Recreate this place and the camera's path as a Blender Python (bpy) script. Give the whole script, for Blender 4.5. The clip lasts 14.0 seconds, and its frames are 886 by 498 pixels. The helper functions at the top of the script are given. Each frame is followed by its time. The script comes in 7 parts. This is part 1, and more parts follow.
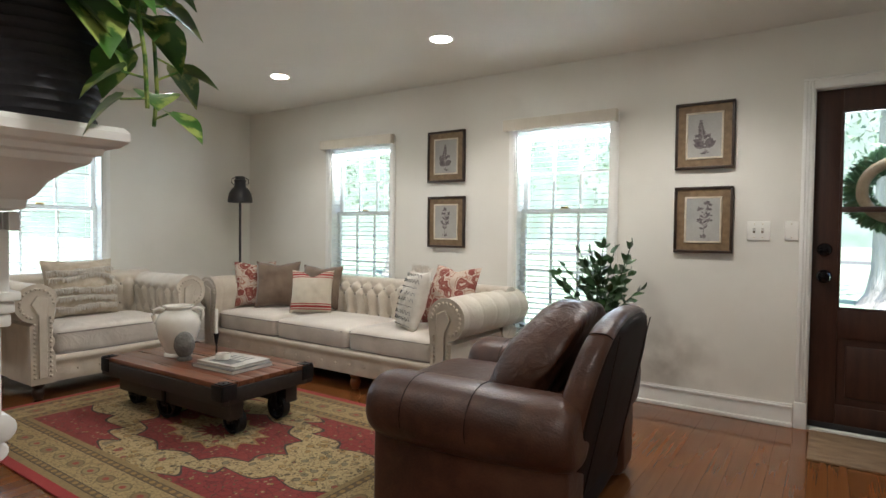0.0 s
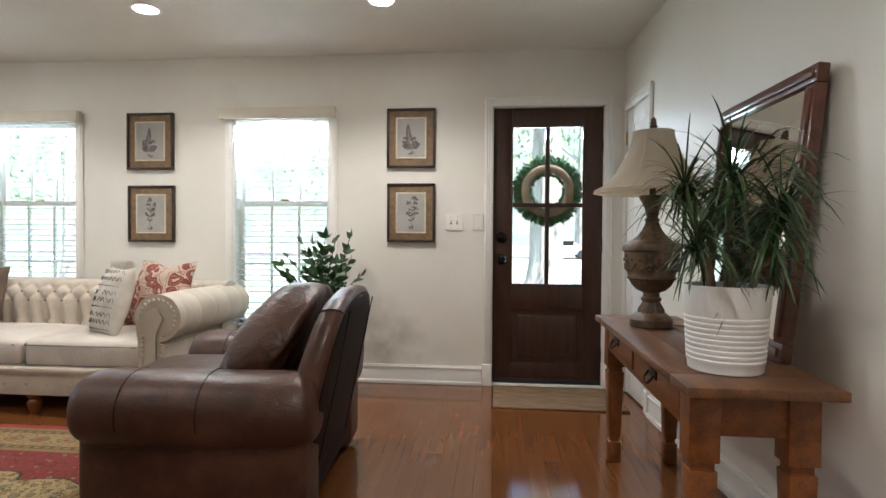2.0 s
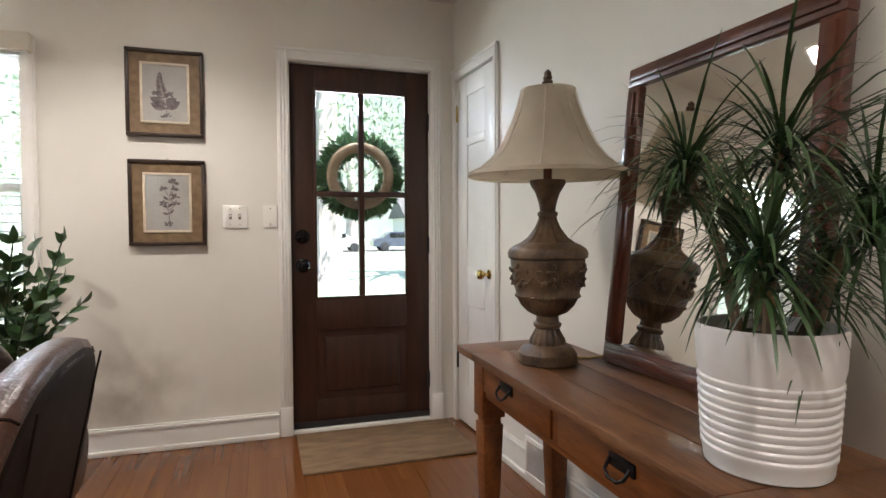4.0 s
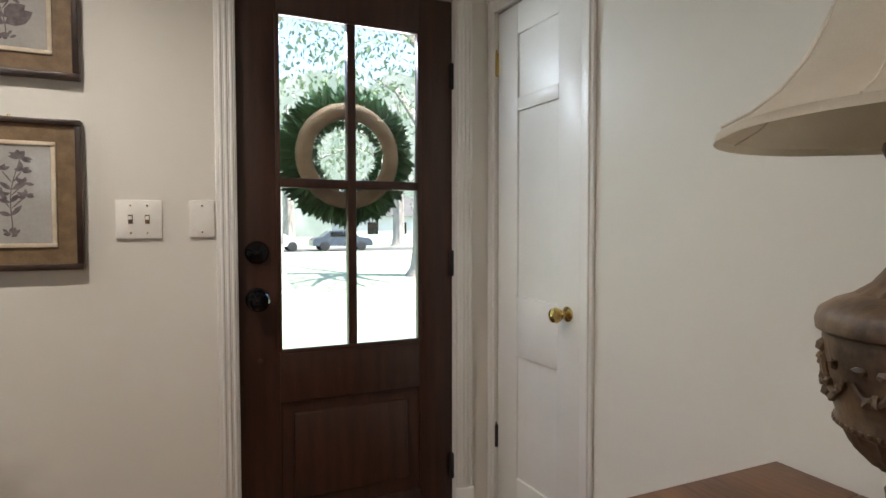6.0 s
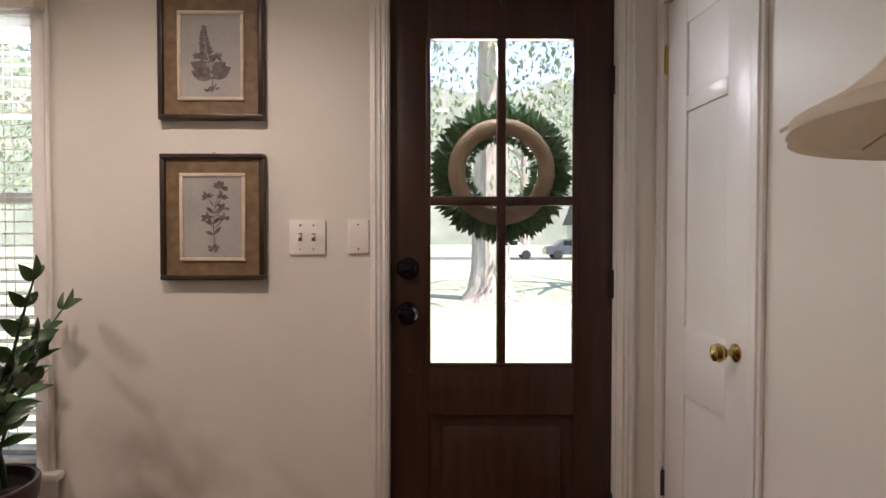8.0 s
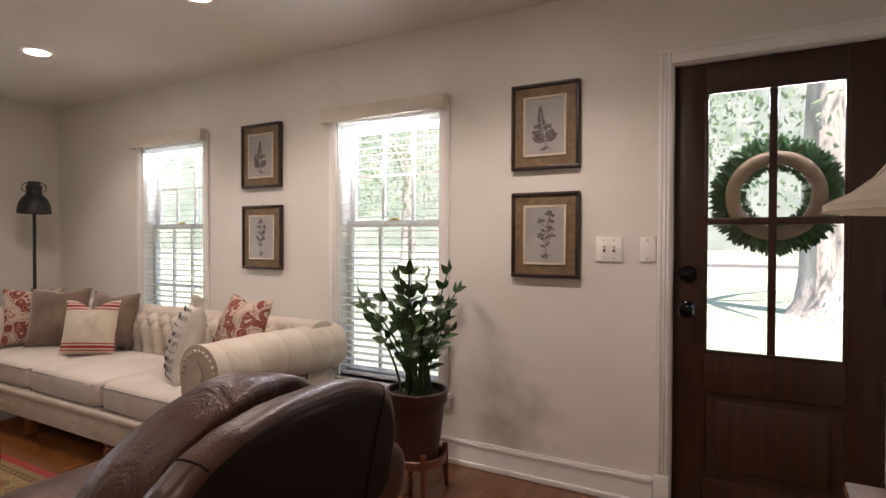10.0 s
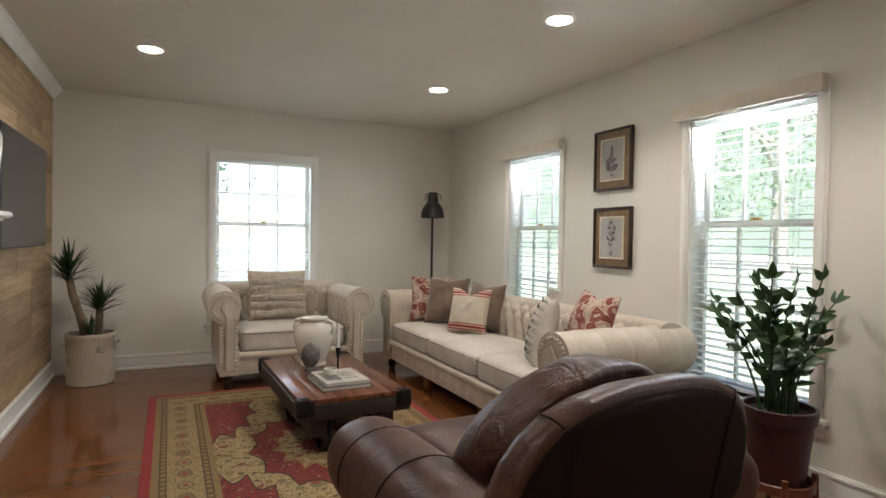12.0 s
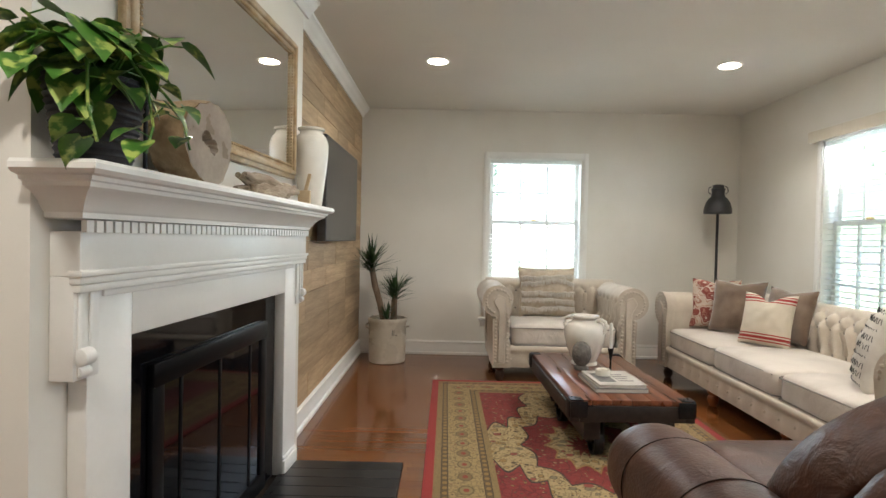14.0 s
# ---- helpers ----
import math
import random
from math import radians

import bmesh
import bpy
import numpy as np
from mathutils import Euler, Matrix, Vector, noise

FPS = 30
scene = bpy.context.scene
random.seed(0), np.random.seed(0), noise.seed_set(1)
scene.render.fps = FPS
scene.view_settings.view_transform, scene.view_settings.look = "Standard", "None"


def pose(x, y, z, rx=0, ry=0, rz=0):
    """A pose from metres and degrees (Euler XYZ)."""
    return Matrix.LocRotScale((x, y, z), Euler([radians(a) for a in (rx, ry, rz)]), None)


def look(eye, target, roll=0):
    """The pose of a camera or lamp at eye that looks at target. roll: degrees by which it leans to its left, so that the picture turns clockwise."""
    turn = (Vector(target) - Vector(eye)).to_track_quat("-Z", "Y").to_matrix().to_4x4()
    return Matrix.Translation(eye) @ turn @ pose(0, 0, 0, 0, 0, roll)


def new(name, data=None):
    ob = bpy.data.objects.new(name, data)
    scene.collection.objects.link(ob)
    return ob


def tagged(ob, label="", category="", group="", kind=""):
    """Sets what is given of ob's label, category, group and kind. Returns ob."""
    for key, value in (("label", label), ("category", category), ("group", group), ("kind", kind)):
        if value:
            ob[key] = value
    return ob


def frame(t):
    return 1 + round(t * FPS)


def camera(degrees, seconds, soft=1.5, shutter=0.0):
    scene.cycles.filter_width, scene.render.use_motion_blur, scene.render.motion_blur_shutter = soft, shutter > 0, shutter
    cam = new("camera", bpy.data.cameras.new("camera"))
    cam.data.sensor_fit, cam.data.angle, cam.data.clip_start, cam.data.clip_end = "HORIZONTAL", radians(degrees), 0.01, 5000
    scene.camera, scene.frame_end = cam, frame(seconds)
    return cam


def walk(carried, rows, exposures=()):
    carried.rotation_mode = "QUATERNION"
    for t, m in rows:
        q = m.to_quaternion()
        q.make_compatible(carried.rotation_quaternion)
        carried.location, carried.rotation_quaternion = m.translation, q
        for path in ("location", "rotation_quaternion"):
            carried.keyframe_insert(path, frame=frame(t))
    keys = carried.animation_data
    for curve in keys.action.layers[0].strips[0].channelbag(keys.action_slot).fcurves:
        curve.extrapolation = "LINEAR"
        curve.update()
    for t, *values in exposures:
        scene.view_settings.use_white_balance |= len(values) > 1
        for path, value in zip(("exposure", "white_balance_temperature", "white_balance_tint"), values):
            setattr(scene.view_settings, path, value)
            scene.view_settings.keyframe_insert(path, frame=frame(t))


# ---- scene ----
cam = camera(76.0, 14.0)
PATH = [
    (0, (5.398, -4.071, 1.168), (4.276, -2.416, 1.11), 0.7),
    (0.5, (5.379, -4.159, 1.125), (4.502, -2.362, 1.082), 1.0),
    (1, (5.369, -4.204, 1.101), (4.729, -2.309, 1.067), 0.8),
    (1.5, (5.383, -4.215, 1.083), (4.955, -2.261, 1.054), 0.5),
    (2, (5.362, -4.187, 1.09), (5.168, -2.197, 1.05), 0.4),
    (2.5, (5.384, -4.058, 1.065), (5.425, -2.059, 1.02), -0.0),
    (5, (5.069, -2.545, 1.167), (5.853, -0.707, 1.091), 0.0),
    (5.5, (5.11, -2.261, 1.169), (5.916, -0.432, 1.094), 0.0),
    (6, (5.188, -1.979, 1.174), (5.993, -0.15, 1.101), -0.1),
    (6.5, (5.303, -1.773, 1.17), (5.92, 0.129, 1.102), -0.0),
    (7, (5.379, -1.732, 1.177), (5.811, 0.221, 1.129), -0.0),
    (9.5, (5.672, -2.658, 1.242), (4.908, -0.81, 1.22), 0.2),
    (10, (5.712, -2.776, 1.244), (4.711, -1.045, 1.213), 0.2),
    (10.5, (5.742, -2.832, 1.234), (4.486, -1.276, 1.204), 0.4),
    (11, (5.781, -2.844, 1.23), (4.293, -1.508, 1.2), 0.6),
    (11.5, (5.811, -2.852, 1.226), (4.139, -1.755, 1.195), 0.8),
    (12, (5.814, -2.877, 1.223), (4.013, -2.007, 1.191), 1.0),
    (12.5, (5.796, -2.912, 1.202), (3.908, -2.252, 1.174), 1.0),
    (13, (5.784, -2.921, 1.197), (3.833, -2.485, 1.165), 1.1),
    (13.5, (5.771, -2.921, 1.182), (3.782, -2.717, 1.151), 1.2),
    (14, (5.701, -2.91, 1.166), (3.701, -2.922, 1.129), 1.2),
]
EXPOSURES = [(0, 2.62, 6050, 9), (2.5, 2.9, 6100, 12), (5, 2.84, 6500, 16), (6, 2.50, 6450, 13), (7.2, 2.28, 7050, 22), (9.5, 2.33, 7000, 28), (11, 2.36, 6700, 19), (12.5, 2.55, 6350, 11), (14, 2.95, 6300, 10)]
walk(cam, [(t, look(eye, target, roll)) for t, eye, target, roll in PATH], EXPOSURES)

# ---- light and exposure ----
world = bpy.data.worlds.new("world")
scene.world = world
world.use_nodes = True
wn = world.node_tree.nodes
sky = wn.new("ShaderNodeTexSky")
sky.sky_type, sky.sun_disc = "NISHITA", False
sky.sun_elevation, sky.sun_rotation = radians(63), radians(127)
wn["Background"].inputs[1].default_value = 0.10
world.node_tree.links.new(sky.outputs[0], wn["Background"].inputs[0])
sun_data = bpy.data.lights.new("sun", "SUN")
sun_data.energy, sun_data.angle, sun_data.color = 3.4, radians(0.5), (1.0, 0.95, 0.86)
sun = new("sun", sun_data)
sun.matrix_world = look((12, -9, 30), (0, 0, 0))

CEIL = 2.455
ROOM_X, ROOM_BACK, WOOD_Y = 6.262, -7.0, -3.79
# the last two are out of view, added to brighten the right wall
DOWNLIGHTS = [(1.56, -3.0), (1.585, -0.9), (3.24, -0.94), (4.68, -0.95), (3.24, -3.0), (5.5, -3.5), (5.3, -5.2)]
WATTS = [5.0, 6.0, 8.0, 9.0, 2.0, 7.5, 5.5]
for (x, y), watts in zip(DOWNLIGHTS, WATTS):
    d = bpy.data.lights.new("downlight_beam", "SPOT")
    d.energy, d.color, d.spot_size, d.spot_blend, d.shadow_soft_size = watts, (1.0, 0.92, 0.82), radians(138), 0.6, 0.05
    new("downlight_beam", d).matrix_world = pose(x, y, CEIL - 0.03)

# daylight that enters by the openings: the top of each opening, and the whole of the bright side window
for (x, y, z, rx, rz, w, h, e) in [(1.66, 0.175, 1.90, 62, 180, 0.70, 0.10, 2.2), (3.71, 0.175, 1.90, 62, 180, 0.70, 0.10, 4.2), (5.72, 0.115, 1.86, 62, 180, 0.5, 0.08, 1.1),
                                   (-0.19, -2.03, 1.2, 90, -90, 0.88, 1.5, 3.0)]:
    d = bpy.data.lights.new("window_daylight", "AREA")
    d.shape, d.size, d.size_y, d.energy, d.color = "RECTANGLE", w, h, e, (0.80, 0.91, 1.0)
    new("window_daylight", d).matrix_world = pose(x, y, z, rx, 0, rz)

# ---- tools ----
def bm_box(bm, x0, y0, z0, x1, y1, z1, bevel=0.0, m=None, segs=2):
    r = bmesh.ops.create_cube(bm, size=1)
    vs = r["verts"]
    for v in vs:
        v.co = Vector(((x0 + x1) / 2 + v.co.x * (x1 - x0), (y0 + y1) / 2 + v.co.y * (y1 - y0), (z0 + z1) / 2 + v.co.z * (z1 - z0)))
        if m is not None:
            v.co = m @ v.co
    if bevel > 0:
        es = {e for v in vs for e in v.link_edges}
        bmesh.ops.bevel(bm, geom=list(es), offset=bevel, segments=segs, profile=0.5, affect="EDGES")
    return vs


def bm_lathe(bm, profile, segs=28, m=None, flute=0, depth=0.0):
    """A turned shape: profile of (radius, height)."""
    rings = []
    for r, z in profile:
        ring = []
        for i in range(segs):
            a = 2 * math.pi * i / segs
            rr = r * (1 + (depth * math.cos(flute * a) if flute else 0))
            co = Vector((rr * math.cos(a), rr * math.sin(a), z))
            ring.append(bm.verts.new(m @ co if m is not None else co))
        rings.append(ring)
    for a, b in zip(rings, rings[1:]):
        for i in range(segs):
            j = (i + 1) % segs
            bm.faces.new((a[i], a[j], b[j], b[i]))
    bm.faces.new(list(reversed(rings[0])))
    bm.faces.new(rings[-1])


def bm_tube(bm, pts, radii, segs=8):
    """A tube along points."""
    pts = [Vector(p) for p in pts]
    rings = []
    for i, p in enumerate(pts):
        d = (pts[min(i + 1, len(pts) - 1)] - pts[max(i - 1, 0)]).normalized()
        up = Vector((0, 0, 1)) if abs(d.z) < 0.9 else Vector((1, 0, 0))
        u = d.cross(up).normalized()
        v = d.cross(u).normalized()
        r = radii[i] if isinstance(radii, (list, tuple)) else radii
        rings.append([bm.verts.new(p + r * (math.cos(a) * u + math.sin(a) * v)) for a in [2 * math.pi * k / segs for k in range(segs)]])
    for a, b in zip(rings, rings[1:]):
        for i in range(segs):
            j = (i + 1) % segs
            bm.faces.new((a[i], b[i], b[j], a[j]))
    bm.faces.new(rings[0])
    bm.faces.new(list(reversed(rings[-1])))


def spow(v, e):
    return math.copysign(abs(v) ** e, v)


def bm_super(bm, size, e1=0.4, e2=0.4, nu=40, nv=24, m=None, wrinkle=0.0, freq=6.0, seed=0.0, warp=None):
    """A rounded cushion-like body (superellipsoid) of the given full size."""
    rings = []
    for j in range(1, nv):
        ph = -math.pi / 2 + math.pi * j / nv
        ring = []
        for i in range(nu):
            th = 2 * math.pi * i / nu
            co = Vector((size[0] / 2 * spow(math.cos(ph), e1) * spow(math.cos(th), e2), size[1] / 2 * spow(math.cos(ph), e1) * spow(math.sin(th), e2), size[2] / 2 * spow(math.sin(ph), e1)))
            if wrinkle:
                n = noise.noise(co * freq + Vector((seed, seed * 2, seed * 3))) + 0.5 * noise.noise(co * freq * 2.3 + Vector((seed, 0, 0)))
                co += co.normalized() * wrinkle * n
            if warp:
                co = warp(co)
            ring.append(bm.verts.new(m @ co if m is not None else co))
        rings.append(ring)
    for a, b in zip(rings, rings[1:]):
        for i in range(nu):
            k = (i + 1) % nu
            bm.faces.new((a[i], a[k], b[k], b[i]))
    bm.faces.new(list(reversed(rings[0])))
    bm.faces.new(rings[-1])


def bm_pillow(bm, w, h, t, n=18, m=None, chop=0.0, wrinkle=0.004, seed=0.0):
    """A stuffed pillow in the xz plane, with drawn-in sides and pointed corners; chop: a dent in the middle of its top edge."""
    def grid(sign):
        rows = []
        for j in range(n + 1):
            row = []
            for i in range(n + 1):
                u, v = 2 * i / n - 1, 2 * j / n - 1
                f = max(0.0, (1 - u ** 2)) ** 0.45 * max(0.0, (1 - v ** 2)) ** 0.45
                x = w / 2 * u * (1 - 0.07 * (1 - v * v))
                z = h / 2 * v * (1 - 0.07 * (1 - u * u))
                if chop and v > 0:
                    z -= chop * math.exp(-(u / 0.35) ** 2) * v * v
                y = sign * t / 2 * f
                co = Vector((x, y, z))
                nn = noise.noise(Vector((u * 3 + seed, v * 3, sign + seed)))
                co.y += sign * wrinkle * nn * f * 3
                row.append(co)
            rows.append(row)
        return rows
    front, back = grid(-1), grid(1)
    mm = m if m is not None else Matrix.Identity(4)
    fv = [[bm.verts.new(mm @ c) for c in row] for row in front]
    bv = []
    for j, row in enumerate(back):
        bv.append([fv[j][i] if i in (0, n) or j in (0, n) else bm.verts.new(mm @ c) for i, c in enumerate(row)])
    for j in range(n):
        for i in range(n):
            bm.faces.new((fv[j][i], fv[j][i + 1], fv[j + 1][i + 1], fv[j + 1][i]))
            q = (bv[j][i], bv[j + 1][i], bv[j + 1][i + 1], bv[j][i + 1])
            bm.faces.new(q)


def bm_sweep(bm, profile, y0, y1, n, m=None, tuft=None, caps=True):
    """A closed profile in xz carried from y0 to y1; tuft(s, y) gives inward relief along the profile's normal."""
    k = len(profile)
    arc = [0.0]
    for i in range(1, k):
        arc.append(arc[-1] + (Vector(profile[i]) - Vector(profile[i - 1])).length)
    rings = []
    for j in range(n + 1):
        y = y0 + (y1 - y0) * j / n
        ring = []
        for i, (x, z) in enumerate(profile):
            a, b = Vector(profile[(i - 1) % k]), Vector(profile[(i + 1) % k])
            d = (b - a).normalized()
            nx, nz = d.y, -d.x
            dd = tuft(arc[i], y) if tuft else 0.0
            co = Vector((x + nx * dd, y, z + nz * dd))
            ring.append(bm.verts.new(m @ co if m is not None else co))
        rings.append(ring)
    for a, b in zip(rings, rings[1:]):
        for i in range(k):
            q = (i + 1) % k
            bm.faces.new((a[i], a[q], b[q], b[i]))
    if caps:
        bm.faces.new(list(reversed(rings[0])))
        bm.faces.new(rings[-1])
    bmesh.ops.recalc_face_normals(bm, faces=bm.faces[:])


def obj(name, bm, mat, parent=None, m=None, smooth=True, angle=40):
    """An object from a finished bmesh."""
    me = bpy.data.meshes.new(name)
    bm.normal_update()
    bm.to_mesh(me)
    bm.free()
    if mat:
        for one in (mat if isinstance(mat, (list, tuple)) else [mat]):
            me.materials.append(one)
    if smooth:
        me.shade_smooth()
        me.set_sharp_from_angle(angle=radians(angle))
    ob = new(name, me)
    if m is not None:
        ob.matrix_basis = m
    if parent:
        ob.parent = parent
    return ob


def box_obj(name, a, b, mat, parent=None, bevel=0.0, m=None):
    bm = bmesh.new()
    bm_box(bm, *a, *b, bevel=bevel)
    return obj(name, bm, mat, parent, m)


def thing(name, m, label, category, group="", kind=""):
    ob = new(name)
    ob.empty_display_size = 0.1
    ob.matrix_basis = m
    return tagged(ob, label, category, group, kind)


# ---- materials ----
def mat_base(name):
    m = bpy.data.materials.new(name)
    m.use_nodes = True
    return m, m.node_tree.nodes, m.node_tree.links, m.node_tree.nodes["Principled BSDF"]


def surface(name, c1, c2, scale=4.0, rough=0.6, bump=0.1, bscale=60.0, metal=0.0, stretch=(1, 1, 1), rvar=0.1, vary=0.0, sheen=0.0, coat=0.0, fine=0.3, bdist=0.01, voronoi=False):
    """Two-tone mottled surface with fine grain, relief and uneven gloss, in object metres."""
    m, n, l, p = mat_base(name)
    tc, mp = n.new("ShaderNodeTexCoord"), n.new("ShaderNodeMapping")
    mp.inputs["Scale"].default_value = stretch
    l.new(tc.outputs["Object"], mp.inputs["Vector"])
    big, small = n.new("ShaderNodeTexNoise"), n.new("ShaderNodeTexNoise")
    big.inputs["Scale"].default_value, big.inputs["Detail"].default_value = scale, 5
    small.inputs["Scale"].default_value, small.inputs["Detail"].default_value = bscale, 4
    for t in (big, small):
        l.new(mp.outputs[0], t.inputs["Vector"])
    add = n.new("ShaderNodeMath")
    add.operation = "MULTIPLY_ADD"
    l.new(small.outputs[0], add.inputs[0])
    add.inputs[1].default_value = fine
    l.new(big.outputs[0], add.inputs[2])
    ramp = n.new("ShaderNodeValToRGB")
    ramp.color_ramp.elements[0].position, ramp.color_ramp.elements[1].position = 0.35 + fine * 0.4, 0.7 + fine * 0.5
    ramp.color_ramp.elements[0].color, ramp.color_ramp.elements[1].color = (*c1, 1), (*c2, 1)
    l.new(add.outputs[0], ramp.inputs[0])
    col = ramp.outputs[0]
    if vary:
        info, hsv, mr = n.new("ShaderNodeObjectInfo"), n.new("ShaderNodeHueSaturation"), n.new("ShaderNodeMapRange")
        mr.inputs["To Min"].default_value, mr.inputs["To Max"].default_value = 1 - vary, 1 + vary
        l.new(info.outputs["Random"], mr.inputs["Value"])
        l.new(mr.outputs[0], hsv.inputs["Value"])
        l.new(col, hsv.inputs["Color"])
        col = hsv.outputs[0]
    l.new(col, p.inputs["Base Color"])
    rr = n.new("ShaderNodeMapRange")
    rr.inputs["To Min"].default_value, rr.inputs["To Max"].default_value = max(0.02, rough - rvar), min(1, rough + rvar)
    l.new(big.outputs[0], rr.inputs["Value"])
    l.new(rr.outputs[0], p.inputs["Roughness"])
    p.inputs["Metallic"].default_value = metal
    if bump:
        b = n.new("ShaderNodeBump")
        b.inputs["Strength"].default_value, b.inputs["Distance"].default_value = bump, bdist
        src = small
        if voronoi:
            src = n.new("ShaderNodeTexVoronoi")
            src.inputs["Scale"].default_value = bscale
            l.new(mp.outputs[0], src.inputs["Vector"])
        l.new(src.outputs[0], b.inputs["Height"])
        l.new(b.outputs[0], p.inputs["Normal"])
    if sheen:
        p.inputs["Sheen Weight"].default_value = sheen
    if coat:
        p.inputs["Coat Weight"].default_value, p.inputs["Coat Roughness"].default_value = coat, 0.15
    return m


def stained(m, c, scale, lo, hi, amount):
    """Adds blotchy stains of colour c over a surface's colour."""
    n, l = m.node_tree.nodes, m.node_tree.links
    p = n["Principled BSDF"]
    src = p.inputs["Base Color"].links[0].from_socket
    tc, nz, mr, mix = n.new("ShaderNodeTexCoord"), n.new("ShaderNodeTexNoise"), n.new("ShaderNodeMapRange"), n.new("ShaderNodeMixRGB")
    nz.inputs["Scale"].default_value, nz.inputs["Detail"].default_value = scale, 6
    l.new(tc.outputs["Object"], nz.inputs["Vector"])
    l.new(nz.outputs[0], mr.inputs["Value"])
    mr.inputs["From Min"].default_value, mr.inputs["From Max"].default_value, mr.inputs["To Max"].default_value = lo, hi, amount
    l.new(mr.outputs[0], mix.inputs[0])
    l.new(src, mix.inputs[1])
    mix.inputs[2].default_value = (*c, 1)
    l.new(mix.outputs[0], p.inputs["Base Color"])
    return m


WALL = stained(surface("wall_paint", (0.73, 0.70, 0.63), (0.80, 0.775, 0.715), 1.2, 0.5, 0.08, 140, fine=0.1, bdist=0.002), (0.55, 0.51, 0.45), 1.7, 0.62, 0.82, 0.35)

def darkened(m, at, size, c):
    """A faint patch of colour c about a point, broken up by noise."""
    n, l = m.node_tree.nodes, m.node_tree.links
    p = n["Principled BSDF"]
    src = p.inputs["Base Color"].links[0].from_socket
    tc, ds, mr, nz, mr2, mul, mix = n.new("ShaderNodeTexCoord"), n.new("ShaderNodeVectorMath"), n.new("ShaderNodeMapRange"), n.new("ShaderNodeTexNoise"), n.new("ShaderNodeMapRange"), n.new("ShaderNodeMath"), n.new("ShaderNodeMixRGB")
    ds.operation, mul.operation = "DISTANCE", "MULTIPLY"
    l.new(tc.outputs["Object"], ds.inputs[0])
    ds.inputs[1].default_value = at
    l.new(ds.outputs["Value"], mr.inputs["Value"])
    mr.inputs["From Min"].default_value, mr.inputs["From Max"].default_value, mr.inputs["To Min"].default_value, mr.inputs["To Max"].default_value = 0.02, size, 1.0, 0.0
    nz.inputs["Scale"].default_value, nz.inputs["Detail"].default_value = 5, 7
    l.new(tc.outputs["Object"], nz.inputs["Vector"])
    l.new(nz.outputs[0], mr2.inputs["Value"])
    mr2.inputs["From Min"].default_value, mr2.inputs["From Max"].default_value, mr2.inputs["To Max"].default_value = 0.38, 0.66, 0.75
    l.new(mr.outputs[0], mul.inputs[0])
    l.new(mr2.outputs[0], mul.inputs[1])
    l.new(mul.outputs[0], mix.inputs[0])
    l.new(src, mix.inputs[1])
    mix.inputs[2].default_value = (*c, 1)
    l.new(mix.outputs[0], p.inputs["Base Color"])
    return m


FRONTWALL = darkened(stained(surface("front_wall_paint", (0.73, 0.70, 0.63), (0.80, 0.775, 0.715), 1.2, 0.5, 0.08, 140, fine=0.1, bdist=0.002), (0.55, 0.51, 0.45), 1.7, 0.62, 0.82, 0.35), (4.52, 0, 0.30), 0.42, (0.36, 0.32, 0.26))
CEILING = surface("ceiling_paint", (0.72, 0.69, 0.63), (0.77, 0.74, 0.68), 1.0, 0.8, 0.15, 90, fine=0.2, bdist=0.002)
TRIM = surface("white_trim", (0.80, 0.785, 0.74), (0.87, 0.855, 0.82), 3.0, 0.36, 0.04, 60, fine=0.2, bdist=0.002)
FLOORM = surface("oak_floor", (0.135, 0.047, 0.014), (0.205, 0.076, 0.023), 2.2, 0.12, 0.006, 24, stretch=(7, 0.22, 1), vary=0.10, coat=0.0, fine=0.20, rvar=0.04, bdist=0.001)
FLOORM.node_tree.nodes["Principled BSDF"].inputs["Specular IOR Level"].default_value = 0.7
PLANK = surface("barn_plank", (0.29, 0.19, 0.10), (0.50, 0.355, 0.21), 3.0, 0.62, 0.25, 24, stretch=(0.6, 1, 9), vary=0.24, fine=0.5, bdist=0.003)
DOORWOOD = surface("dark_door_wood", (0.028, 0.010, 0.006), (0.055, 0.021, 0.012), 4.0, 0.38, 0.1, 30, stretch=(8, 8, 0.7), fine=0.5, bdist=0.002)
FRAMEWOOD = surface("dark_frame_wood", (0.018, 0.010, 0.007), (0.05, 0.026, 0.015), 8, 0.4, 0.1, 50, fine=0.4, bdist=0.002)
MAHOGANY = surface("mahogany", (0.05, 0.014, 0.007), (0.12, 0.034, 0.016), 5, 0.3, 0.1, 40, stretch=(1, 1, 1), fine=0.5, bdist=0.002, coat=0.3)
CONSOLEW = surface("pine_console", (0.120, 0.035, 0.007), (0.245, 0.080, 0.017), 4, 0.42, 0.15, 24, stretch=(6, 0.8, 6), fine=0.6, bdist=0.003)
CONSOLETOP = surface("worn_console_top", (0.085, 0.033, 0.012), (0.19, 0.085, 0.034), 3, 0.42, 0.2, 24, stretch=(7, 0.8, 7), fine=0.6, bdist=0.003, vary=0.15)
LINEN = surface("cream_linen", (0.52, 0.45, 0.36), (0.66, 0.59, 0.49), 5, 0.9, 0.25, 420, sheen=0.3, fine=0.3, bdist=0.002)
LINENSEAT = surface("pale_linen_seat", (0.56, 0.50, 0.44), (0.70, 0.64, 0.57), 4, 0.9, 0.25, 420, sheen=0.3, fine=0.3, bdist=0.002)
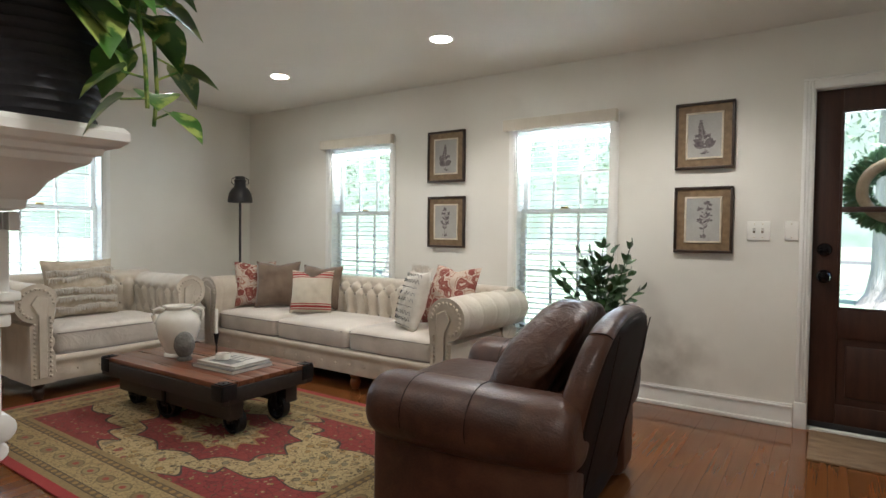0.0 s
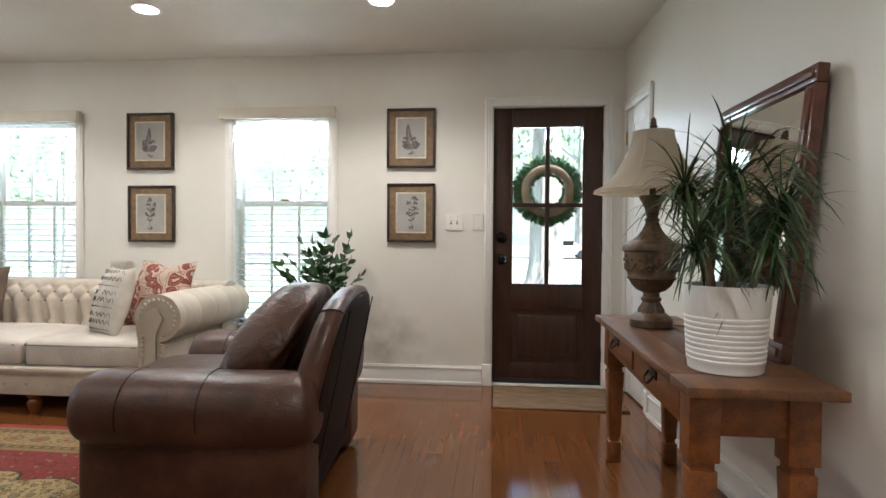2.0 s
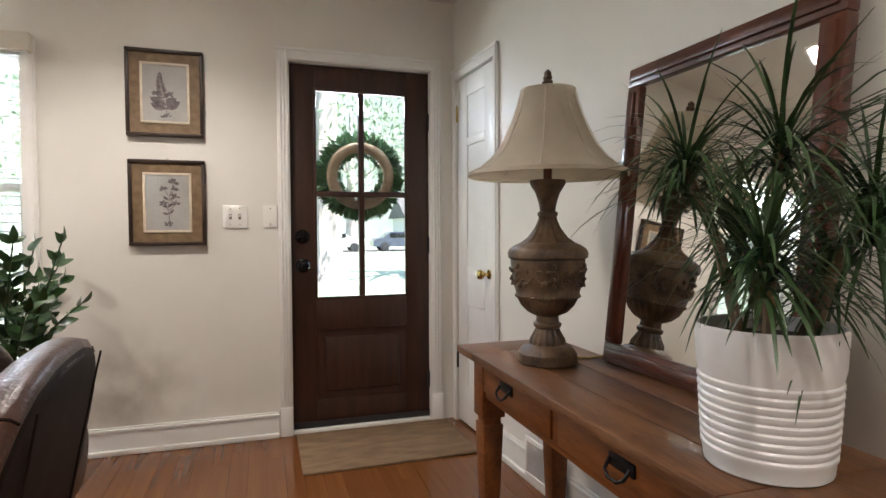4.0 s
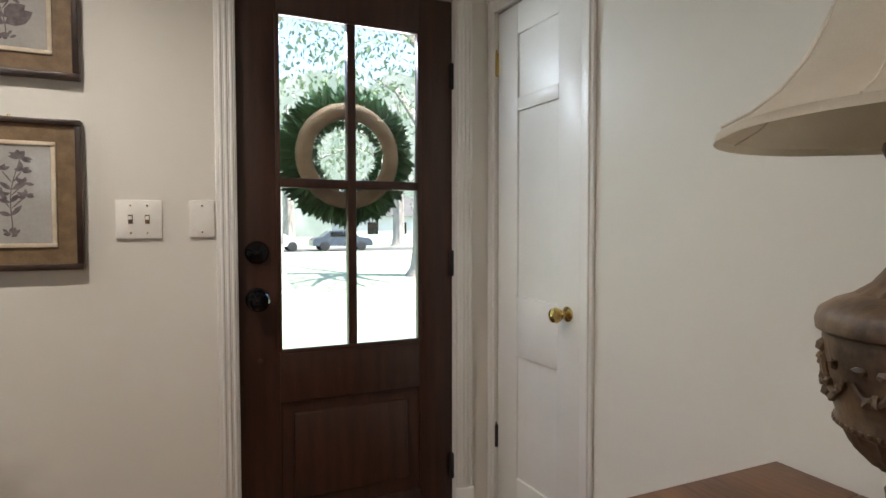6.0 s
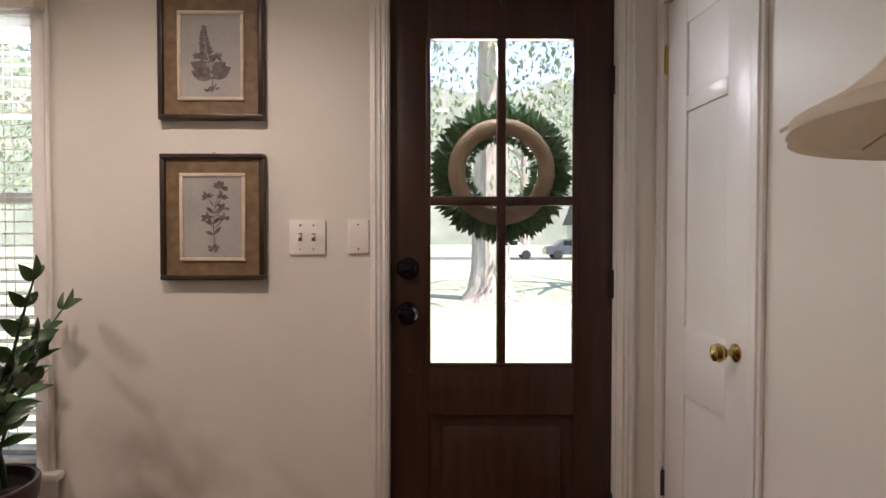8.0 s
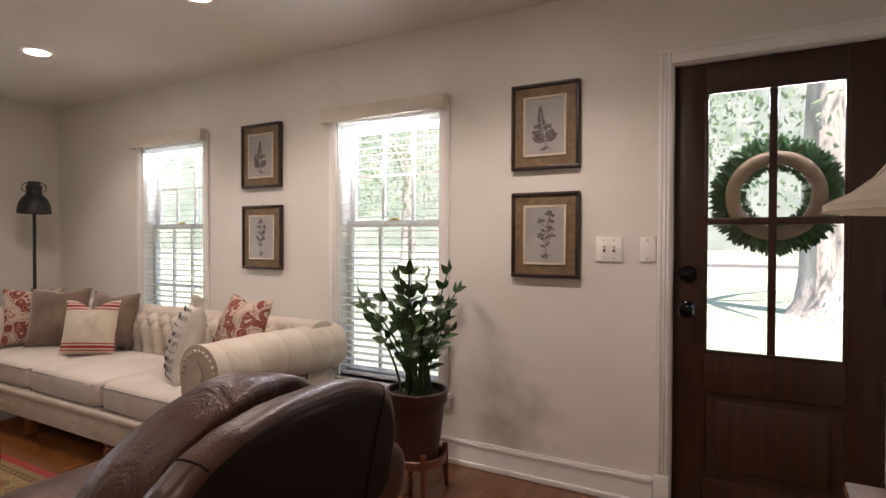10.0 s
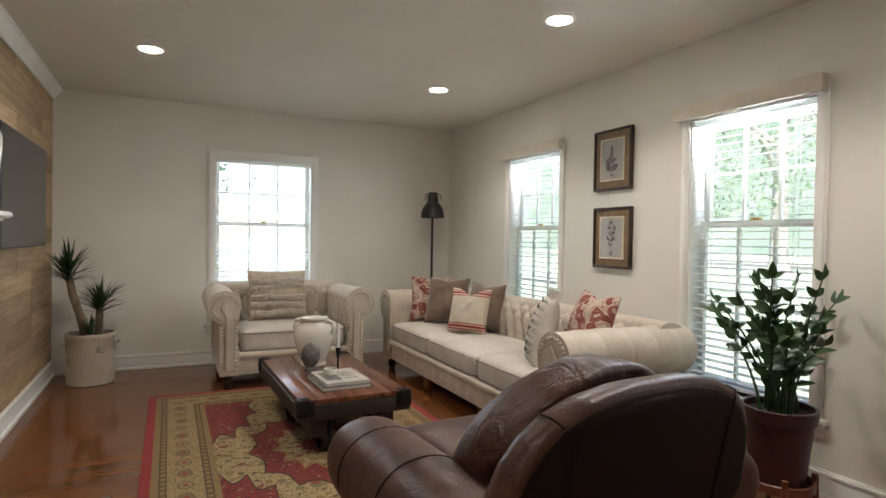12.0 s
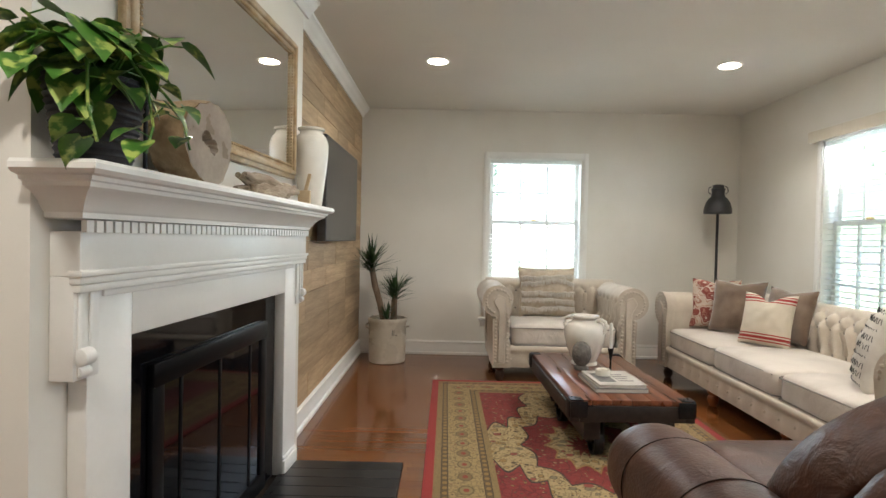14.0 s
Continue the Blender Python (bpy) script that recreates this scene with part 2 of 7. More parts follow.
LEATHER = stained(surface("brown_leather", (0.032, 0.0108, 0.0056), (0.074, 0.0265, 0.0130), 5, 0.40, 0.2, 120, fine=0.5, rvar=0.12, bdist=0.003, voronoi=True), (0.14, 0.066, 0.036), 7, 0.50, 0.78, 0.5)
# dark for the seams; on the chair's base and rear it paints shade
LEATHERDARKSHADED = surface("dark_shaded_leather", (0.012, 0.0065, 0.0045), (0.021, 0.0115, 0.008), 5, 0.66, 0.15, 120, fine=0.5, bdist=0.002, voronoi=True)
LEATHERDARKSHADED.node_tree.nodes["Principled BSDF"].inputs["Specular IOR Level"].default_value = 0.15
BLACKIRON = surface("black_iron", (0.008, 0.008, 0.009), (0.022, 0.020, 0.020), 20, 0.5, 0.3, 80, metal=0.6, bdist=0.003)
BLACKPAINT = surface("matt_black_metal", (0.012, 0.012, 0.013), (0.022, 0.021, 0.022), 6, 0.45, 0.05, 80, bdist=0.002)
CARTWOOD = surface("cart_wood", (0.07, 0.020, 0.009), (0.21, 0.072, 0.030), 3, 0.30, 0.2, 22, stretch=(0.7, 8, 6), vary=0.25, coat=0.4, fine=0.6, bdist=0.003)
CARTDARK = surface("dark_cart_timber", (0.014, 0.010, 0.009), (0.03, 0.022, 0.018), 5, 0.45, 0.2, 40, stretch=(1, 6, 6), bdist=0.003)
WHITECER = surface("white_glaze", (0.72, 0.68, 0.60), (0.82, 0.79, 0.72), 4, 0.14, 0.02, 30, coat=0.4, bdist=0.002)
POTWHITE = surface("white_pot", (0.78, 0.77, 0.75), (0.84, 0.83, 0.82), 3, 0.3, 0.02, 30, bdist=0.002)
STONEWARE = stained(surface("stoneware", (0.50, 0.45, 0.36), (0.62, 0.57, 0.47), 4, 0.28, 0.05, 40, bdist=0.002), (0.40, 0.31, 0.21), 6, 0.5, 0.75, 0.5)
BRASS = surface("brass", (0.55, 0.38, 0.12), (0.68, 0.50, 0.2), 10, 0.22, 0.02, 60, metal=1.0, bdist=0.002)
GLASSBLACK = surface("black_glass", (0.003, 0.003, 0.004), (0.005, 0.005, 0.006), 3, 0.05, 0.0, rvar=0.02)
GLASSBLACK.node_tree.nodes["Principled BSDF"].inputs["Specular IOR Level"].default_value = 0.32
SCREEN = surface("tv_screen", (0.010, 0.010, 0.012), (0.014, 0.014, 0.016), 3, 0.2, 0.0, rvar=0.03)
SHADEM = surface("lamp_shade_cloth", (0.66, 0.58, 0.46), (0.76, 0.69, 0.58), 6, 0.85, 0.15, 300, bdist=0.002)
BRONZE = stained(surface("carved_bronze_resin", (0.040, 0.022, 0.012), (0.17, 0.105, 0.055), 14, 0.5, 0.4, 60, bdist=0.004), (0.30, 0.21, 0.12), 9, 0.52, 0.80, 0.45)
TERRA = surface("oxblood_pot", (0.030, 0.011, 0.010), (0.066, 0.021, 0.018), 5, 0.4, 0.1, 40, bdist=0.003)
STANDW = surface("red_wood_stand", (0.10, 0.028, 0.013), (0.18, 0.055, 0.024), 6, 0.4, 0.1, 40, bdist=0.003)
SOIL = surface("soil", (0.012, 0.008, 0.006), (0.05, 0.035, 0.025), 60, 0.95, 1.0, 120, bdist=0.01)
SLATE = surface("black_hearth_tile", (0.008, 0.008, 0.009), (0.02, 0.02, 0.021), 6, 0.3, 0.15, 30, vary=0.3, bdist=0.003)
BLIND = surface("white_blind", (0.76, 0.74, 0.70), (0.82, 0.81, 0.78), 3, 0.45, 0.02, 30, bdist=0.002)
VALANCE = surface("cream_valance", (0.64, 0.58, 0.47), (0.72, 0.66, 0.56), 3, 0.5, 0.03, 40, bdist=0.002)

def let_through(m, colour, share):
    """Thin slats that let part of the daylight through."""
    n, l = m.node_tree.nodes, m.node_tree.links
    tr, mix = n.new("ShaderNodeBsdfTranslucent"), n.new("ShaderNodeMixShader")
    tr.inputs["Color"].default_value = (*colour, 1)
    mix.inputs[0].default_value = share
    l.new(n["Principled BSDF"].outputs[0], mix.inputs[1])
    l.new(tr.outputs[0], mix.inputs[2])
    l.new(mix.outputs[0], n["Material Output"].inputs[0])


let_through(BLIND, (0.80, 0.83, 0.82), 0.35)
LEAF = surface("leaf_dark", (0.010, 0.032, 0.008), (0.028, 0.074, 0.017), 12, 0.33, 0.05, 60, vary=0.25, bdist=0.002)
LEAFP = stained(surface("leaf_pothos", (0.030, 0.105, 0.014), (0.075, 0.19, 0.03), 22, 0.33, 0.05, 60, bdist=0.002), (0.36, 0.44, 0.11), 26, 0.53, 0.60, 0.9)
LEAFW = surface("leaf_boxwood", (0.022, 0.088, 0.024), (0.07, 0.19, 0.055), 12, 0.4, 0.05, 60, bdist=0.002)
LEAFD = surface("leaf_dracaena", (0.016, 0.042, 0.013), (0.052, 0.100, 0.032), 12, 0.4, 0.05, 60, bdist=0.002)
BARK = surface("bark", (0.16, 0.11, 0.07), (0.30, 0.22, 0.15), 20, 0.9, 0.8, 60, stretch=(1, 1, 0.3), bdist=0.01)
JUTE = surface("jute", (0.24, 0.17, 0.10), (0.38, 0.29, 0.18), 18, 0.95, 0.8, 160, bdist=0.006)
GREYBASK = surface("charcoal_basket", (0.012, 0.012, 0.016), (0.03, 0.03, 0.036), 10, 0.7, 0.3, 100, bdist=0.004)
WAX = surface("candle_wax", (0.78, 0.76, 0.70), (0.84, 0.82, 0.77), 5, 0.5, 0.02, 30, bdist=0.002)
STONEEGG = surface("grey_carved_stone", (0.10, 0.095, 0.085), (0.20, 0.19, 0.17), 20, 0.85, 0.7, 70, bdist=0.006, voronoi=True)
PLATE = surface("switch_plate", (0.84, 0.82, 0.76), (0.88, 0.86, 0.81), 4, 0.25, 0.0)


def wrinkled(m, scale, strength, dist):
    """Adds soft folds under the fine grain of a hide."""
    n, l = m.node_tree.nodes, m.node_tree.links
    p = n["Principled BSDF"]
    fine = p.inputs["Normal"].links[0].from_node
    tc, nz, b = n.new("ShaderNodeTexCoord"), n.new("ShaderNodeTexNoise"), n.new("ShaderNodeBump")
    nz.inputs["Scale"].default_value, nz.inputs["Detail"].default_value, nz.inputs["Distortion"].default_value = scale, 4, 1.6
    l.new(tc.outputs["Object"], nz.inputs["Vector"])
    l.new(nz.outputs[0], b.inputs["Height"])
    b.inputs["Strength"].default_value, b.inputs["Distance"].default_value = strength, dist
    l.new(b.outputs[0], fine.inputs["Normal"])
    return m


LEATHERSOFT = wrinkled(LEATHER.copy(), 9, 0.40, 0.025)
LEATHERSOFT.name = "creased_leather"
wrinkled(LEATHER, 8, 0.25, 0.015)
wrinkled(LINENSEAT, 7, 0.35, 0.02)
wrinkled(LINEN, 9, 0.25, 0.015)


def glass_mat():
    m, n, l, p = mat_base("window_glass")
    n.remove(p)
    tr, gl, mix, fr = n.new("ShaderNodeBsdfTransparent"), n.new("ShaderNodeBsdfGlossy"), n.new("ShaderNodeMixShader"), n.new("ShaderNodeLayerWeight")
    gl.inputs["Roughness"].default_value = 0.02
    pw, sc = n.new("ShaderNodeMath"), n.new("ShaderNodeMath")
    pw.operation, sc.operation = "POWER", "MULTIPLY_ADD"
    pw.inputs[1].default_value, sc.inputs[1].default_value, sc.inputs[2].default_value = 5.0, 0.5, 0.025
    l.new(fr.outputs["Facing"], pw.inputs[0])
    l.new(pw.outputs[0], sc.inputs[0])
    l.new(sc.outputs[0], mix.inputs[0])
    l.new(tr.outputs[0], mix.inputs[1])
    l.new(gl.outputs[0], mix.inputs[2])
    l.new(mix.outputs[0], n["Material Output"].inputs[0])
    return m


GLASS = glass_mat()
MIRROR = mat_base("mirror_glass")[0]
MIRROR.node_tree.nodes["Principled BSDF"].inputs["Metallic"].default_value = 1.0
MIRROR.node_tree.nodes["Principled BSDF"].inputs["Base Color"].default_value = (0.80, 0.80, 0.77, 1)
MIRROR.node_tree.nodes["Principled BSDF"].inputs["Roughness"].default_value = 0.02
LAMPGLOW = mat_base("lamp_lens")[0]
LAMPGLOW.node_tree.nodes["Principled BSDF"].inputs["Emission Color"].default_value = (1.0, 0.93, 0.82, 1)
LAMPGLOW.node_tree.nodes["Principled BSDF"].inputs["Emission Strength"].default_value = 14

# ---- structure ----
T = 0.16


def slabs(name, boxes, mat, bevel=0.0):
    bm = bmesh.new()
    for b in boxes:
        bm_box(bm, *b, bevel=bevel)
    return tagged(obj(name, bm, mat), kind="structure")


WIN_A, WIN_B, WIN_L = (1.275, 2.045), (3.33, 4.09), (-2.49, -1.563)
SILL, HEAD, MEET = 0.385, 1.985, 1.345
DOOR = (5.318, 6.117, 2.05)
tagged(slabs("floor", [(-T, ROOM_BACK - T, -0.12, ROOM_X + 0.65, T, -0.012)], SOIL), "dark subfloor under the boards", "floor")
tagged(slabs("ceiling", [(-T, ROOM_BACK - T, CEIL, ROOM_X + 0.65, T, CEIL + 0.1)], CEILING), "smooth cream painted ceiling", "ceiling")
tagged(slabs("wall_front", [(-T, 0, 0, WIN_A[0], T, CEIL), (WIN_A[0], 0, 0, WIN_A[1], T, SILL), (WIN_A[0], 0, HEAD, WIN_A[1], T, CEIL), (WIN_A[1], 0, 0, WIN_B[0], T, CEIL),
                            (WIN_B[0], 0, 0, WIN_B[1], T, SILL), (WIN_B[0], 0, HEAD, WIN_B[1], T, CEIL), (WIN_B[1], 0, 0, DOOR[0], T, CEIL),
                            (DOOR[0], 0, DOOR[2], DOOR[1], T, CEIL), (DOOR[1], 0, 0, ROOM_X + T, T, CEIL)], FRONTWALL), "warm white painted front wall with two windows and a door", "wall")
tagged(slabs("wall_left", [(-T, WOOD_Y - T, 0, 0, WIN_L[0], CEIL), (-T, WIN_L[0], 0, 0, WIN_L[1], SILL), (-T, WIN_L[0], HEAD, 0, WIN_L[1], CEIL), (-T, WIN_L[1], 0, 0, 0, CEIL)], WALL),
       "warm white painted wall with one window", "wall")
CL = (-0.545, -0.05, 1.995)
# the right wall runs out of square with the front
RIGHT = pose(ROOM_X, 0, 0, 0, 0, 3.5) @ pose(-ROOM_X, 0, 0)
right = tagged(slabs("wall_right", [(ROOM_X, CL[1], 0, ROOM_X + T, 0, CEIL), (ROOM_X, CL[0], CL[2], ROOM_X + T, CL[1], CEIL), (ROOM_X, ROOM_BACK, 0, ROOM_X + T, CL[0], CEIL),
                            (ROOM_X + 0.08, CL[0], 0, ROOM_X + T, CL[1], CL[2])], WALL), "cool white painted wall with a closet door", "wall")
right.matrix_basis = RIGHT
BR_X0, BR_X1, BR_Y = 2.61, 4.47, -3.705
FB = (2.975, 4.179, 0.889)
# the chimney breast stands a little out of square
FIRE = pose(2.515, BR_Y, 0, 0, 0, -3.4) @ pose(-2.515, -BR_Y, 0)
tagged(slabs("wall_planked", [(0, WOOD_Y - T, 0, BR_X0 + 0.1, WOOD_Y, CEIL)], WALL), "wall behind the planks", "wall")
breast = tagged(slabs("wall_fireplace", [(BR_X0, WOOD_Y - 0.5, 0, FB[0], BR_Y, CEIL), (FB[1], WOOD_Y - 0.5, 0, BR_X1, BR_Y, CEIL), (FB[0], WOOD_Y - 0.5, FB[2], FB[1], BR_Y, CEIL)], WALL),
       "white painted chimney breast and fireplace wall", "wall")
breast.matrix_basis = FIRE
slabs("wall_hall", [(BR_X1 - T, ROOM_BACK, 0, BR_X1, WOOD_Y - 0.5, CEIL), (BR_X1 - T, ROOM_BACK - T, 0, ROOM_X + 0.65, ROOM_BACK + 0.02, CEIL)], WALL)


def strip(name, pts_boxes, label="", category="trim"):
    return tagged(slabs(name, pts_boxes, TRIM, 0.004), label, category)


BH = 0.140
def base_run(x0, y0, x1, y1, side):
    """Baseboard with a shoe and a cap; side: +1 / -1, the way it stands out."""
    out = []
    for t, z0, z1 in ((0.015, 0, BH - 0.026), (0.022, BH - 0.026, BH - 0.010), (0.010, BH - 0.010, BH), (0.032, 0, 0.026)):
        if y0 == y1:
            out.append((x0, min(y0, y0 + side * t), z0, x1, max(y0, y0 + side * t), z1))
        else:
            out.append((min(x0, x0 + side * t), y0, z0, max(x0, x0 + side * t), y1, z1))
    return out


strip("baseboard", base_run(0, 0, 5.245, 0, -1) + base_run(0, WOOD_Y, 0, 0, 1) + base_run(0, WOOD_Y + 0.012, BR_X0, WOOD_Y + 0.012, 1), "white painted baseboard with a shoe moulding", "baseboard")


strip("baseboard_right", base_run(ROOM_X, ROOM_BACK, ROOM_X, -0.62, -1), "white painted baseboard with a shoe moulding", "baseboard").matrix_basis = RIGHT


def casing(x0, x1, top, y, w=0.062, left=True):
    """Fluted door casing on the front wall."""
    b = []
    for a, c in ((x0 - w, x0), (x1, x1 + w)):
        b.append((a, y - 0.014, 0.16, c, y, top + w))
        for k in range(3):
            xx = a + w * (0.2 + 0.27 * k)
            b.append((xx, y - 0.020, 0.17, xx + 0.010, y - 0.012, top + w * 0.98))
        b.append((a - 0.004, y - 0.024, 0, c + (0.0 if a < x0 else 0.004), y, 0.16))
    b.append((x0 - w, y - 0.016, top, x1 + w, y - 0.001, top + w))
    b.append((x0 - w, y - 0.024, top + w - 0.012, x1 + w, y - 0.001, top + w + 0.004))
    return b


strip("trim_front_door", casing(DOOR[0], DOOR[1], DOOR[2], 0) + [(DOOR[0] - 0.001, 0.0, 0, DOOR[0] + 0.004, T, DOOR[2]), (DOOR[1] - 0.004, 0, 0, DOOR[1] + 0.001, T, DOOR[2]), (DOOR[0], 0, DOOR[2] - 0.004, DOOR[1], T, DOOR[2] + 0.001),
                                                                 (DOOR[0], 0.0, -0.01, DOOR[1], T, 0.016)], "white fluted door casing with plinth blocks", "door casing")
# crown over the plank wall and round the chimney breast
def crown(name, x0, x1, y):
    bm = bmesh.new()
    prof = [(0, 0), (0.012, 0), (0.018, 0.02), (0.03, 0.035), (0.05, 0.055), (0.058, 0.07), (0.07, 0.075), (0.07, 0.09), (0, 0.09)]
    v0 = [bm.verts.new((x0, y + a, CEIL - 0.0905 + b)) for a, b in prof]
    v1 = [bm.verts.new((x1, y + a, CEIL - 0.0905 + b)) for a, b in prof]
    for i in range(len(prof)):
        j = (i + 1) % len(prof)
        bm.faces.new((v0[i], v1[i], v1[j], v0[j]))
    bm.faces.new(v0)
    bm.faces.new(list(reversed(v1)))
    bmesh.ops.recalc_face_normals(bm, faces=bm.faces[:])
    return tagged(obj(name, bm, TRIM), "white painted crown moulding", "crown moulding", kind="structure")


crown("trim_crown_planks", 0.0, BR_X0, WOOD_Y + 0.014)
crown("trim_crown_breast", BR_X0 - 0.07, BR_X1, BR_Y).matrix_basis = FIRE


# ---- windows ----
def window(name, m, w, valance, slat_to=1.0, label=""):
    """Double-hung window in local axes: x across, y out through the wall, z up from the floor; the wall face is y = 0."""
    win = thing(name, m, label, "window", kind="structure")
    h0, h1 = SILL, HEAD
    bm = bmesh.new()
    c = 0.058
    for a, b in ((-c, 0), (w, w + c)):
        bm_box(bm, a, -0.014, h0 - 0.02, b, 0.0, h1 + c, 0.004)
        bm_box(bm, a + 0.012, -0.019, h0 - 0.02, b - 0.012, -0.012, h1 + c, 0.003)
    bm_box(bm, -c, -0.015, h1, w + c, -0.001, h1 + c, 0.004)
    for a, b in ((0, 0.012), (w - 0.012, w)):
        bm_box(bm, a, 0.0, h0, b, T - 0.01, h1)
    bm_box(bm, 0, 0.0, h1 - 0.012, w, T - 0.01, h1)
    bm_box(bm, -c - 0.03, -0.045, h0 - 0.028, w + c + 0.03, 0.004, h0, 0.008)
    bm_box(bm, 0, 0, h0 - 0.028, w, T, h0)
    bm_box(bm, -c - 0.01, -0.016, h0 - 0.095, w + c + 0.01, -0.001, h0 - 0.03, 0.004)
    obj("frame", bm, TRIM, win)
    for z0, z1, y in ((h0, MEET + 0.02, 0.085), (MEET - 0.02, h1 - 0.012, 0.12)):
        bm = bmesh.new()
        s = 0.038
        bm_box(bm, 0.012, y, z0, 0.012 + s, y + 0.03, z1, 0.003)
        bm_box(bm, w - 0.012 - s, y, z0, w - 0.012, y + 0.03, z1, 0.003)
        bm_box(bm, 0.012 + s, y, z0, w - 0.012 - s, y + 0.03, z0 + s, 0.003)
        bm_box(bm, 0.012 + s, y, z1 - s, w - 0.012 - s, y + 0.03, z1, 0.003)
        for k in (1, 2):
            xx = 0.012 + s + (w - 0.024 - 2 * s) * k / 3
            bm_box(bm, xx - 0.009, y + 0.004, z0 + s, xx + 0.009, y + 0.026, z1 - s)
        zz = (z0 + z1) / 2
        bm_box(bm, 0.012 + s, y + 0.006, zz - 0.009, w - 0.012 - s, y + 0.024, zz + 0.009)
        obj("sash", bm, TRIM, win)
        g = box_obj("pane", (0.05, y + 0.013, z0 + 0.03), (w - 0.05, y + 0.017, z1 - 0.03), GLASS, win)
        g.visible_shadow = False
    lock = box_obj("lock", (w / 2 - 0.03, 0.075, MEET + 0.02), (w / 2 + 0.03, 0.10, MEET + 0.035), BRASS, win, 0.004)
    tagged(lock, "small dark brass sash lock")
    # blind: headrail, slats, ladder cords, bottom rail
    bm = bmesh.new()
    bm_box(bm, 0.014, 0.012, h1 - 0.05, w - 0.014, 0.062, h1 - 0.014, 0.003)
    bm_box(bm, 0.016, 0.018, h0 + 0.012, w - 0.016, 0.056, h0 + 0.03, 0.003)
    for xx in (0.12, w - 0.12):
        for yy in (0.016, 0.058):
            bm_box(bm, xx - 0.001, yy - 0.001, h0 + 0.03, xx + 0.001, yy + 0.001, h1 - 0.05)
    tagged(obj("blind_rail", bm, BLIND, win), "white blind headrail and cords")
    sm = bmesh.new()
    bm_box(sm, -(w - 0.034) / 2, -0.022, -0.0014, (w - 0.034) / 2, 0.022, 0.0014)
    first = None
    z = h0 + 0.065
    while z < h1 - 0.07:
        if first is None:
            first = obj("slat", sm, BLIND, win, pose(w / 2, 0.037, z, 6), smooth=False)
        else:
            o = new("slat", first.data)
            o.matrix_basis, o.parent = pose(w / 2, 0.037, z, 6), win
        z += 0.0425
    if valance:
        bm = bmesh.new()
        bm_box(bm, -0.085, -0.075, h1 - 0.012, w + 0.055, -0.060, h1 + 0.075, 0.006)
        bm_box(bm, -0.085, -0.060, h1 - 0.012, -0.070, -0.016, h1 + 0.075, 0.003)
        bm_box(bm, w + 0.04, -0.060, h1 - 0.012, w + 0.055, -0.016, h1 + 0.075, 0.003)
        tagged(obj("valance", bm, VALANCE, win), "cream blind valance board")
    return win


window("window_1", pose(WIN_A[0], 0, 0), WIN_A[1] - WIN_A[0], True, label="white double-hung window with open wooden blinds and cream valance")
window("window_2", pose(WIN_B[0], 0, 0), WIN_B[1] - WIN_B[0], True, label="white double-hung window with open wooden blinds and cream valance")
window("window_3", pose(0, WIN_L[0], 0, 0, 0, 90), WIN_L[1] - WIN_L[0], False, label="white double-hung window with open blinds above the armchair")


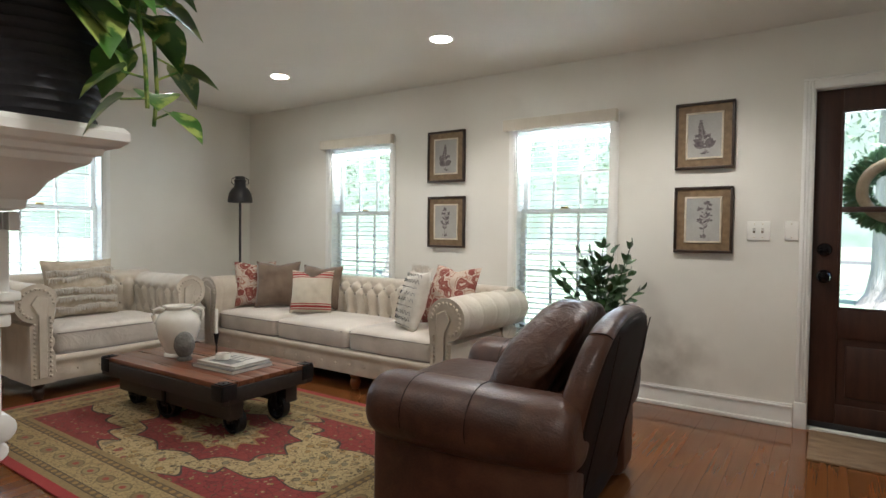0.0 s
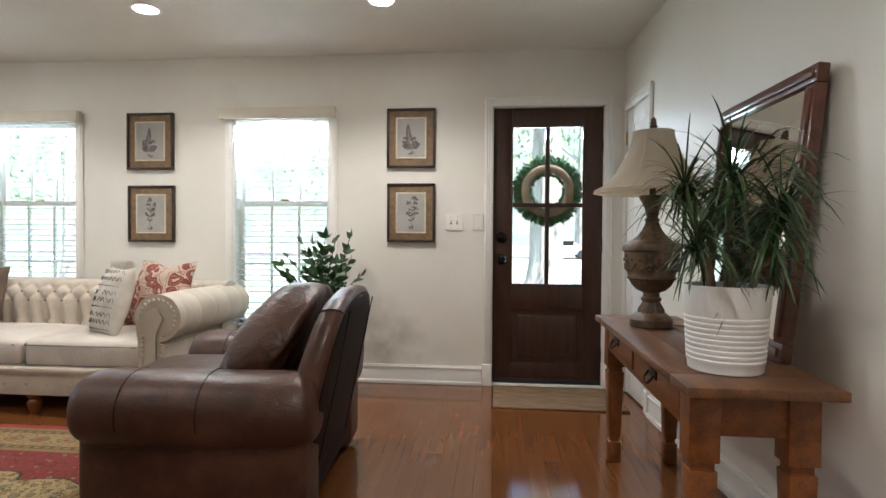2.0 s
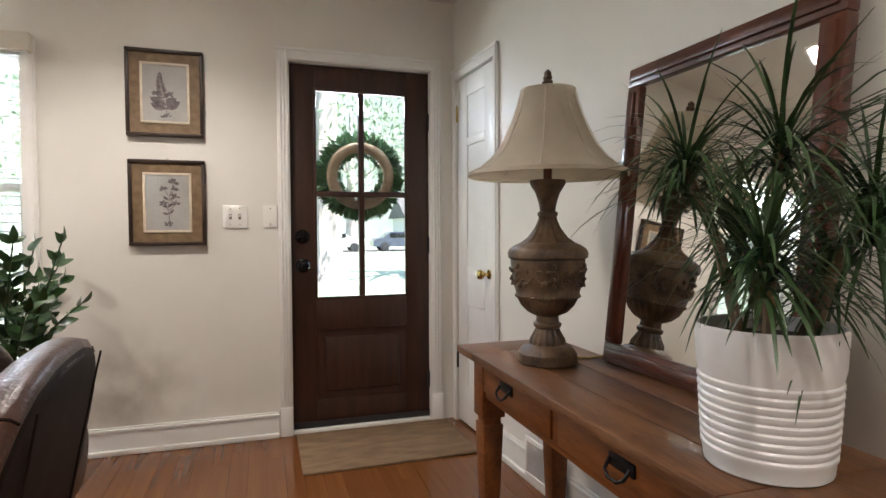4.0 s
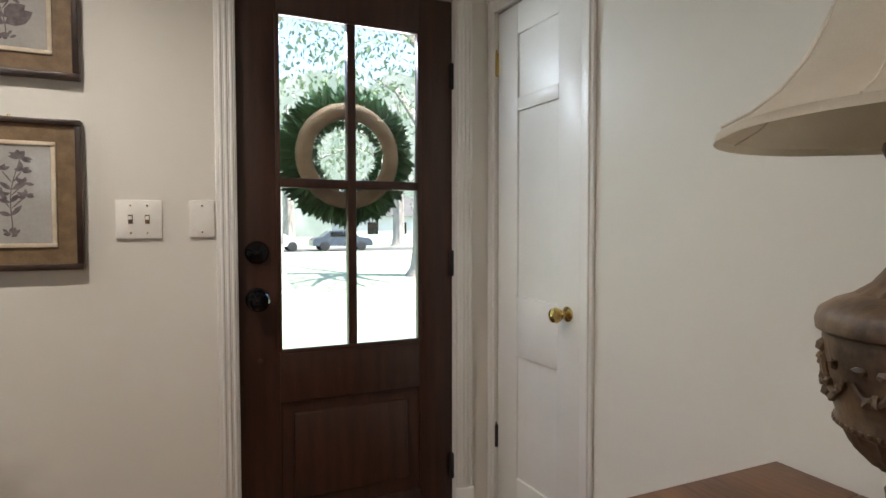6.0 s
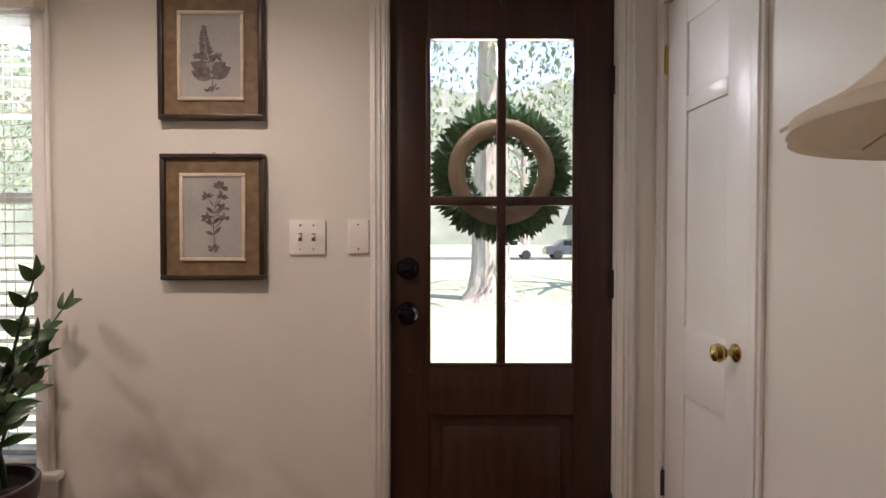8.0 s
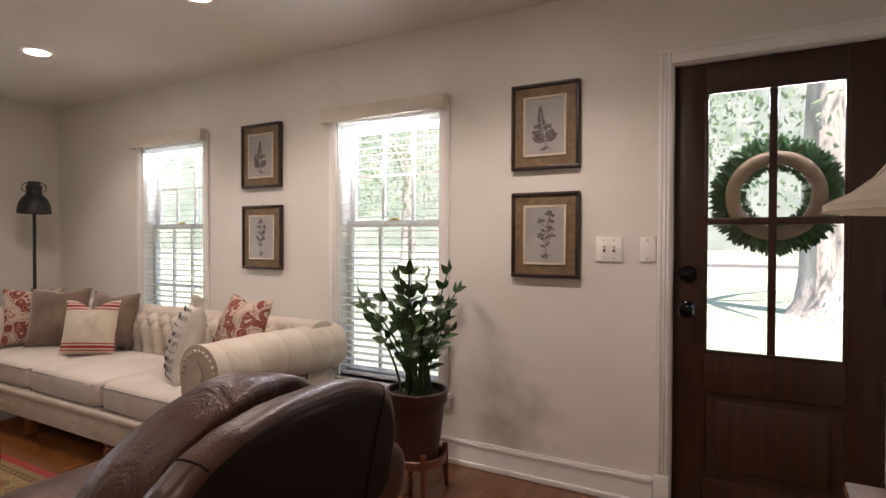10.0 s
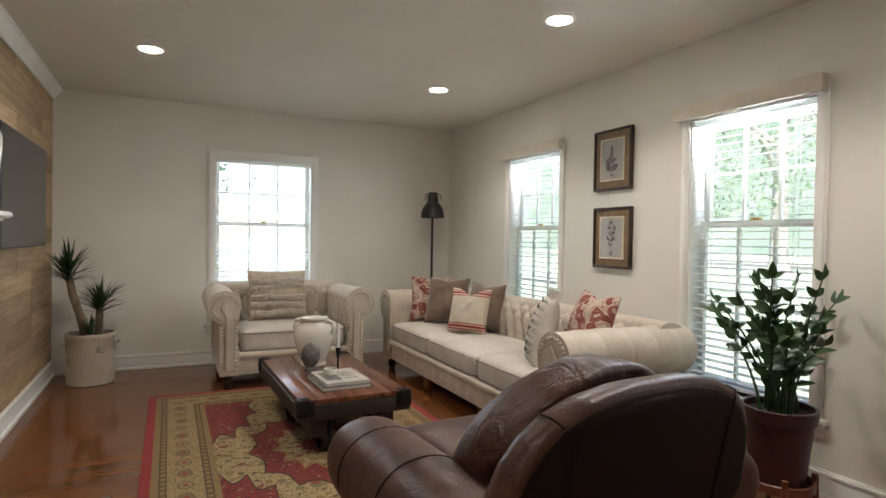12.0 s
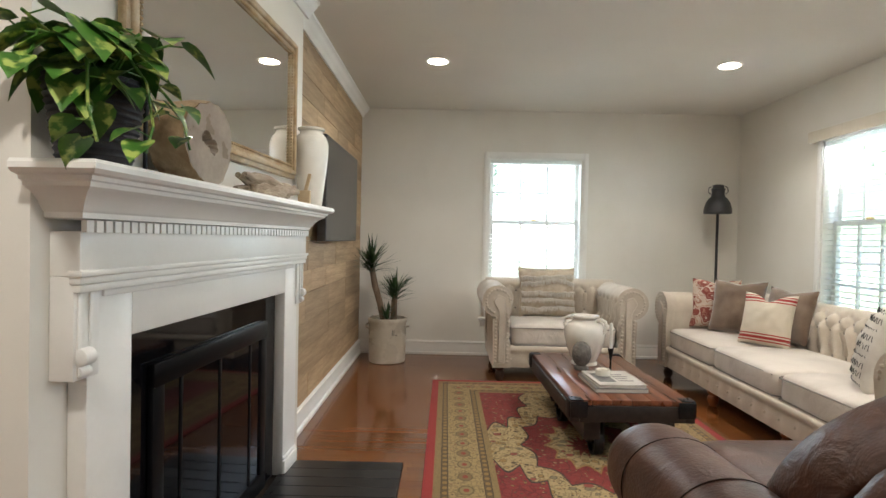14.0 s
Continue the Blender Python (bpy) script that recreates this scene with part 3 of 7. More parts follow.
# ---- front door ----
def front_door():
    d = thing("door_1", pose(DOOR[0] + 0.004, 0.035, 0.018), "dark brown wooden front door with four glass panes", "door", kind="structure")
    w, h, t = DOOR[1] - DOOR[0] - 0.008, DOOR[2] - 0.024, 0.045
    g0, g1, gz0, gz1 = 0.135, 0.655, 0.728, 1.892
    bm = bmesh.new()
    bm_box(bm, 0, 0, 0, g0, t, h, 0.002)
    bm_box(bm, g1, 0, 0, w, t, h, 0.002)
    bm_box(bm, g0, 0, gz1, g1, t, h, 0.002)
    bm_box(bm, g0, 0, 0, g1, t, 0.15, 0.002)
    bm_box(bm, g0, 0, 0.55, g1, t, gz0, 0.002)
    bm_box(bm, g0, 0.014, 0.15, g1, t - 0.014, 0.55)
    bm_box(bm, g0 + 0.045, 0.004, 0.195, g1 - 0.045, t - 0.01, 0.505, 0.01)
    for z in (gz0, gz1):
        bm_box(bm, g0, -0.004, z - 0.008, g1, 0.01, z + 0.008, 0.003)
    for x in (g0, g1):
        bm_box(bm, x - 0.008, -0.004, gz0, x + 0.008, 0.01, gz1, 0.003)
    obj("body", bm, DOORWOOD, d)
    bm = bmesh.new()
    cx, cz = (g0 + g1) / 2, 1.315
    bm_box(bm, cx - 0.016, 0.002, gz0, cx + 0.016, t - 0.004, gz1, 0.004)
    bm_box(bm, g0, 0.003, cz - 0.016, g1, t - 0.005, cz + 0.016, 0.004)
    obj("muntin", bm, DOORWOOD, d)
    for x0, x1 in ((g0, cx - 0.014), (cx + 0.014, g1)):
        for z0, z1 in ((gz0, cz - 0.014), (cz + 0.014, gz1)):
            p = box_obj("pane", (x0, 0.02, z0), (x1, 0.025, z1), GLASS, d)
            p.visible_shadow = False
    for z, nm in ((1.075, "deadbolt"), (0.915, "knob")):
        bm = bmesh.new()
        bm_lathe(bm, [(0.039, 0), (0.040, 0.006), (0.035, 0.012), (0.016, 0.016), (0.015, 0.03), (0.030, 0.036), (0.036, 0.05), (0.030, 0.062), (0.01, 0.067)] if nm == "knob" else
                 [(0.039, 0), (0.040, 0.008), (0.034, 0.02), (0.018, 0.026), (0.006, 0.028)], 24, pose(0.062, 0, z, 90))
        tagged(obj(nm, bm, GLASSBLACK, d), "oil-rubbed black metal " + nm)
    bm = bmesh.new()
    bm_lathe(bm, [(0.010, 0), (0.010, 0.004), (0.004, 0.006)], 12, pose(0.07, 0, 0.70, 90))
    obj("peg", bm, DOORWOOD, d)
    for z in (0.22, 1.02, 1.74):
        bm = bmesh.new()
        bm_box(bm, w - 0.012, -0.016, z - 0.05, w + 0.004, 0.004, z + 0.05, 0.004)
        tagged(obj("hinge", bm, BLACKPAINT, d), "black door hinge")
    bm = bmesh.new()
    bm_box(bm, 0.0, -0.008, 0.0, w, 0.0, 0.035, 0.003)
    bm_box(bm, w * 0.5 - 0.008, -0.012, h - 0.03, w * 0.5 + 0.008, 0.0, h, 0.002)
    tagged(obj("sweep", bm, BLACKPAINT, d), "black rubber door sweep and wreath hook")
front_door()


def closet_door():
    c0, c1, top = CL
    w = c1 - c0
    # local x runs along -y of the room, local y into the wall
    d = thing("door_2", RIGHT @ pose(ROOM_X + 0.004, c1, 0.0, 0, 0, -90), "narrow white panelled closet door, closed", "door", kind="structure")
    bm = bmesh.new()
    z0, h, t = 0.012, top - 0.006, 0.035
    def bx(*a, b=0.003):
        bm_box(bm, *a, bevel=b)
    bx(0.003, 0, z0, 0.13, t, h)
    bx(w - 0.13, 0, z0, w - 0.003, t, h)
    for a, b in ((z0, 0.24), (0.70, 0.92), (h - 0.11, h)):
        bx(0.13, 0, a, w - 0.13, t, b)
    bx(0.13, 0.0, 1.60, w - 0.13, t, 1.65)
    bx(0.13, 0.008, z0, w - 0.13, t - 0.002, h, b=0.0)
    obj("body", bm, TRIM, d)
    bm = bmesh.new()
    bm_lathe(bm, [(0.024, 0), (0.025, 0.004), (0.018, 0.008), (0.009, 0.012), (0.009, 0.03), (0.020, 0.036), (0.026, 0.05), (0.022, 0.062), (0.008, 0.067)], 24, pose(w - 0.075, 0, 0.895, 90))
    tagged(obj("knob", bm, BRASS, d), "polished brass knob")
    for z in (0.36, 1.80):
        bm = bmesh.new()
        bm_box(bm, -0.012, -0.012, z - 0.045, 0.006, 0.004, z + 0.045, 0.004)
        bm_lathe(bm, [(0.004, 0), (0.006, 0.006), (0.003, 0.012)], 10, pose(-0.004, -0.006, z + 0.045))
        tagged(obj("hinge", bm, BRASS if z > 1 else BLACKPAINT, d), "old door hinge")
    b = []
    x = ROOM_X
    for a, c in ((c0 - 0.055, c0), (c1, -0.003)):
        b.append((x - 0.014, a, 0.0, x, c, top + 0.055))
        b.append((x - 0.02, a + 0.012, 0.0, x - 0.01, min(c, a + 0.022), top + 0.05))
    b += [(x - 0.015, c0 - 0.055, top, x - 0.001, -0.003, top + 0.06), (x - 0.024, c0 - 0.055, top + 0.045, x - 0.001, -0.003, top + 0.062), (x - 0.022, c0 - 0.062, 0, x, c0, 0.15)]
    strip("trim_closet_door", b, "white closet door casing", "door casing").matrix_basis = RIGHT
closet_door()


# ---- fireplace ----
STOVEBLACK = surface("stove_black", (0.003, 0.003, 0.0035), (0.005, 0.005, 0.006), 9, 0.32, 0.02, 60, bdist=0.002)
STOVEBLACK.node_tree.nodes["Principled BSDF"].inputs["Specular IOR Level"].default_value = 0.1


def fireplace():
    f = thing("fireplace_mantel", FIRE @ pose(0, BR_Y, 0), "white painted wooden fireplace mantel with dentil moulding", "fireplace", kind="structure")
    X0, X1 = 2.80, 4.355      # outer faces of the legs
    bm = bmesh.new()
    # legs and frieze
    bm_box(bm, X0, 0, 0, FB[0], 0.05, 1.06, 0.004)
    bm_box(bm, FB[1], 0, 0, X1, 0.05, 1.06, 0.004)
    bm_box(bm, FB[0], 0, FB[2], FB[1], 0.05, 1.06, 0.003)
    # upper block with ears
    bm_box(bm, X0 - 0.06, 0, 0.818, X0 + 0.03, 0.060, 1.06, 0.004)
    bm_box(bm, X1 - 0.03, 0, 0.818, X1 + 0.06, 0.060, 1.06, 0.004)
    bm_box(bm, X0 - 0.06, 0.0, 1.06, X1 + 0.06, 0.075, 1.165, 0.004)
    # moulding round the frieze
    for (a, b, c, d) in ((X0 - 0.07, 1.035, X1 + 0.07, 1.075),):
        bm_box(bm, a, 0.05, d - 0.014, c, 0.086, d, 0.003)
        bm_box(bm, a + 0.006, 0.05, b + 0.008, c - 0.006, 0.080, d - 0.0145, 0.003)
        bm_box(bm, a + 0.010, 0.05, b - 0.012, c - 0.010, 0.0765, b + 0.0075, 0.004)
        bm_box(bm, X0 + 0.05, 0.045, b - 0.03, X1 - 0.05, 0.058, b - 0.0125, 0.003)
    for x in (X0 - 0.055, X1 - 0.005):
        bm_box(bm, x + 0.004, 0.06, 0.83, x + 0.016, 0.066, 1.022, 0.003)
        bm_box(bm, x + 0.044, 0.06, 0.83, x + 0.056, 0.066, 1.022, 0.003)
    # plinths
    for a, b in ((X0 - 0.012, FB[0]), (FB[1], X1 + 0.012)):
        bm_box(bm, a, 0, 0, b, 0.062, 0.072, 0.008)
        bm_box(bm, a + 0.004, 0, 0.072, b, 0.056, 0.092, 0.008, segs=3)
    obj("surround", bm, TRIM, f)
    # crown and shelf, swept round three sides
    bm = bmesh.new()
    prof = [(0.075, 1.192), (0.090, 1.195), (0.092, 1.208), (0.100, 1.215), (0.112, 1.235), (0.132, 1.252), (0.152, 1.262), (0.156, 1.272), (0.164, 1.275), (0.167, 1.284), (0.182, 1.287), (0.192, 1.296), (0.192, 1.308), (0.186, 1.316)]
    def ring(o):
        return [(X0 - 0.06 - (o - 0.075), 0.0), (X0 - 0.06 - (o - 0.075), o), (X1 + 0.06 + (o - 0.075), o), (X1 + 0.06 + (o - 0.075), 0.0)]
    rows = [[bm.verts.new((x, y, z)) for x, y in ring(o)] for o, z in prof]
    for a, b in zip(rows, rows[1:]):
        for i in range(3):
            bm.faces.new((a[i + 1], a[i], b[i], b[i + 1]))
    bm.faces.new(rows[-1][::-1])
    bm.faces.new(rows[0])
    bmesh.ops.recalc_face_normals(bm, faces=bm.faces[:])
    obj("shelf", bm, TRIM, f, angle=22)
    # dentils
    dm = bmesh.new()
    bm_box(dm, -0.0125, 0, 0, 0.0125, 0.014, 0.028, 0.001)
    first = None
    n = 50
    for k in range(n):
        x = X0 - 0.045 + (X1 - X0 + 0.09) * k / (n - 1)
        if first is None:
            first = obj("dentil", dm, TRIM, f, pose(x, 0.0745, 1.163), smooth=False)
        else:
            o = new("dentil", first.data)
            o.matrix_basis, o.parent = pose(x, 0.0745, 1.163), f
    # scroll corbels at the foot of the ears
    for x in (X0 - 0.03, X1 + 0.03):
        bm = bmesh.new()
        bm_lathe(bm, [(0.016, -0.022), (0.021, -0.018), (0.021, 0.018), (0.016, 0.022)], 18, pose(x, 0.064, 0.872, 0, 90))
        bm_lathe(bm, [(0.012, -0.018), (0.015, -0.014), (0.015, 0.014), (0.012, 0.018)], 14, pose(x, 0.061, 0.838, 0, 90))
        obj("scroll", bm, TRIM, f)
    # firebox and glass-fronted insert
    ins = thing("fireplace_insert", FIRE @ pose(0, BR_Y, 0), "black metal fireplace insert with glass doors", "fireplace insert", kind="structure")
    bm = bmesh.new()
    bm_box(bm, FB[0], -0.45, 0, FB[1], -0.43, FB[2])
    bm_box(bm, FB[0], -0.45, 0, FB[0] + 0.01, 0.0, FB[2])
    bm_box(bm, FB[1] - 0.01, -0.45, 0, FB[1], 0.0, FB[2])
    bm_box(bm, FB[0], -0.45, FB[2] - 0.01, FB[1], 0, FB[2])
    bm_box(bm, FB[0], -0.45, 0, FB[1], 0, 0.01)
    obj("firebox", bm, BLACKPAINT, ins)
    bm = bmesh.new()
    a, b, top = FB[0] + 0.01, FB[1] - 0.01, FB[2] - 0.01
    ia, ib, it, ibm = a + 0.15, b - 0.15, top - 0.125, 0.09
    bm_box(bm, a, -0.006, 0.012, ia, 0.002, top)
    bm_box(bm, ib, -0.006, 0.012, b, 0.002, top)
    bm_box(bm, ia, -0.006, it, ib, 0.002, top)
    tagged(obj("facing", bm, GLASSBLACK, ins, smooth=False), "polished black stone facing")
    bm = bmesh.new()
    q = 0.055
    bm_box(bm, ia - 0.01, 0.002, 0.012, ia + q, 0.022, it, 0.005)
    bm_box(bm, ib - q, 0.002, 0.012, ib + 0.01, 0.022, it, 0.005)
    bm_box(bm, ia - 0.01, 0.002, it - q, ib + 0.01, 0.026, it + 0.02, 0.006)
    bm_box(bm, ia - 0.01, 0.002, 0.012, ib + 0.01, 0.024, ibm, 0.005)
    mid = (ia + ib) / 2
    for xx in (mid - 0.28, mid, mid + 0.28):
        bm_box(bm, xx - 0.008, 0.004, ibm, xx + 0.008, 0.018, it - q, 0.002)
    obj("door_frame", bm, STOVEBLACK, ins)
    box_obj("glass", (ia + q, 0.008, ibm), (ib - q, 0.014, it - q), GLASSBLACK, ins)
    # log grate
    bm = bmesh.new()
    for k in range(5):
        bm_tube(bm, [(ia + 0.2 + 0.15 * k, -0.12, 0.1), (ia + 0.2 + 0.15 * k, -0.34, 0.1)], 0.008, 6)
    obj("grate", bm, BLACKIRON, ins)
fireplace()
HEARTH = tagged(slabs("hearth", [(2.80, BR_Y + 0.002, -0.011, 4.40, -3.11, 0.004)], SOIL), "black tiled hearth set in the floor", "hearth")

# ---- outdoors ----
GRASS = surface("lawn_grass", (0.17, 0.23, 0.15), (0.29, 0.36, 0.25), 0.5, 0.9, 0.6, 20, fine=0.6, bdist=0.03)
CANOPY = surface("tree_leaves", (0.10, 0.15, 0.085), (0.20, 0.27, 0.165), 2, 0.6, 0.1, 20, vary=0.1)
TRUNK = surface("tree_bark", (0.20, 0.18, 0.16), (0.40, 0.37, 0.33), 4, 0.95, 1.0, 12, stretch=(1, 1, 0.25), bdist=0.05)
ROADM = surface("asphalt", (0.05, 0.05, 0.05), (0.09, 0.09, 0.088), 1, 0.9, 0.3, 60)
bm = bmesh.new()
bmesh.ops.create_grid(bm, x_segments=4, y_segments=4, size=600)
tagged(obj("ground", bm, GRASS, m=pose(0, 0, -0.45)), "sunlit green front lawn", "lawn", kind="structure")
tagged(slabs("road", [(-200, 38, -0.449, 200, 44, -0.44)], ROADM), "grey asphalt street beyond the lawn", "road")
tagged(slabs("porch", [(4.6, T + 0.002, -0.44, 6.9, 1.5, -0.04)], ROADM), "plain grey front step", "porch")


def tree(x, y, r, h, spread, seed):
    rng = random.Random(seed)
    t = thing("tree", pose(x, y, -0.46), "tall leafy shade tree with a thick grey trunk", "tree", "trees on the lawn")
    bm = bmesh.new()
    bm_lathe(bm, [(r * 1.7, 0), (r * 1.25, 0.3), (r * 1.05, 0.9), (r, 2), (r * 0.9, 4), (r * 0.6, h * 0.6), (r * 0.2, h * 0.9)], 20, flute=7, depth=0.05)
    for k in range(7):
        a, z = rng.uniform(0, 6.28), rng.uniform(4.8, h * 0.65)
        L = spread * rng.uniform(0.6, 1.0)
        p = [(0, 0, z), (math.cos(a) * L * 0.5, math.sin(a) * L * 0.5, z + L * 0.4), (math.cos(a) * L, math.sin(a) * L, z + L * 0.6)]
        bm_tube(bm, p, [r * 0.4, r * 0.25, r * 0.08], 7)
    obj("trunk", bm, TRUNK, t)
    bm = bmesh.new()
    for k in range(4600):
        a, q = rng.uniform(0, 6.28), rng.uniform(0.1, 1) ** 0.6
        rr = spread * q * rng.uniform(0.7, 1.15)
        z = h * 0.62 + rng.uniform(-0.45, 0.42) * h * math.sqrt(max(0.05, 1.1 - q * q))
        c = Vector((math.cos(a) * rr, math.sin(a) * rr, max(z, 2.6)))
        s = rng.uniform(0.04, 0.125)
        e = Euler((rng.uniform(0, 6), rng.uniform(0, 6), rng.uniform(0, 6))).to_matrix()
        vs = [bm.verts.new(c + e @ Vector(v) * s) for v in ((-1, 0, 0), (0, -0.5, 0.15), (1, 0, 0), (0, 0.5, 0.15))]
        bm.faces.new(vs)
    obj("crown", bm, CANOPY, t, smooth=False)


tree(6.75, 12.7, 0.47, 12, 5.5, 3)
tree(0.2, 19.0, 0.40, 12, 5.5, 4)
tree(-7.5, 12.0, 0.35, 10, 4.5, 5)
tree(12.5, 16, 0.45, 13, 6, 6)
tree(-14, -4.5, 0.35, 10, 4.5, 7)
tree(13, 50, 0.5, 14, 7, 8)
tree(-4, 48, 0.5, 14, 7, 9)
tree(22, 46, 0.5, 14, 7, 10)
tree(-16, 30, 0.5, 14, 7, 11)


def far_woods():
    """A ring of woods beyond the houses, haze and sunlight painted as emission."""
    m, n, l, p = mat_base("glowing_woods")
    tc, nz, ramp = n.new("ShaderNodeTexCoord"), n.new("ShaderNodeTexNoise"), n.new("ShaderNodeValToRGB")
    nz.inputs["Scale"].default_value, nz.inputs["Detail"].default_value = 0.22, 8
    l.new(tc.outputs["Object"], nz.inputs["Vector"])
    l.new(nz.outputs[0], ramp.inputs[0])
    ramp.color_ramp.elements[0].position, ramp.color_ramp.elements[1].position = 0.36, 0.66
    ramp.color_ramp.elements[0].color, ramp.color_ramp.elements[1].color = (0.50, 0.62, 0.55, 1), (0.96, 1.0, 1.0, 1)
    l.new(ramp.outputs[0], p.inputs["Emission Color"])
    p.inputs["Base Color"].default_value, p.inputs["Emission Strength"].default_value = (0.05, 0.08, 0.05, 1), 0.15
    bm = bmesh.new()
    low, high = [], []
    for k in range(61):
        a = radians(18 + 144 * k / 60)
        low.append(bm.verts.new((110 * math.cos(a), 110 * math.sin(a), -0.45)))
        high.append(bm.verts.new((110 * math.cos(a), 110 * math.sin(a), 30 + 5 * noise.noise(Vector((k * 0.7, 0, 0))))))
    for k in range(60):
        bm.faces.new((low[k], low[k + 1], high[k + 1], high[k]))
    tagged(obj("backdrop", bm, m), "glowing backdrop of pale woods far beyond the street", "backdrop", kind="structure")
far_woods()


def far_house(x, y, w, d, col):
    M = surface("siding", col, tuple(c * 1.1 for c in col), 2, 0.8, 0.1, 20)
    hs = thing("house", pose(x, y, -0.45), "single-storey house across the street", "house", "houses across the street")
    box_obj("wall", (-w / 2, -d / 2, 0), (w / 2, d / 2, 3.0), M, hs)
    bm = bmesh.new()
    v = [bm.verts.new(c) for c in ((-w / 2 - 0.5, -d / 2 - 0.5, 3), (w / 2 + 0.5, -d / 2 - 0.5, 3), (w / 2 + 0.5, d / 2 + 0.5, 3), (-w / 2 - 0.5, d / 2 + 0.5, 3), (-w / 2 - 0.5, 0, 5.4), (w / 2 + 0.5, 0, 5.4))]
    for q in ((0, 1, 5, 4), (2, 3, 4, 5), (0, 4, 3), (1, 2, 5), (3, 2, 1, 0)):
        bm.faces.new([v[i] for i in q])
    obj("roof", bm, ROADM, hs, smooth=False)
    for k in (-0.32, -0.1, 0.3):
        box_obj("window", (w * k - 0.6, -d / 2 - 0.03, 1), (w * k + 0.6, -d / 2 + 0.02, 2.3), GLASSBLACK, hs)
    box_obj("door", (w * 0.1 - 0.5, -d / 2 - 0.03, 0.02), (w * 0.1 + 0.5, -d / 2 + 0.02, 2.1), DOORWOOD, hs)
far_house(28, 62, 15, 8, (0.46, 0.46, 0.45))


def car(x, y, rz, col, label):
    C = surface("car_paint", col, tuple(min(1, c * 1.15) for c in col), 2, 0.25, 0.0, coat=0.6)
    c = thing("car", pose(x, y, -0.44, 0, 0, rz), label, "car", "parked cars")
    prof = [(-2.2, 0.35), (-2.22, 0.75), (-2.0, 0.95), (-1.5, 1.0), (-0.9, 1.45), (0.5, 1.47), (1.2, 1.0), (2.0, 0.88), (2.2, 0.65), (2.2, 0.35)]
    bm = bmesh.new()
    bm_sweep(bm, prof[::-1], -0.85, 0.85, 2)
    obj("body", bm, C, c, smooth=False)
    box_obj("windows", (-0.95, -0.87, 1.02), (0.75, 0.87, 1.36), GLASSBLACK, c, 0.03)
    for wx in (-1.35, 1.35):
        for wy in (-0.82, 0.82):
            bm = bmesh.new()
            bm_lathe(bm, [(0.2, -0.1), (0.33, -0.09), (0.34, 0.09), (0.2, 0.1)], 18, pose(wx, wy, 0.34, 90))
            obj("wheel", bm, BLACKPAINT, c)
car(15.2, 39.6, 0, (0.025, 0.035, 0.06), "dark blue car parked in the street")
car(10.2, 39.6, 0, (0.5, 0.5, 0.5), "silver car parked in the street")

# ---- seating ----
def arm_profile(xi, z0, H, r, over=0.02):
    """Rolled-arm outline in xz: inner face at xi, rolling outwards to +x."""
    p = [(xi, z0 + (H - 2 * r - z0) * k / 18) for k in range(19)]
    cx, cz = xi + r - over, H - r
    for k in range(1, 46):
        a = radians(190 - 275 * k / 45)
        p.append((cx + r * math.cos(a), cz + r * math.sin(a)))
    xo = cx + r * 0.28
    p += [(xo + 0.005, cz - r * 1.15), (xo, z0 + 0.25), (xo, z0)]
    return p


def along(prof, s):
    """The point and the inward normal at arc length s of a profile."""
    for (x0, z0), (x1, z1) in zip(prof, prof[1:]):
        d = math.hypot(x1 - x0, z1 - z0)
        if s <= d:
            q = s / max(d, 1e-6)
            return (x0 + (x1 - x0) * q, z0 + (z1 - z0) * q, (z1 - z0) / d, -(x1 - x0) / d)
        s -= d
    return (*prof[-1], 0, 0)


def tuft_buttons(prof, s0, s1, sx, sz, depth, y0, y1, m, parent):
    """Covered buttons in the hollows of the buttoning, greyer to paint the dimples' shade."""
    bm = bmesh.new()
    for i in range(-60, 61):
        for j in range(0, 12):
            y, s = sx * (i + 0.5 * (j % 2)), s0 + sz * 0.5 * j
            if y0 + 0.05 < y < y1 - 0.05 and s0 + 0.02 < s < s1 - 0.02:
                x, z, nx, nz = along(prof, s)
                bmesh.ops.create_icosphere(bm, subdivisions=1, radius=0.011, matrix=m @ Matrix.Translation((x + nx * depth * 0.8, y, z + nz * depth * 0.8)))
    tagged(obj("tuft_button", bm, PIPINGSHADE, parent), "sunken covered buttons with painted-in shade", kind="stuff")


def tufts(s0, s1, sx, sz, depth, y_off=0.0):
    """Diamond buttoning between the arc lengths s0 and s1."""
    def f(s, y):
        if s < s0 or s > s1:
            return 0.0
        a, b = (y + y_off) / sx + (s - s0) / sz, (y + y_off) / sx - (s - s0) / sz
        e = min(1.0, (s - s0) / 0.03, (s1 - s) / 0.03)
        return depth * e * (1 - (abs(math.sin(math.pi * a)) * abs(math.sin(math.pi * b))) ** 0.42)
    return f


def nails(points, parent, r=0.0105, name="nail_head"):
    bm = bmesh.new()
    for x, y, z in points:
        bmesh.ops.create_icosphere(bm, subdivisions=1, radius=r, matrix=pose(x, y, z))
    return tagged(obj(name, bm, LINEN, parent), "row of covered buttons", kind="stuff")


# grey of the seat piping; on tuft buttons it paints the hollows' shade
PIPINGSHADE = surface("grey_piping_and_shade", (0.24, 0.215, 0.19), (0.34, 0.31, 0.28), 9, 0.9, 0.1, 200)


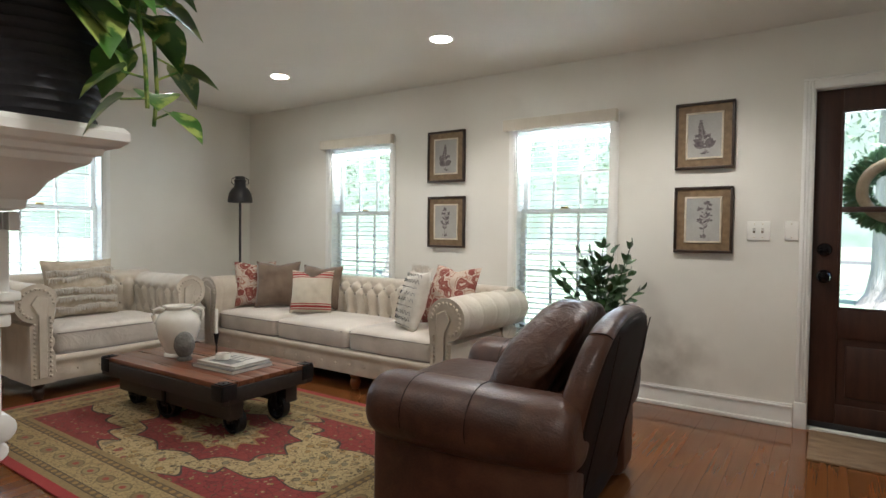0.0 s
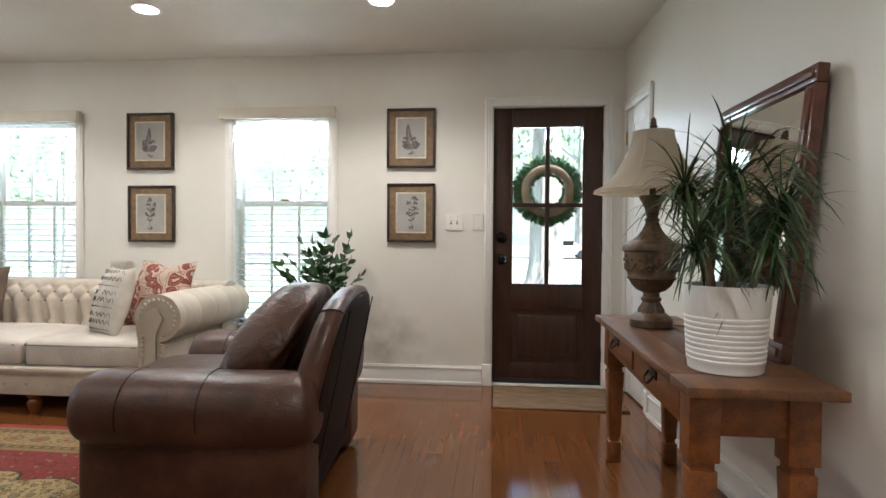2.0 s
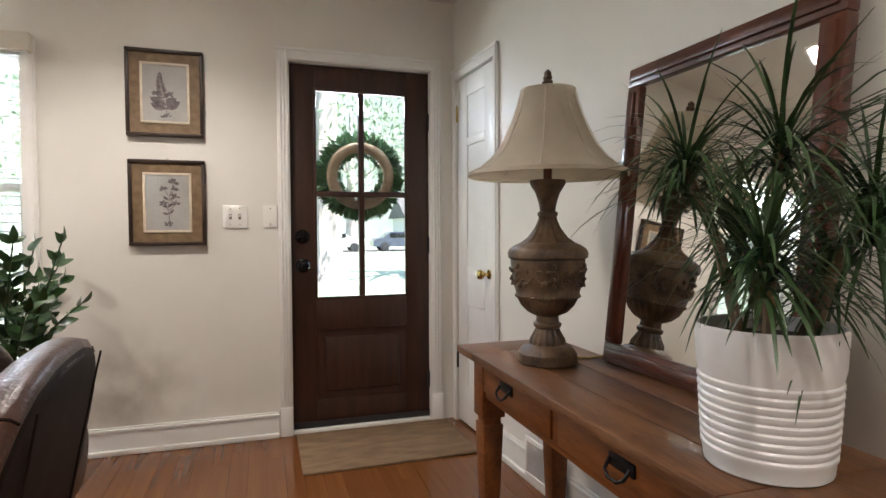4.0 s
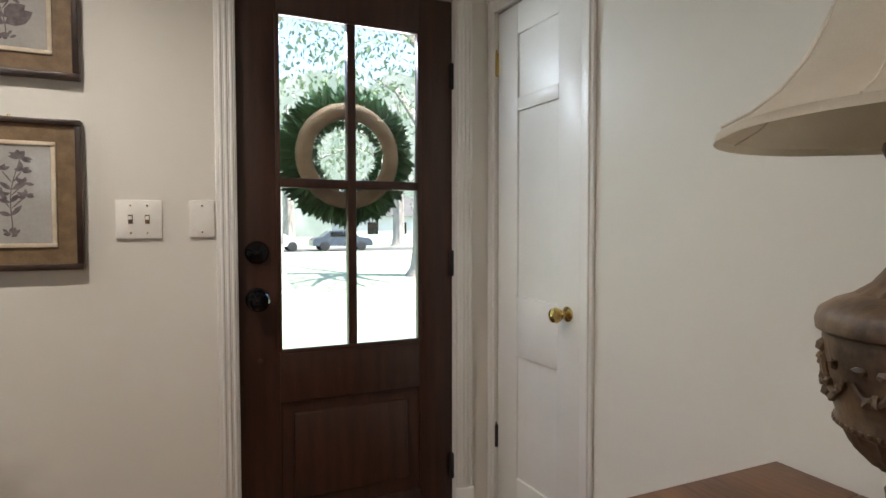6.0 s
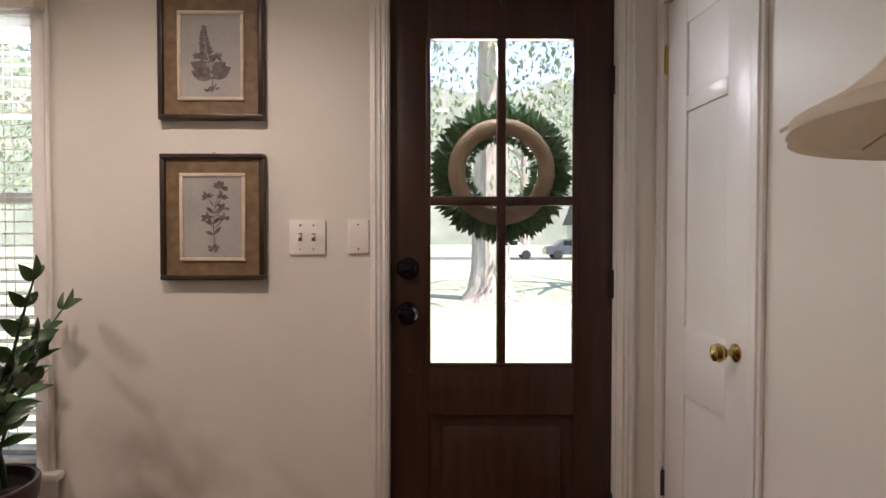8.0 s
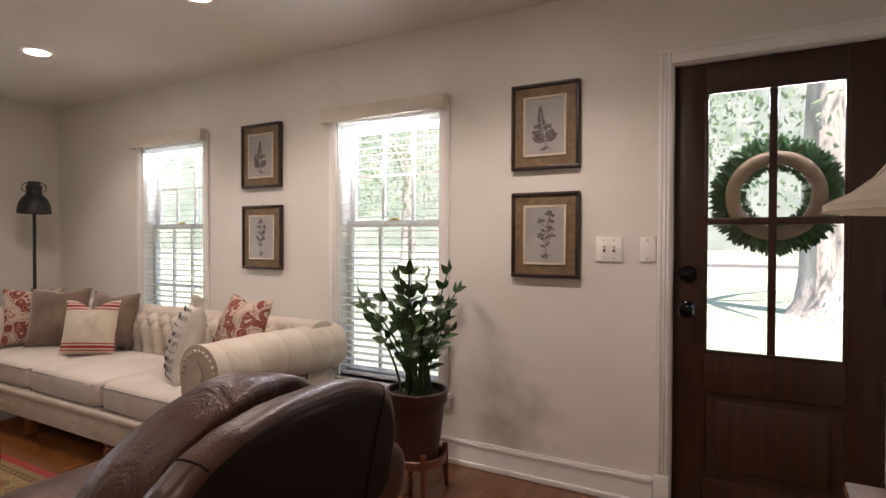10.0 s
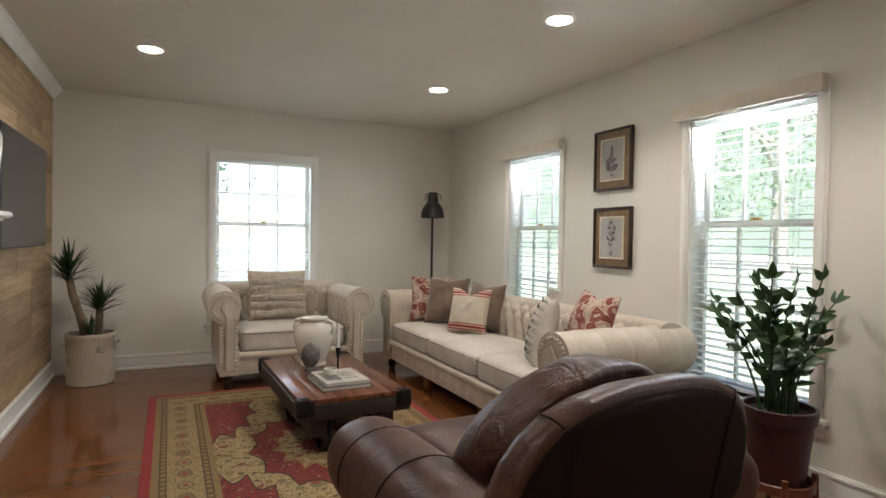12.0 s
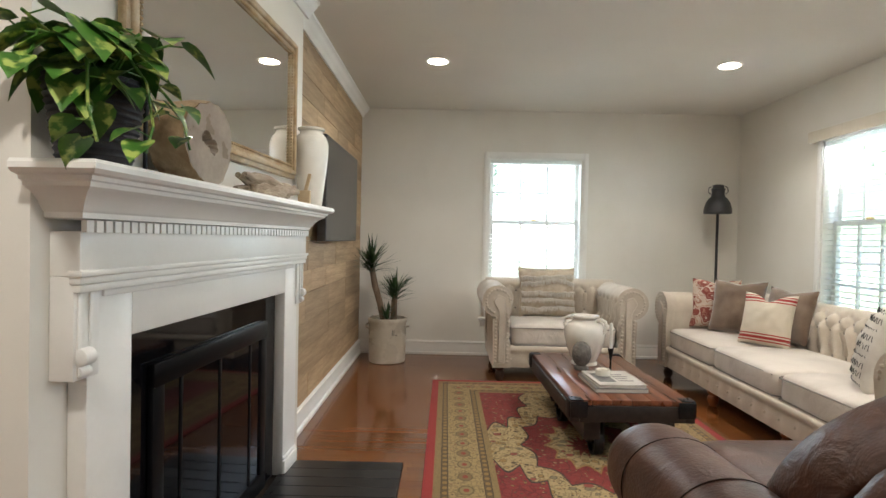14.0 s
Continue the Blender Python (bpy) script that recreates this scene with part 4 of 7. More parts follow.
def chesterfield(name, m, W, D, H, seats, label, category, r=0.125, seat_top=0.45, arm_tufts=True):
    """Faces -y; origin on the floor below its middle."""
    t = thing(name, m, label, category)
    z0, half = 0.115, W / 2
    xi = half - 2 * r + 0.02
    for sgn in (1, -1):
        prof = arm_profile(xi, z0, H, r)
        bm = bmesh.new()
        flip = Matrix.Diagonal((sgn, 1, 1, 1))
        tuft = tufts(0.20, 0.60, 0.120, 0.16, 0.040) if arm_tufts else None
        def relief(s, y):
            pleat = abs(math.sin(y * 17 + 0.6)) ** 0.35
            soft = 0.006 * (1 - pleat) + 0.005 * noise.noise(Vector((s * 4, y * 5, sgn * 3 + W)))
            return (tuft(s, y) if tuft else 0.0) + (soft if s > 0.2 else 0.0)
        bm_sweep(bm, prof, -D / 2, D / 2 - 0.03, 90, flip, relief)
        obj("arm", bm, LINEN, t, angle=55)
        if arm_tufts:
            tuft_buttons(prof, 0.20, 0.60, 0.120, 0.16, 0.040, -D / 2, D / 2 - 0.2, flip, t)
        fy = -D / 2 - 0.004
        pts = []
        inner = [(xi + 0.028, z0 + 0.05 + (H - 2 * r - z0 - 0.02) * k / 12) for k in range(13)]
        cx, cz = xi + r - 0.02, H - r
        inner += [(cx + (r - 0.032) * math.cos(radians(180 - 250 * k / 16)), cz + (r - 0.032) * math.sin(radians(180 - 250 * k / 16))) for k in range(17)]
        xo = cx + r * 0.28 - 0.022
        inner += [(xo, z0 + 0.05 + (H - 2 * r - z0 - 0.06) * k / 12) for k in range(13)]
        nails([(sgn * a, fy, b) for a, b in inner], t)
        bm = bmesh.new()
        bm_sweep(bm, [(xi + 0.05, z0 + 0.04), (xi + 0.05, H - 1.7 * r), (cx - r * 0.45, H - 0.75 * r), (cx, H - 0.55 * r), (cx + r * 0.3, H - r), (xo - 0.02, H - 1.6 * r), (xo - 0.02, z0 + 0.04)], fy + 0.0, fy - 0.012, 2, flip)
        bmesh.ops.bevel(bm, geom=[e for e in bm.edges], offset=0.004, segments=1, affect="EDGES")
        obj("arm_front", bm, LINEN, t)
    # back: the same roll, leaning over the rear
    prof = arm_profile(0, z0 + 0.1, H + 0.02, r)
    bm = bmesh.new()
    mb = pose(0, D / 2 - 2 * r + 0.0, 0) @ Matrix.Rotation(radians(90), 4, "Z") @ Matrix.Diagonal((1, 1, 1, 1))
    n = int(W / 0.0145)
    bm_sweep(bm, prof, -half + 0.08, half - 0.08, n, mb, tufts(0.06, 0.56, 0.130, 0.17, 0.046))
    obj("backrest", bm, LINEN, t, angle=55)
    tuft_buttons(prof, 0.06, 0.56, 0.130, 0.17, 0.046, -half + 0.2, half - 0.2, mb, t)
    # base with a buttoned rail
    bm = bmesh.new()
    bm_box(bm, -xi, -D / 2 + 0.05, z0, xi, D / 2 - 0.1, 0.27, 0.01)
    obj("base", bm, LINEN, t)
    prof = [(0.03, z0), (0.03, 0.285), (0.0, 0.295), (-0.02, 0.29), (-0.028, 0.27), (-0.026, 0.25), (-0.012, 0.238), (-0.012, 0.22), (-0.016, 0.20), (-0.018, 0.18), (-0.018, 0.16), (-0.014, 0.14), (-0.008, z0)]
    prof = prof[::-1]
    bm = bmesh.new()
    mb = pose(0, -D / 2 + 0.03, 0) @ Matrix.Rotation(radians(90), 4, "Z")
    def dimple(s, y):
        k = abs((y / 0.145) - round(y / 0.145)) * 0.145
        q = (s - 0.075) / 0.05
        return 0.012 * math.exp(-(k / 0.035) ** 2 - q * q)
    bm_sweep(bm, prof, -xi, xi, int(xi * 2 / 0.02), mb, dimple)
    obj("front_rail", bm, LINEN, t, angle=60)
    cnt = int(xi / 0.145)
    nails([(0.145 * k, -D / 2 + 0.022, 0.183) for k in range(-cnt, cnt + 1)], t, 0.010, "rail_button")
    # seats
    sw = 2 * xi / seats
    for k in range(seats):
        bm = bmesh.new()
        def sag(c):
            return Vector((c.x, c.y, c.z + 0.02 * (1 - (2 * c.x / sw) ** 2) * (1 - (2 * c.y / (D - 0.3)) ** 2) * (1 if c.z > 0 else 0)))
        bm_super(bm, (sw - 0.006, D - 0.3, seat_top - 0.275), 0.30, 0.15, 84, 26, None, 0.011, 5.5, k * 3.3 + W, sag)
        obj("seat_cushion", bm, LINENSEAT, t, pose(-xi + sw * (k + 0.5), -0.13, (seat_top + 0.285) / 2), angle=70)
        bm = bmesh.new()
        hw, y0, y1 = sw / 2 - 0.006, -0.13 - (D - 0.3) / 2 + 0.003, -0.13 + (D - 0.3) / 2
        for zz in (0.30, seat_top - 0.03):
            bm_tube(bm, [(-hw + 0.004, y0 + 0.1, zz), (-hw + 0.006, y0 + 0.03, zz), (-hw + 0.03, y0, zz), (hw - 0.03, y0, zz), (hw - 0.006, y0 + 0.03, zz), (hw - 0.004, y0 + 0.1, zz)], 0.005, 6)
        obj("piping", bm, PIPINGSHADE, t, pose(-xi + sw * (k + 0.5), 0, 0))
    for sx in (-1, 1):
        for yy in (-D / 2 + 0.07, D / 2 - 0.12):
            bm = bmesh.new()
            bm_lathe(bm, [(0.022, 0.0), (0.030, 0.015), (0.040, 0.045), (0.036, 0.07), (0.026, 0.08), (0.040, 0.095), (0.042, 0.118)], 18)
            tagged(obj("foot", bm, FRAMEWOOD, t, pose(sx * (half - 0.16), yy, 0)), "turned dark wood foot")
    if seats > 1:
        for xx in (-0.45, 0.45):
            bm = bmesh.new()
            bm_lathe(bm, [(0.022, 0.0), (0.030, 0.015), (0.040, 0.045), (0.036, 0.07), (0.026, 0.08), (0.040, 0.095), (0.042, 0.118)], 18)
            tagged(obj("foot", bm, CONSOLEW, t, pose(xx, -D / 2 + 0.07, 0)), "turned wood foot")
    return t


SOFA = (0.63, 3.51)
chesterfield("sofa", pose((SOFA[0] + SOFA[1]) / 2, -0.56, 0), SOFA[1] - SOFA[0], 0.95, 0.745, 3, "cream linen tufted three-seat sofa with rolled arms", "sofa", r=0.142, arm_tufts=False)
chesterfield("armchair", pose(0.60, -1.925, 0, 0, 0, 90), 1.36, 0.92, 0.79, 1, "cream linen tufted armchair with rolled arms and one cushion", "armchair", r=0.13, seat_top=0.47)


# ---- pillows ----
def pattern(name, kind):
    """Printed and woven pillow cloths."""
    m, n, l, p = mat_base(name)
    tc = n.new("ShaderNodeTexCoord")
    p.inputs["Roughness"].default_value = 0.95
    mix = n.new("ShaderNodeMixRGB")
    if kind == "stripe":
        sep, mul, ramp = n.new("ShaderNodeSeparateXYZ"), n.new("ShaderNodeMapRange"), n.new("ShaderNodeValToRGB")
        l.new(tc.outputs["Object"], sep.inputs[0])
        mul.inputs["From Min"].default_value, mul.inputs["From Max"].default_value = -0.22, 0.22
        l.new(sep.outputs["Z"], mul.inputs["Value"])
        l.new(mul.outputs[0], ramp.inputs[0])
        e = ramp.color_ramp
        e.interpolation = "CONSTANT"
        cream, red = (0.72, 0.645, 0.52, 1), (0.40, 0.045, 0.04, 1)
        e.elements[0].position, e.elements[0].color = 0, cream
        e.elements[1].position, e.elements[1].color = 0.135, red
        for pos, c in ((0.155, cream), (0.175, red), (0.215, cream), (0.235, red), (0.255, cream), (0.765, red), (0.785, cream), (0.805, red), (0.845, cream), (0.865, red), (0.885, cream)):
            q = e.elements.new(pos)
            q.color = c
        src = ramp.outputs[0]
    else:
        vor, nz, add = n.new("ShaderNodeTexVoronoi"), n.new("ShaderNodeTexNoise"), n.new("ShaderNodeMixRGB")
        nz.inputs["Scale"].default_value = 14
        add.inputs[0].default_value = 0.08
        l.new(tc.outputs["Object"], nz.inputs["Vector"])
        l.new(tc.outputs["Object"], add.inputs[1])
        l.new(nz.outputs["Color"], add.inputs[2])
        l.new(add.outputs[0], vor.inputs["Vector"])
        vor.inputs["Scale"].default_value = 12
        ramp = n.new("ShaderNodeValToRGB")
        l.new(vor.outputs["Distance"], ramp.inputs[0])
        e = ramp.color_ramp
        e.interpolation = "CONSTANT"
        cream, red, pink = (0.62, 0.50, 0.41, 1), (0.27, 0.070, 0.055, 1), (0.40, 0.19, 0.14, 1)
        e.elements[0].position, e.elements[0].color = 0, cream
        e.elements[1].position, e.elements[1].color = 0.16, red
        for pos, c in ((0.30, pink), (0.36, red), (0.50, cream), (0.60, pink), (0.66, cream)):
            q = e.elements.new(pos)
            q.color = c
        src = ramp.outputs[0]
    nz2, b = n.new("ShaderNodeTexNoise"), n.new("ShaderNodeBump")
    nz2.inputs["Scale"].default_value = 350
    l.new(tc.outputs["Object"], nz2.inputs["Vector"])
    l.new(nz2.outputs[0], b.inputs["Height"])
    b.inputs["Strength"].default_value, b.inputs["Distance"].default_value = 0.4, 0.003
    l.new(b.outputs[0], p.inputs["Normal"])
    mix.blend_type, mix.inputs[0].default_value = "MULTIPLY", 0.25
    l.new(src, mix.inputs[1])
    l.new(nz2.outputs[0], mix.inputs[2])
    l.new(mix.outputs[0], p.inputs["Base Color"])
    return m


RED_IKAT, STRIPE = pattern("red_ikat_cloth", "ikat"), pattern("striped_cloth", "stripe")
BROWNCLOTH = surface("brown_velvet", (0.13, 0.085, 0.055), (0.22, 0.155, 0.11), 7, 0.9, 0.2, 200, sheen=0.5, bdist=0.003)
KNIT = surface("natural_woven_cloth", (0.44, 0.36, 0.26), (0.60, 0.52, 0.41), 20, 0.95, 0.6, 180, bdist=0.006)
WHITEKNIT = surface("white_woven_cloth", (0.60, 0.55, 0.48), (0.72, 0.68, 0.61), 12, 0.95, 0.6, 220, bdist=0.005)
BLACKYARN = surface("charcoal_yarn", (0.02, 0.02, 0.022), (0.05, 0.05, 0.05), 40, 0.95, 0.4, 200)


def pillow(m, w, h, t, mat, label, chop=0.0, seed=0.0):
    bm = bmesh.new()
    bm_pillow(bm, w, h, t, 20, None, chop, 0.006, seed)
    return tagged(obj("pillow", bm, mat, None, m, angle=80), label, "pillow", "scatter pillows")


pillow(pose(0.97, -0.66, 0.67, -15, 0, 58), 0.38, 0.42, 0.14, RED_IKAT, "red and cream ikat scatter pillow on the sofa", 0.02, 1)
pillow(pose(1.21, -0.60, 0.675, -17, 0, 44), 0.40, 0.43, 0.16, BROWNCLOTH, "plain brown velvet pillow leaning on the sofa back", 0.02, 2)
pillow(pose(1.58, -0.42, 0.66, -14, 0, 14), 0.42, 0.40, 0.14, BROWNCLOTH, "plain brown velvet pillow behind a striped one", 0.02, 3)
pillow(pose(1.70, -0.64, 0.64, -15, 0, 32), 0.37, 0.38, 0.15, STRIPE, "cream pillow with red stripes, dented at its top", 0.05, 4)
pillow(pose(3.10, -0.58, 0.70, -22, 0, -14), 0.48, 0.47, 0.15, RED_IKAT, "red and cream ikat pillow by the sofa arm", 0.03, 5)


def yarn_pillow(m):
    t = thing("pillow", m, "white woven pillow with a charcoal diamond pattern", "pillow", "scatter pillows")
    bm = bmesh.new()
    bm_pillow(bm, 0.33, 0.46, 0.17, 20, None, 0.0, 0.006, 7)
    obj("cover", bm, WHITEKNIT, t, angle=80)
    bm = bmesh.new()
    for r in range(9):
        z = -0.185 + r * 0.046
        for k in range(15):
            x = -0.126 + 0.018 * k
            f = max(0, 1 - (x / 0.162) ** 2) ** 0.45 * max(0, 1 - (z / 0.228) ** 2) ** 0.45
            dz = (0.013 if k % 2 else -0.013) * (1 if r % 3 else 0.3)
            y = -0.086 * f - 0.003
            bm_tube(bm, [(x - 0.01, y + 0.001, z - dz), (x, y, z), (x + 0.01, y + 0.001, z + dz)], 0.0016, 5)
    tagged(obj("stitching", bm, BLACKYARN, t), "charcoal zigzag stitching", kind="stuff")
    bm = bmesh.new()
    rng = random.Random(5)
    for k in range(90):
        x = rng.uniform(-0.145, 0.145)
        bm_tube(bm, [(x, rng.uniform(-0.02, 0.02), 0.205), (x + rng.uniform(-0.02, 0.02), rng.uniform(-0.03, 0.03), 0.25 + rng.uniform(0, 0.02))], 0.002, 4)
    obj("fringe", bm, WHITEKNIT, t)
yarn_pillow(pose(2.89, -0.76, 0.665, -16, 0, -30))


def fringed_pillow(m):
    t = thing("pillow", m, "natural woven pillow with fringed bands on the armchair", "pillow", "scatter pillows")
    bm = bmesh.new()
    bm_pillow(bm, 0.52, 0.46, 0.16, 22, None, 0.0, 0.006, 9)
    obj("cover", bm, KNIT, t, angle=80)
    rng = random.Random(8)
    for z0 in (0.12, 0.065, -0.02, -0.075, -0.155):
        bm = bmesh.new()
        for k in range(70):
            x = -0.235 + 0.47 * k / 69 + rng.uniform(-0.003, 0.003)
            z0 += rng.uniform(-0.0035, 0.0035)
            f = max(0, 1 - (x / 0.26) ** 2) ** 0.45 * max(0, 1 - (z0 / 0.23) ** 2) ** 0.45
            y = -0.08 * f - 0.003
            bm_tube(bm, [(x, y, z0 + 0.012), (x + rng.uniform(-0.004, 0.004), y - 0.018 - rng.uniform(0, 0.010), z0), (x + rng.uniform(-0.008, 0.008), y - 0.010 - rng.uniform(0, 0.012), z0 - 0.020 - rng.uniform(0, 0.018))], [0.004, 0.006, 0.0025], 5)
        obj("fringe", bm, WHITEKNIT, t)
fringed_pillow(pose(0.55, -1.99, 0.70, -16, 0, 90))


# ---- leather armchair ----
def leather_chair(m):
    """Faces -x; origin on the floor below the seat's middle."""
    t = thing("leather_armchair", m, "worn brown leather armchair with rolled arms and loose cushion", "armchair")
    def part(name, size, at, e1, e2, mat, wr=0.006, fr=5.0, seed=0, rot=(0, 0, 0), warp=None, nu=56, nv=30):
        bm = bmesh.new()
        bm_super(bm, size, e1, e2, nu, nv, None, wr, fr, seed, warp)
        return obj(name, bm, mat, t, pose(*at, *rot), angle=80)
    part("base", (0.84, 0.80, 0.36), (0.0, 0, 0.225), 0.2, 0.2, LEATHERDARKSHADED)
    AZ, AR, AH = 0.462, 0.165, 0.142
    def roll(c):
        # the arm swells at the front and dips a little behind it
        f = (c.z + 0.475) / 0.95
        dip = 0.020 * math.sin(math.pi * min(1, f * 1.1)) ** 2
        q = 1.0 - 0.06 * math.sin(math.pi * f)
        return Vector((c.x * q + (dip if c.x > 0 else 0), c.y * q, c.z))
    for s in (-1, 1):
        part("arm", (AH * 2, AR * 2, 0.865), (0.033, s * 0.445, AZ), 0.30, 0.94, LEATHER, 0.005, 4.0, s, (0, 90, 0), roll, 60, 60)
        part("side_panel", (0.82, 0.24, 0.42), (0.03, s * 0.425, 0.235), 0.16, 0.20, LEATHER, 0.004, 4.0, s + 5)
        for xx in (-0.20, 0.08):
            bm = bmesh.new()
            pts = [(xx, s * 0.445 + (AR - 0.005) * spow(math.cos(a), 0.95), AZ + (AH - 0.006) * spow(math.sin(a), 0.95)) for a in [radians(-50 + 280 * k / 30) for k in range(31)]]
            bm_tube(bm, pts, 0.0022, 6)
            obj("seam", bm, LEATHERDARKSHADED, t)
    part("seat_cushion", (0.76, 0.60, 0.20), (-0.10, 0, 0.42), 0.4, 0.25, LEATHER, 0.008, 5.0, 11)
    # back: an arched shell whose shoulders run down into the arms
    half = [(0.44, 0.09), (0.455, 0.25), (0.475, 0.42), (0.478, 0.52), (0.462, 0.62), (0.436, 0.70), (0.395, 0.762), (0.335, 0.810), (0.25, 0.846), (0.13, 0.868), (0.0, 0.874)]
    side = []
    for (y0, z0), (y1, z1) in zip(half, half[1:]):
        side += [(y0 + (y1 - y0) * k / 4, z0 + (z1 - z0) * k / 4) for k in range(4)]
    side = side[:-1]
    def lean(z):
        return 0.235 + 0.215 * max(0.0, z) / 0.874
    def thick(z):
        return 0.135 - 0.035 * z / 0.874
    def at(y, z, inset, depth):
        k = 1 - inset / 0.46
        yy, zz = y * k, 0.09 + (z - 0.09) * (1 - inset / 0.78)
        puff = 0.004 * noise.noise(Vector((yy * 5, zz * 5, depth * 9)))
        return Vector((lean(zz) + depth * thick(zz) + puff, yy, zz))
    def shell(mat, name, rings, close_front, close_rear, bulge):
        bm = bmesh.new()
        outline = [(-y, z) for y, z in side] + [(y, z) for y, z in reversed(side)]
        rows = [[bm.verts.new(at(y, z, i, d)) for y, z in outline] for i, d in rings]
        for a, b in zip(rows, rows[1:]):
            for k in range(len(outline) - 1):
                bm.faces.new((a[k], a[k + 1], b[k + 1], b[k]))
        n = len(outline)
        for row, on, sign in ((rows[0], close_front, -1), (rows[-1], close_rear, 1)):
            if not on:
                continue
            grid = []
            for k in range(n // 2):
                p, q = row[k], row[n - 1 - k]
                line = [p]
                for j in range(1, 12):
                    f = j / 12
                    c = p.co.lerp(q.co, f)
                    c.x += sign * bulge * math.sin(math.pi * f) ** 0.6 * min(1, (n // 2 - k) / 8)
                    line.append(bm.verts.new(c))
                line.append(q)
                grid.append(line)
            for a, b in zip(grid, grid[1:]):
                for j in range(12):
                    bm.faces.new((a[j], a[j + 1], b[j + 1], b[j]))
        bmesh.ops.recalc_face_normals(bm, faces=bm.faces[:])
        return obj(name, bm, mat, t, angle=70)
    shell(LEATHER, "back", [(0.055, 0.0), (0.022, 0.04), (0.006, 0.16), (0.0, 0.36), (0.0, 0.62), (0.006, 0.84), (0.020, 0.95), (0.034, 0.965)], True, True, 0.012)
    # same hide as the back, its shade put into the colour
    shell(LEATHERDARKSHADED, "rear_panel", [(0.026, 0.955), (0.029, 1.0), (0.040, 1.02)], False, True, 0.014)
    for s in (-1, 1):
        bm = bmesh.new()
        bm_tube(bm, [at(s * 0.29, z, 0.0, 1.02) + Vector((0.012, 0, 0)) for z in [0.12 + 0.68 * k / 16 for k in range(17)]], 0.003, 5)
        obj("seam", bm, LEATHERDARKSHADED, t)
        bm = bmesh.new()
        bm_tube(bm, [at(s * 0.335, 0.810, i, d) + Vector((0, s * 0.001, 0.001)) for i, d in ((0.022, 0.04), (0.006, 0.16), (0.0, 0.36), (0.0, 0.62), (0.006, 0.84), (0.020, 0.95))], 0.003, 5)
        obj("seam", bm, LEATHERDARKSHADED, t)
    # loose back cushion, slumped, with creases that fan out from its upper rear corner
    bm = bmesh.new()
    def slump(c):
        f = c.z / 0.52 + 0.5
        u, v = c.y / 0.66, f
        fan = math.sin(26 * math.atan2(v + 0.35, u + 0.9) + 1.5 * noise.noise(Vector((u * 3, v * 3, 0.4))))
        crease = 0.018 * spow(fan, 0.8) * math.sin(math.pi * min(max(f, 0), 1)) * (1 if c.x < 0.03 else 0.4)
        drop = 0.12 * max(0, f) * abs(2 * u) ** 2.2
        return Vector((c.x + 0.20 * f * f + crease, c.y * (1 - 0.06 * f * f), c.z - drop))
    bm_super(bm, (0.27, 0.72, 0.50), 0.60, 0.50, 128, 64, None, 0.012, 7, 31, slump)
    obj("back_cushion", bm, LEATHERSOFT, t, pose(0.115, 0.0, 0.640), angle=80)
    for xx, yy in ((-0.34, -0.38), (-0.34, 0.38), (0.34, -0.36), (0.34, 0.36)):
        bm = bmesh.new()
        bm_lathe(bm, [(0.03, 0), (0.038, 0.02), (0.03, 0.06)], 14)
        obj("foot", bm, FRAMEWOOD, t, pose(xx, yy, 0))
leather_chair(pose(4.22, -1.77, 0.0, 0, 0, 4))


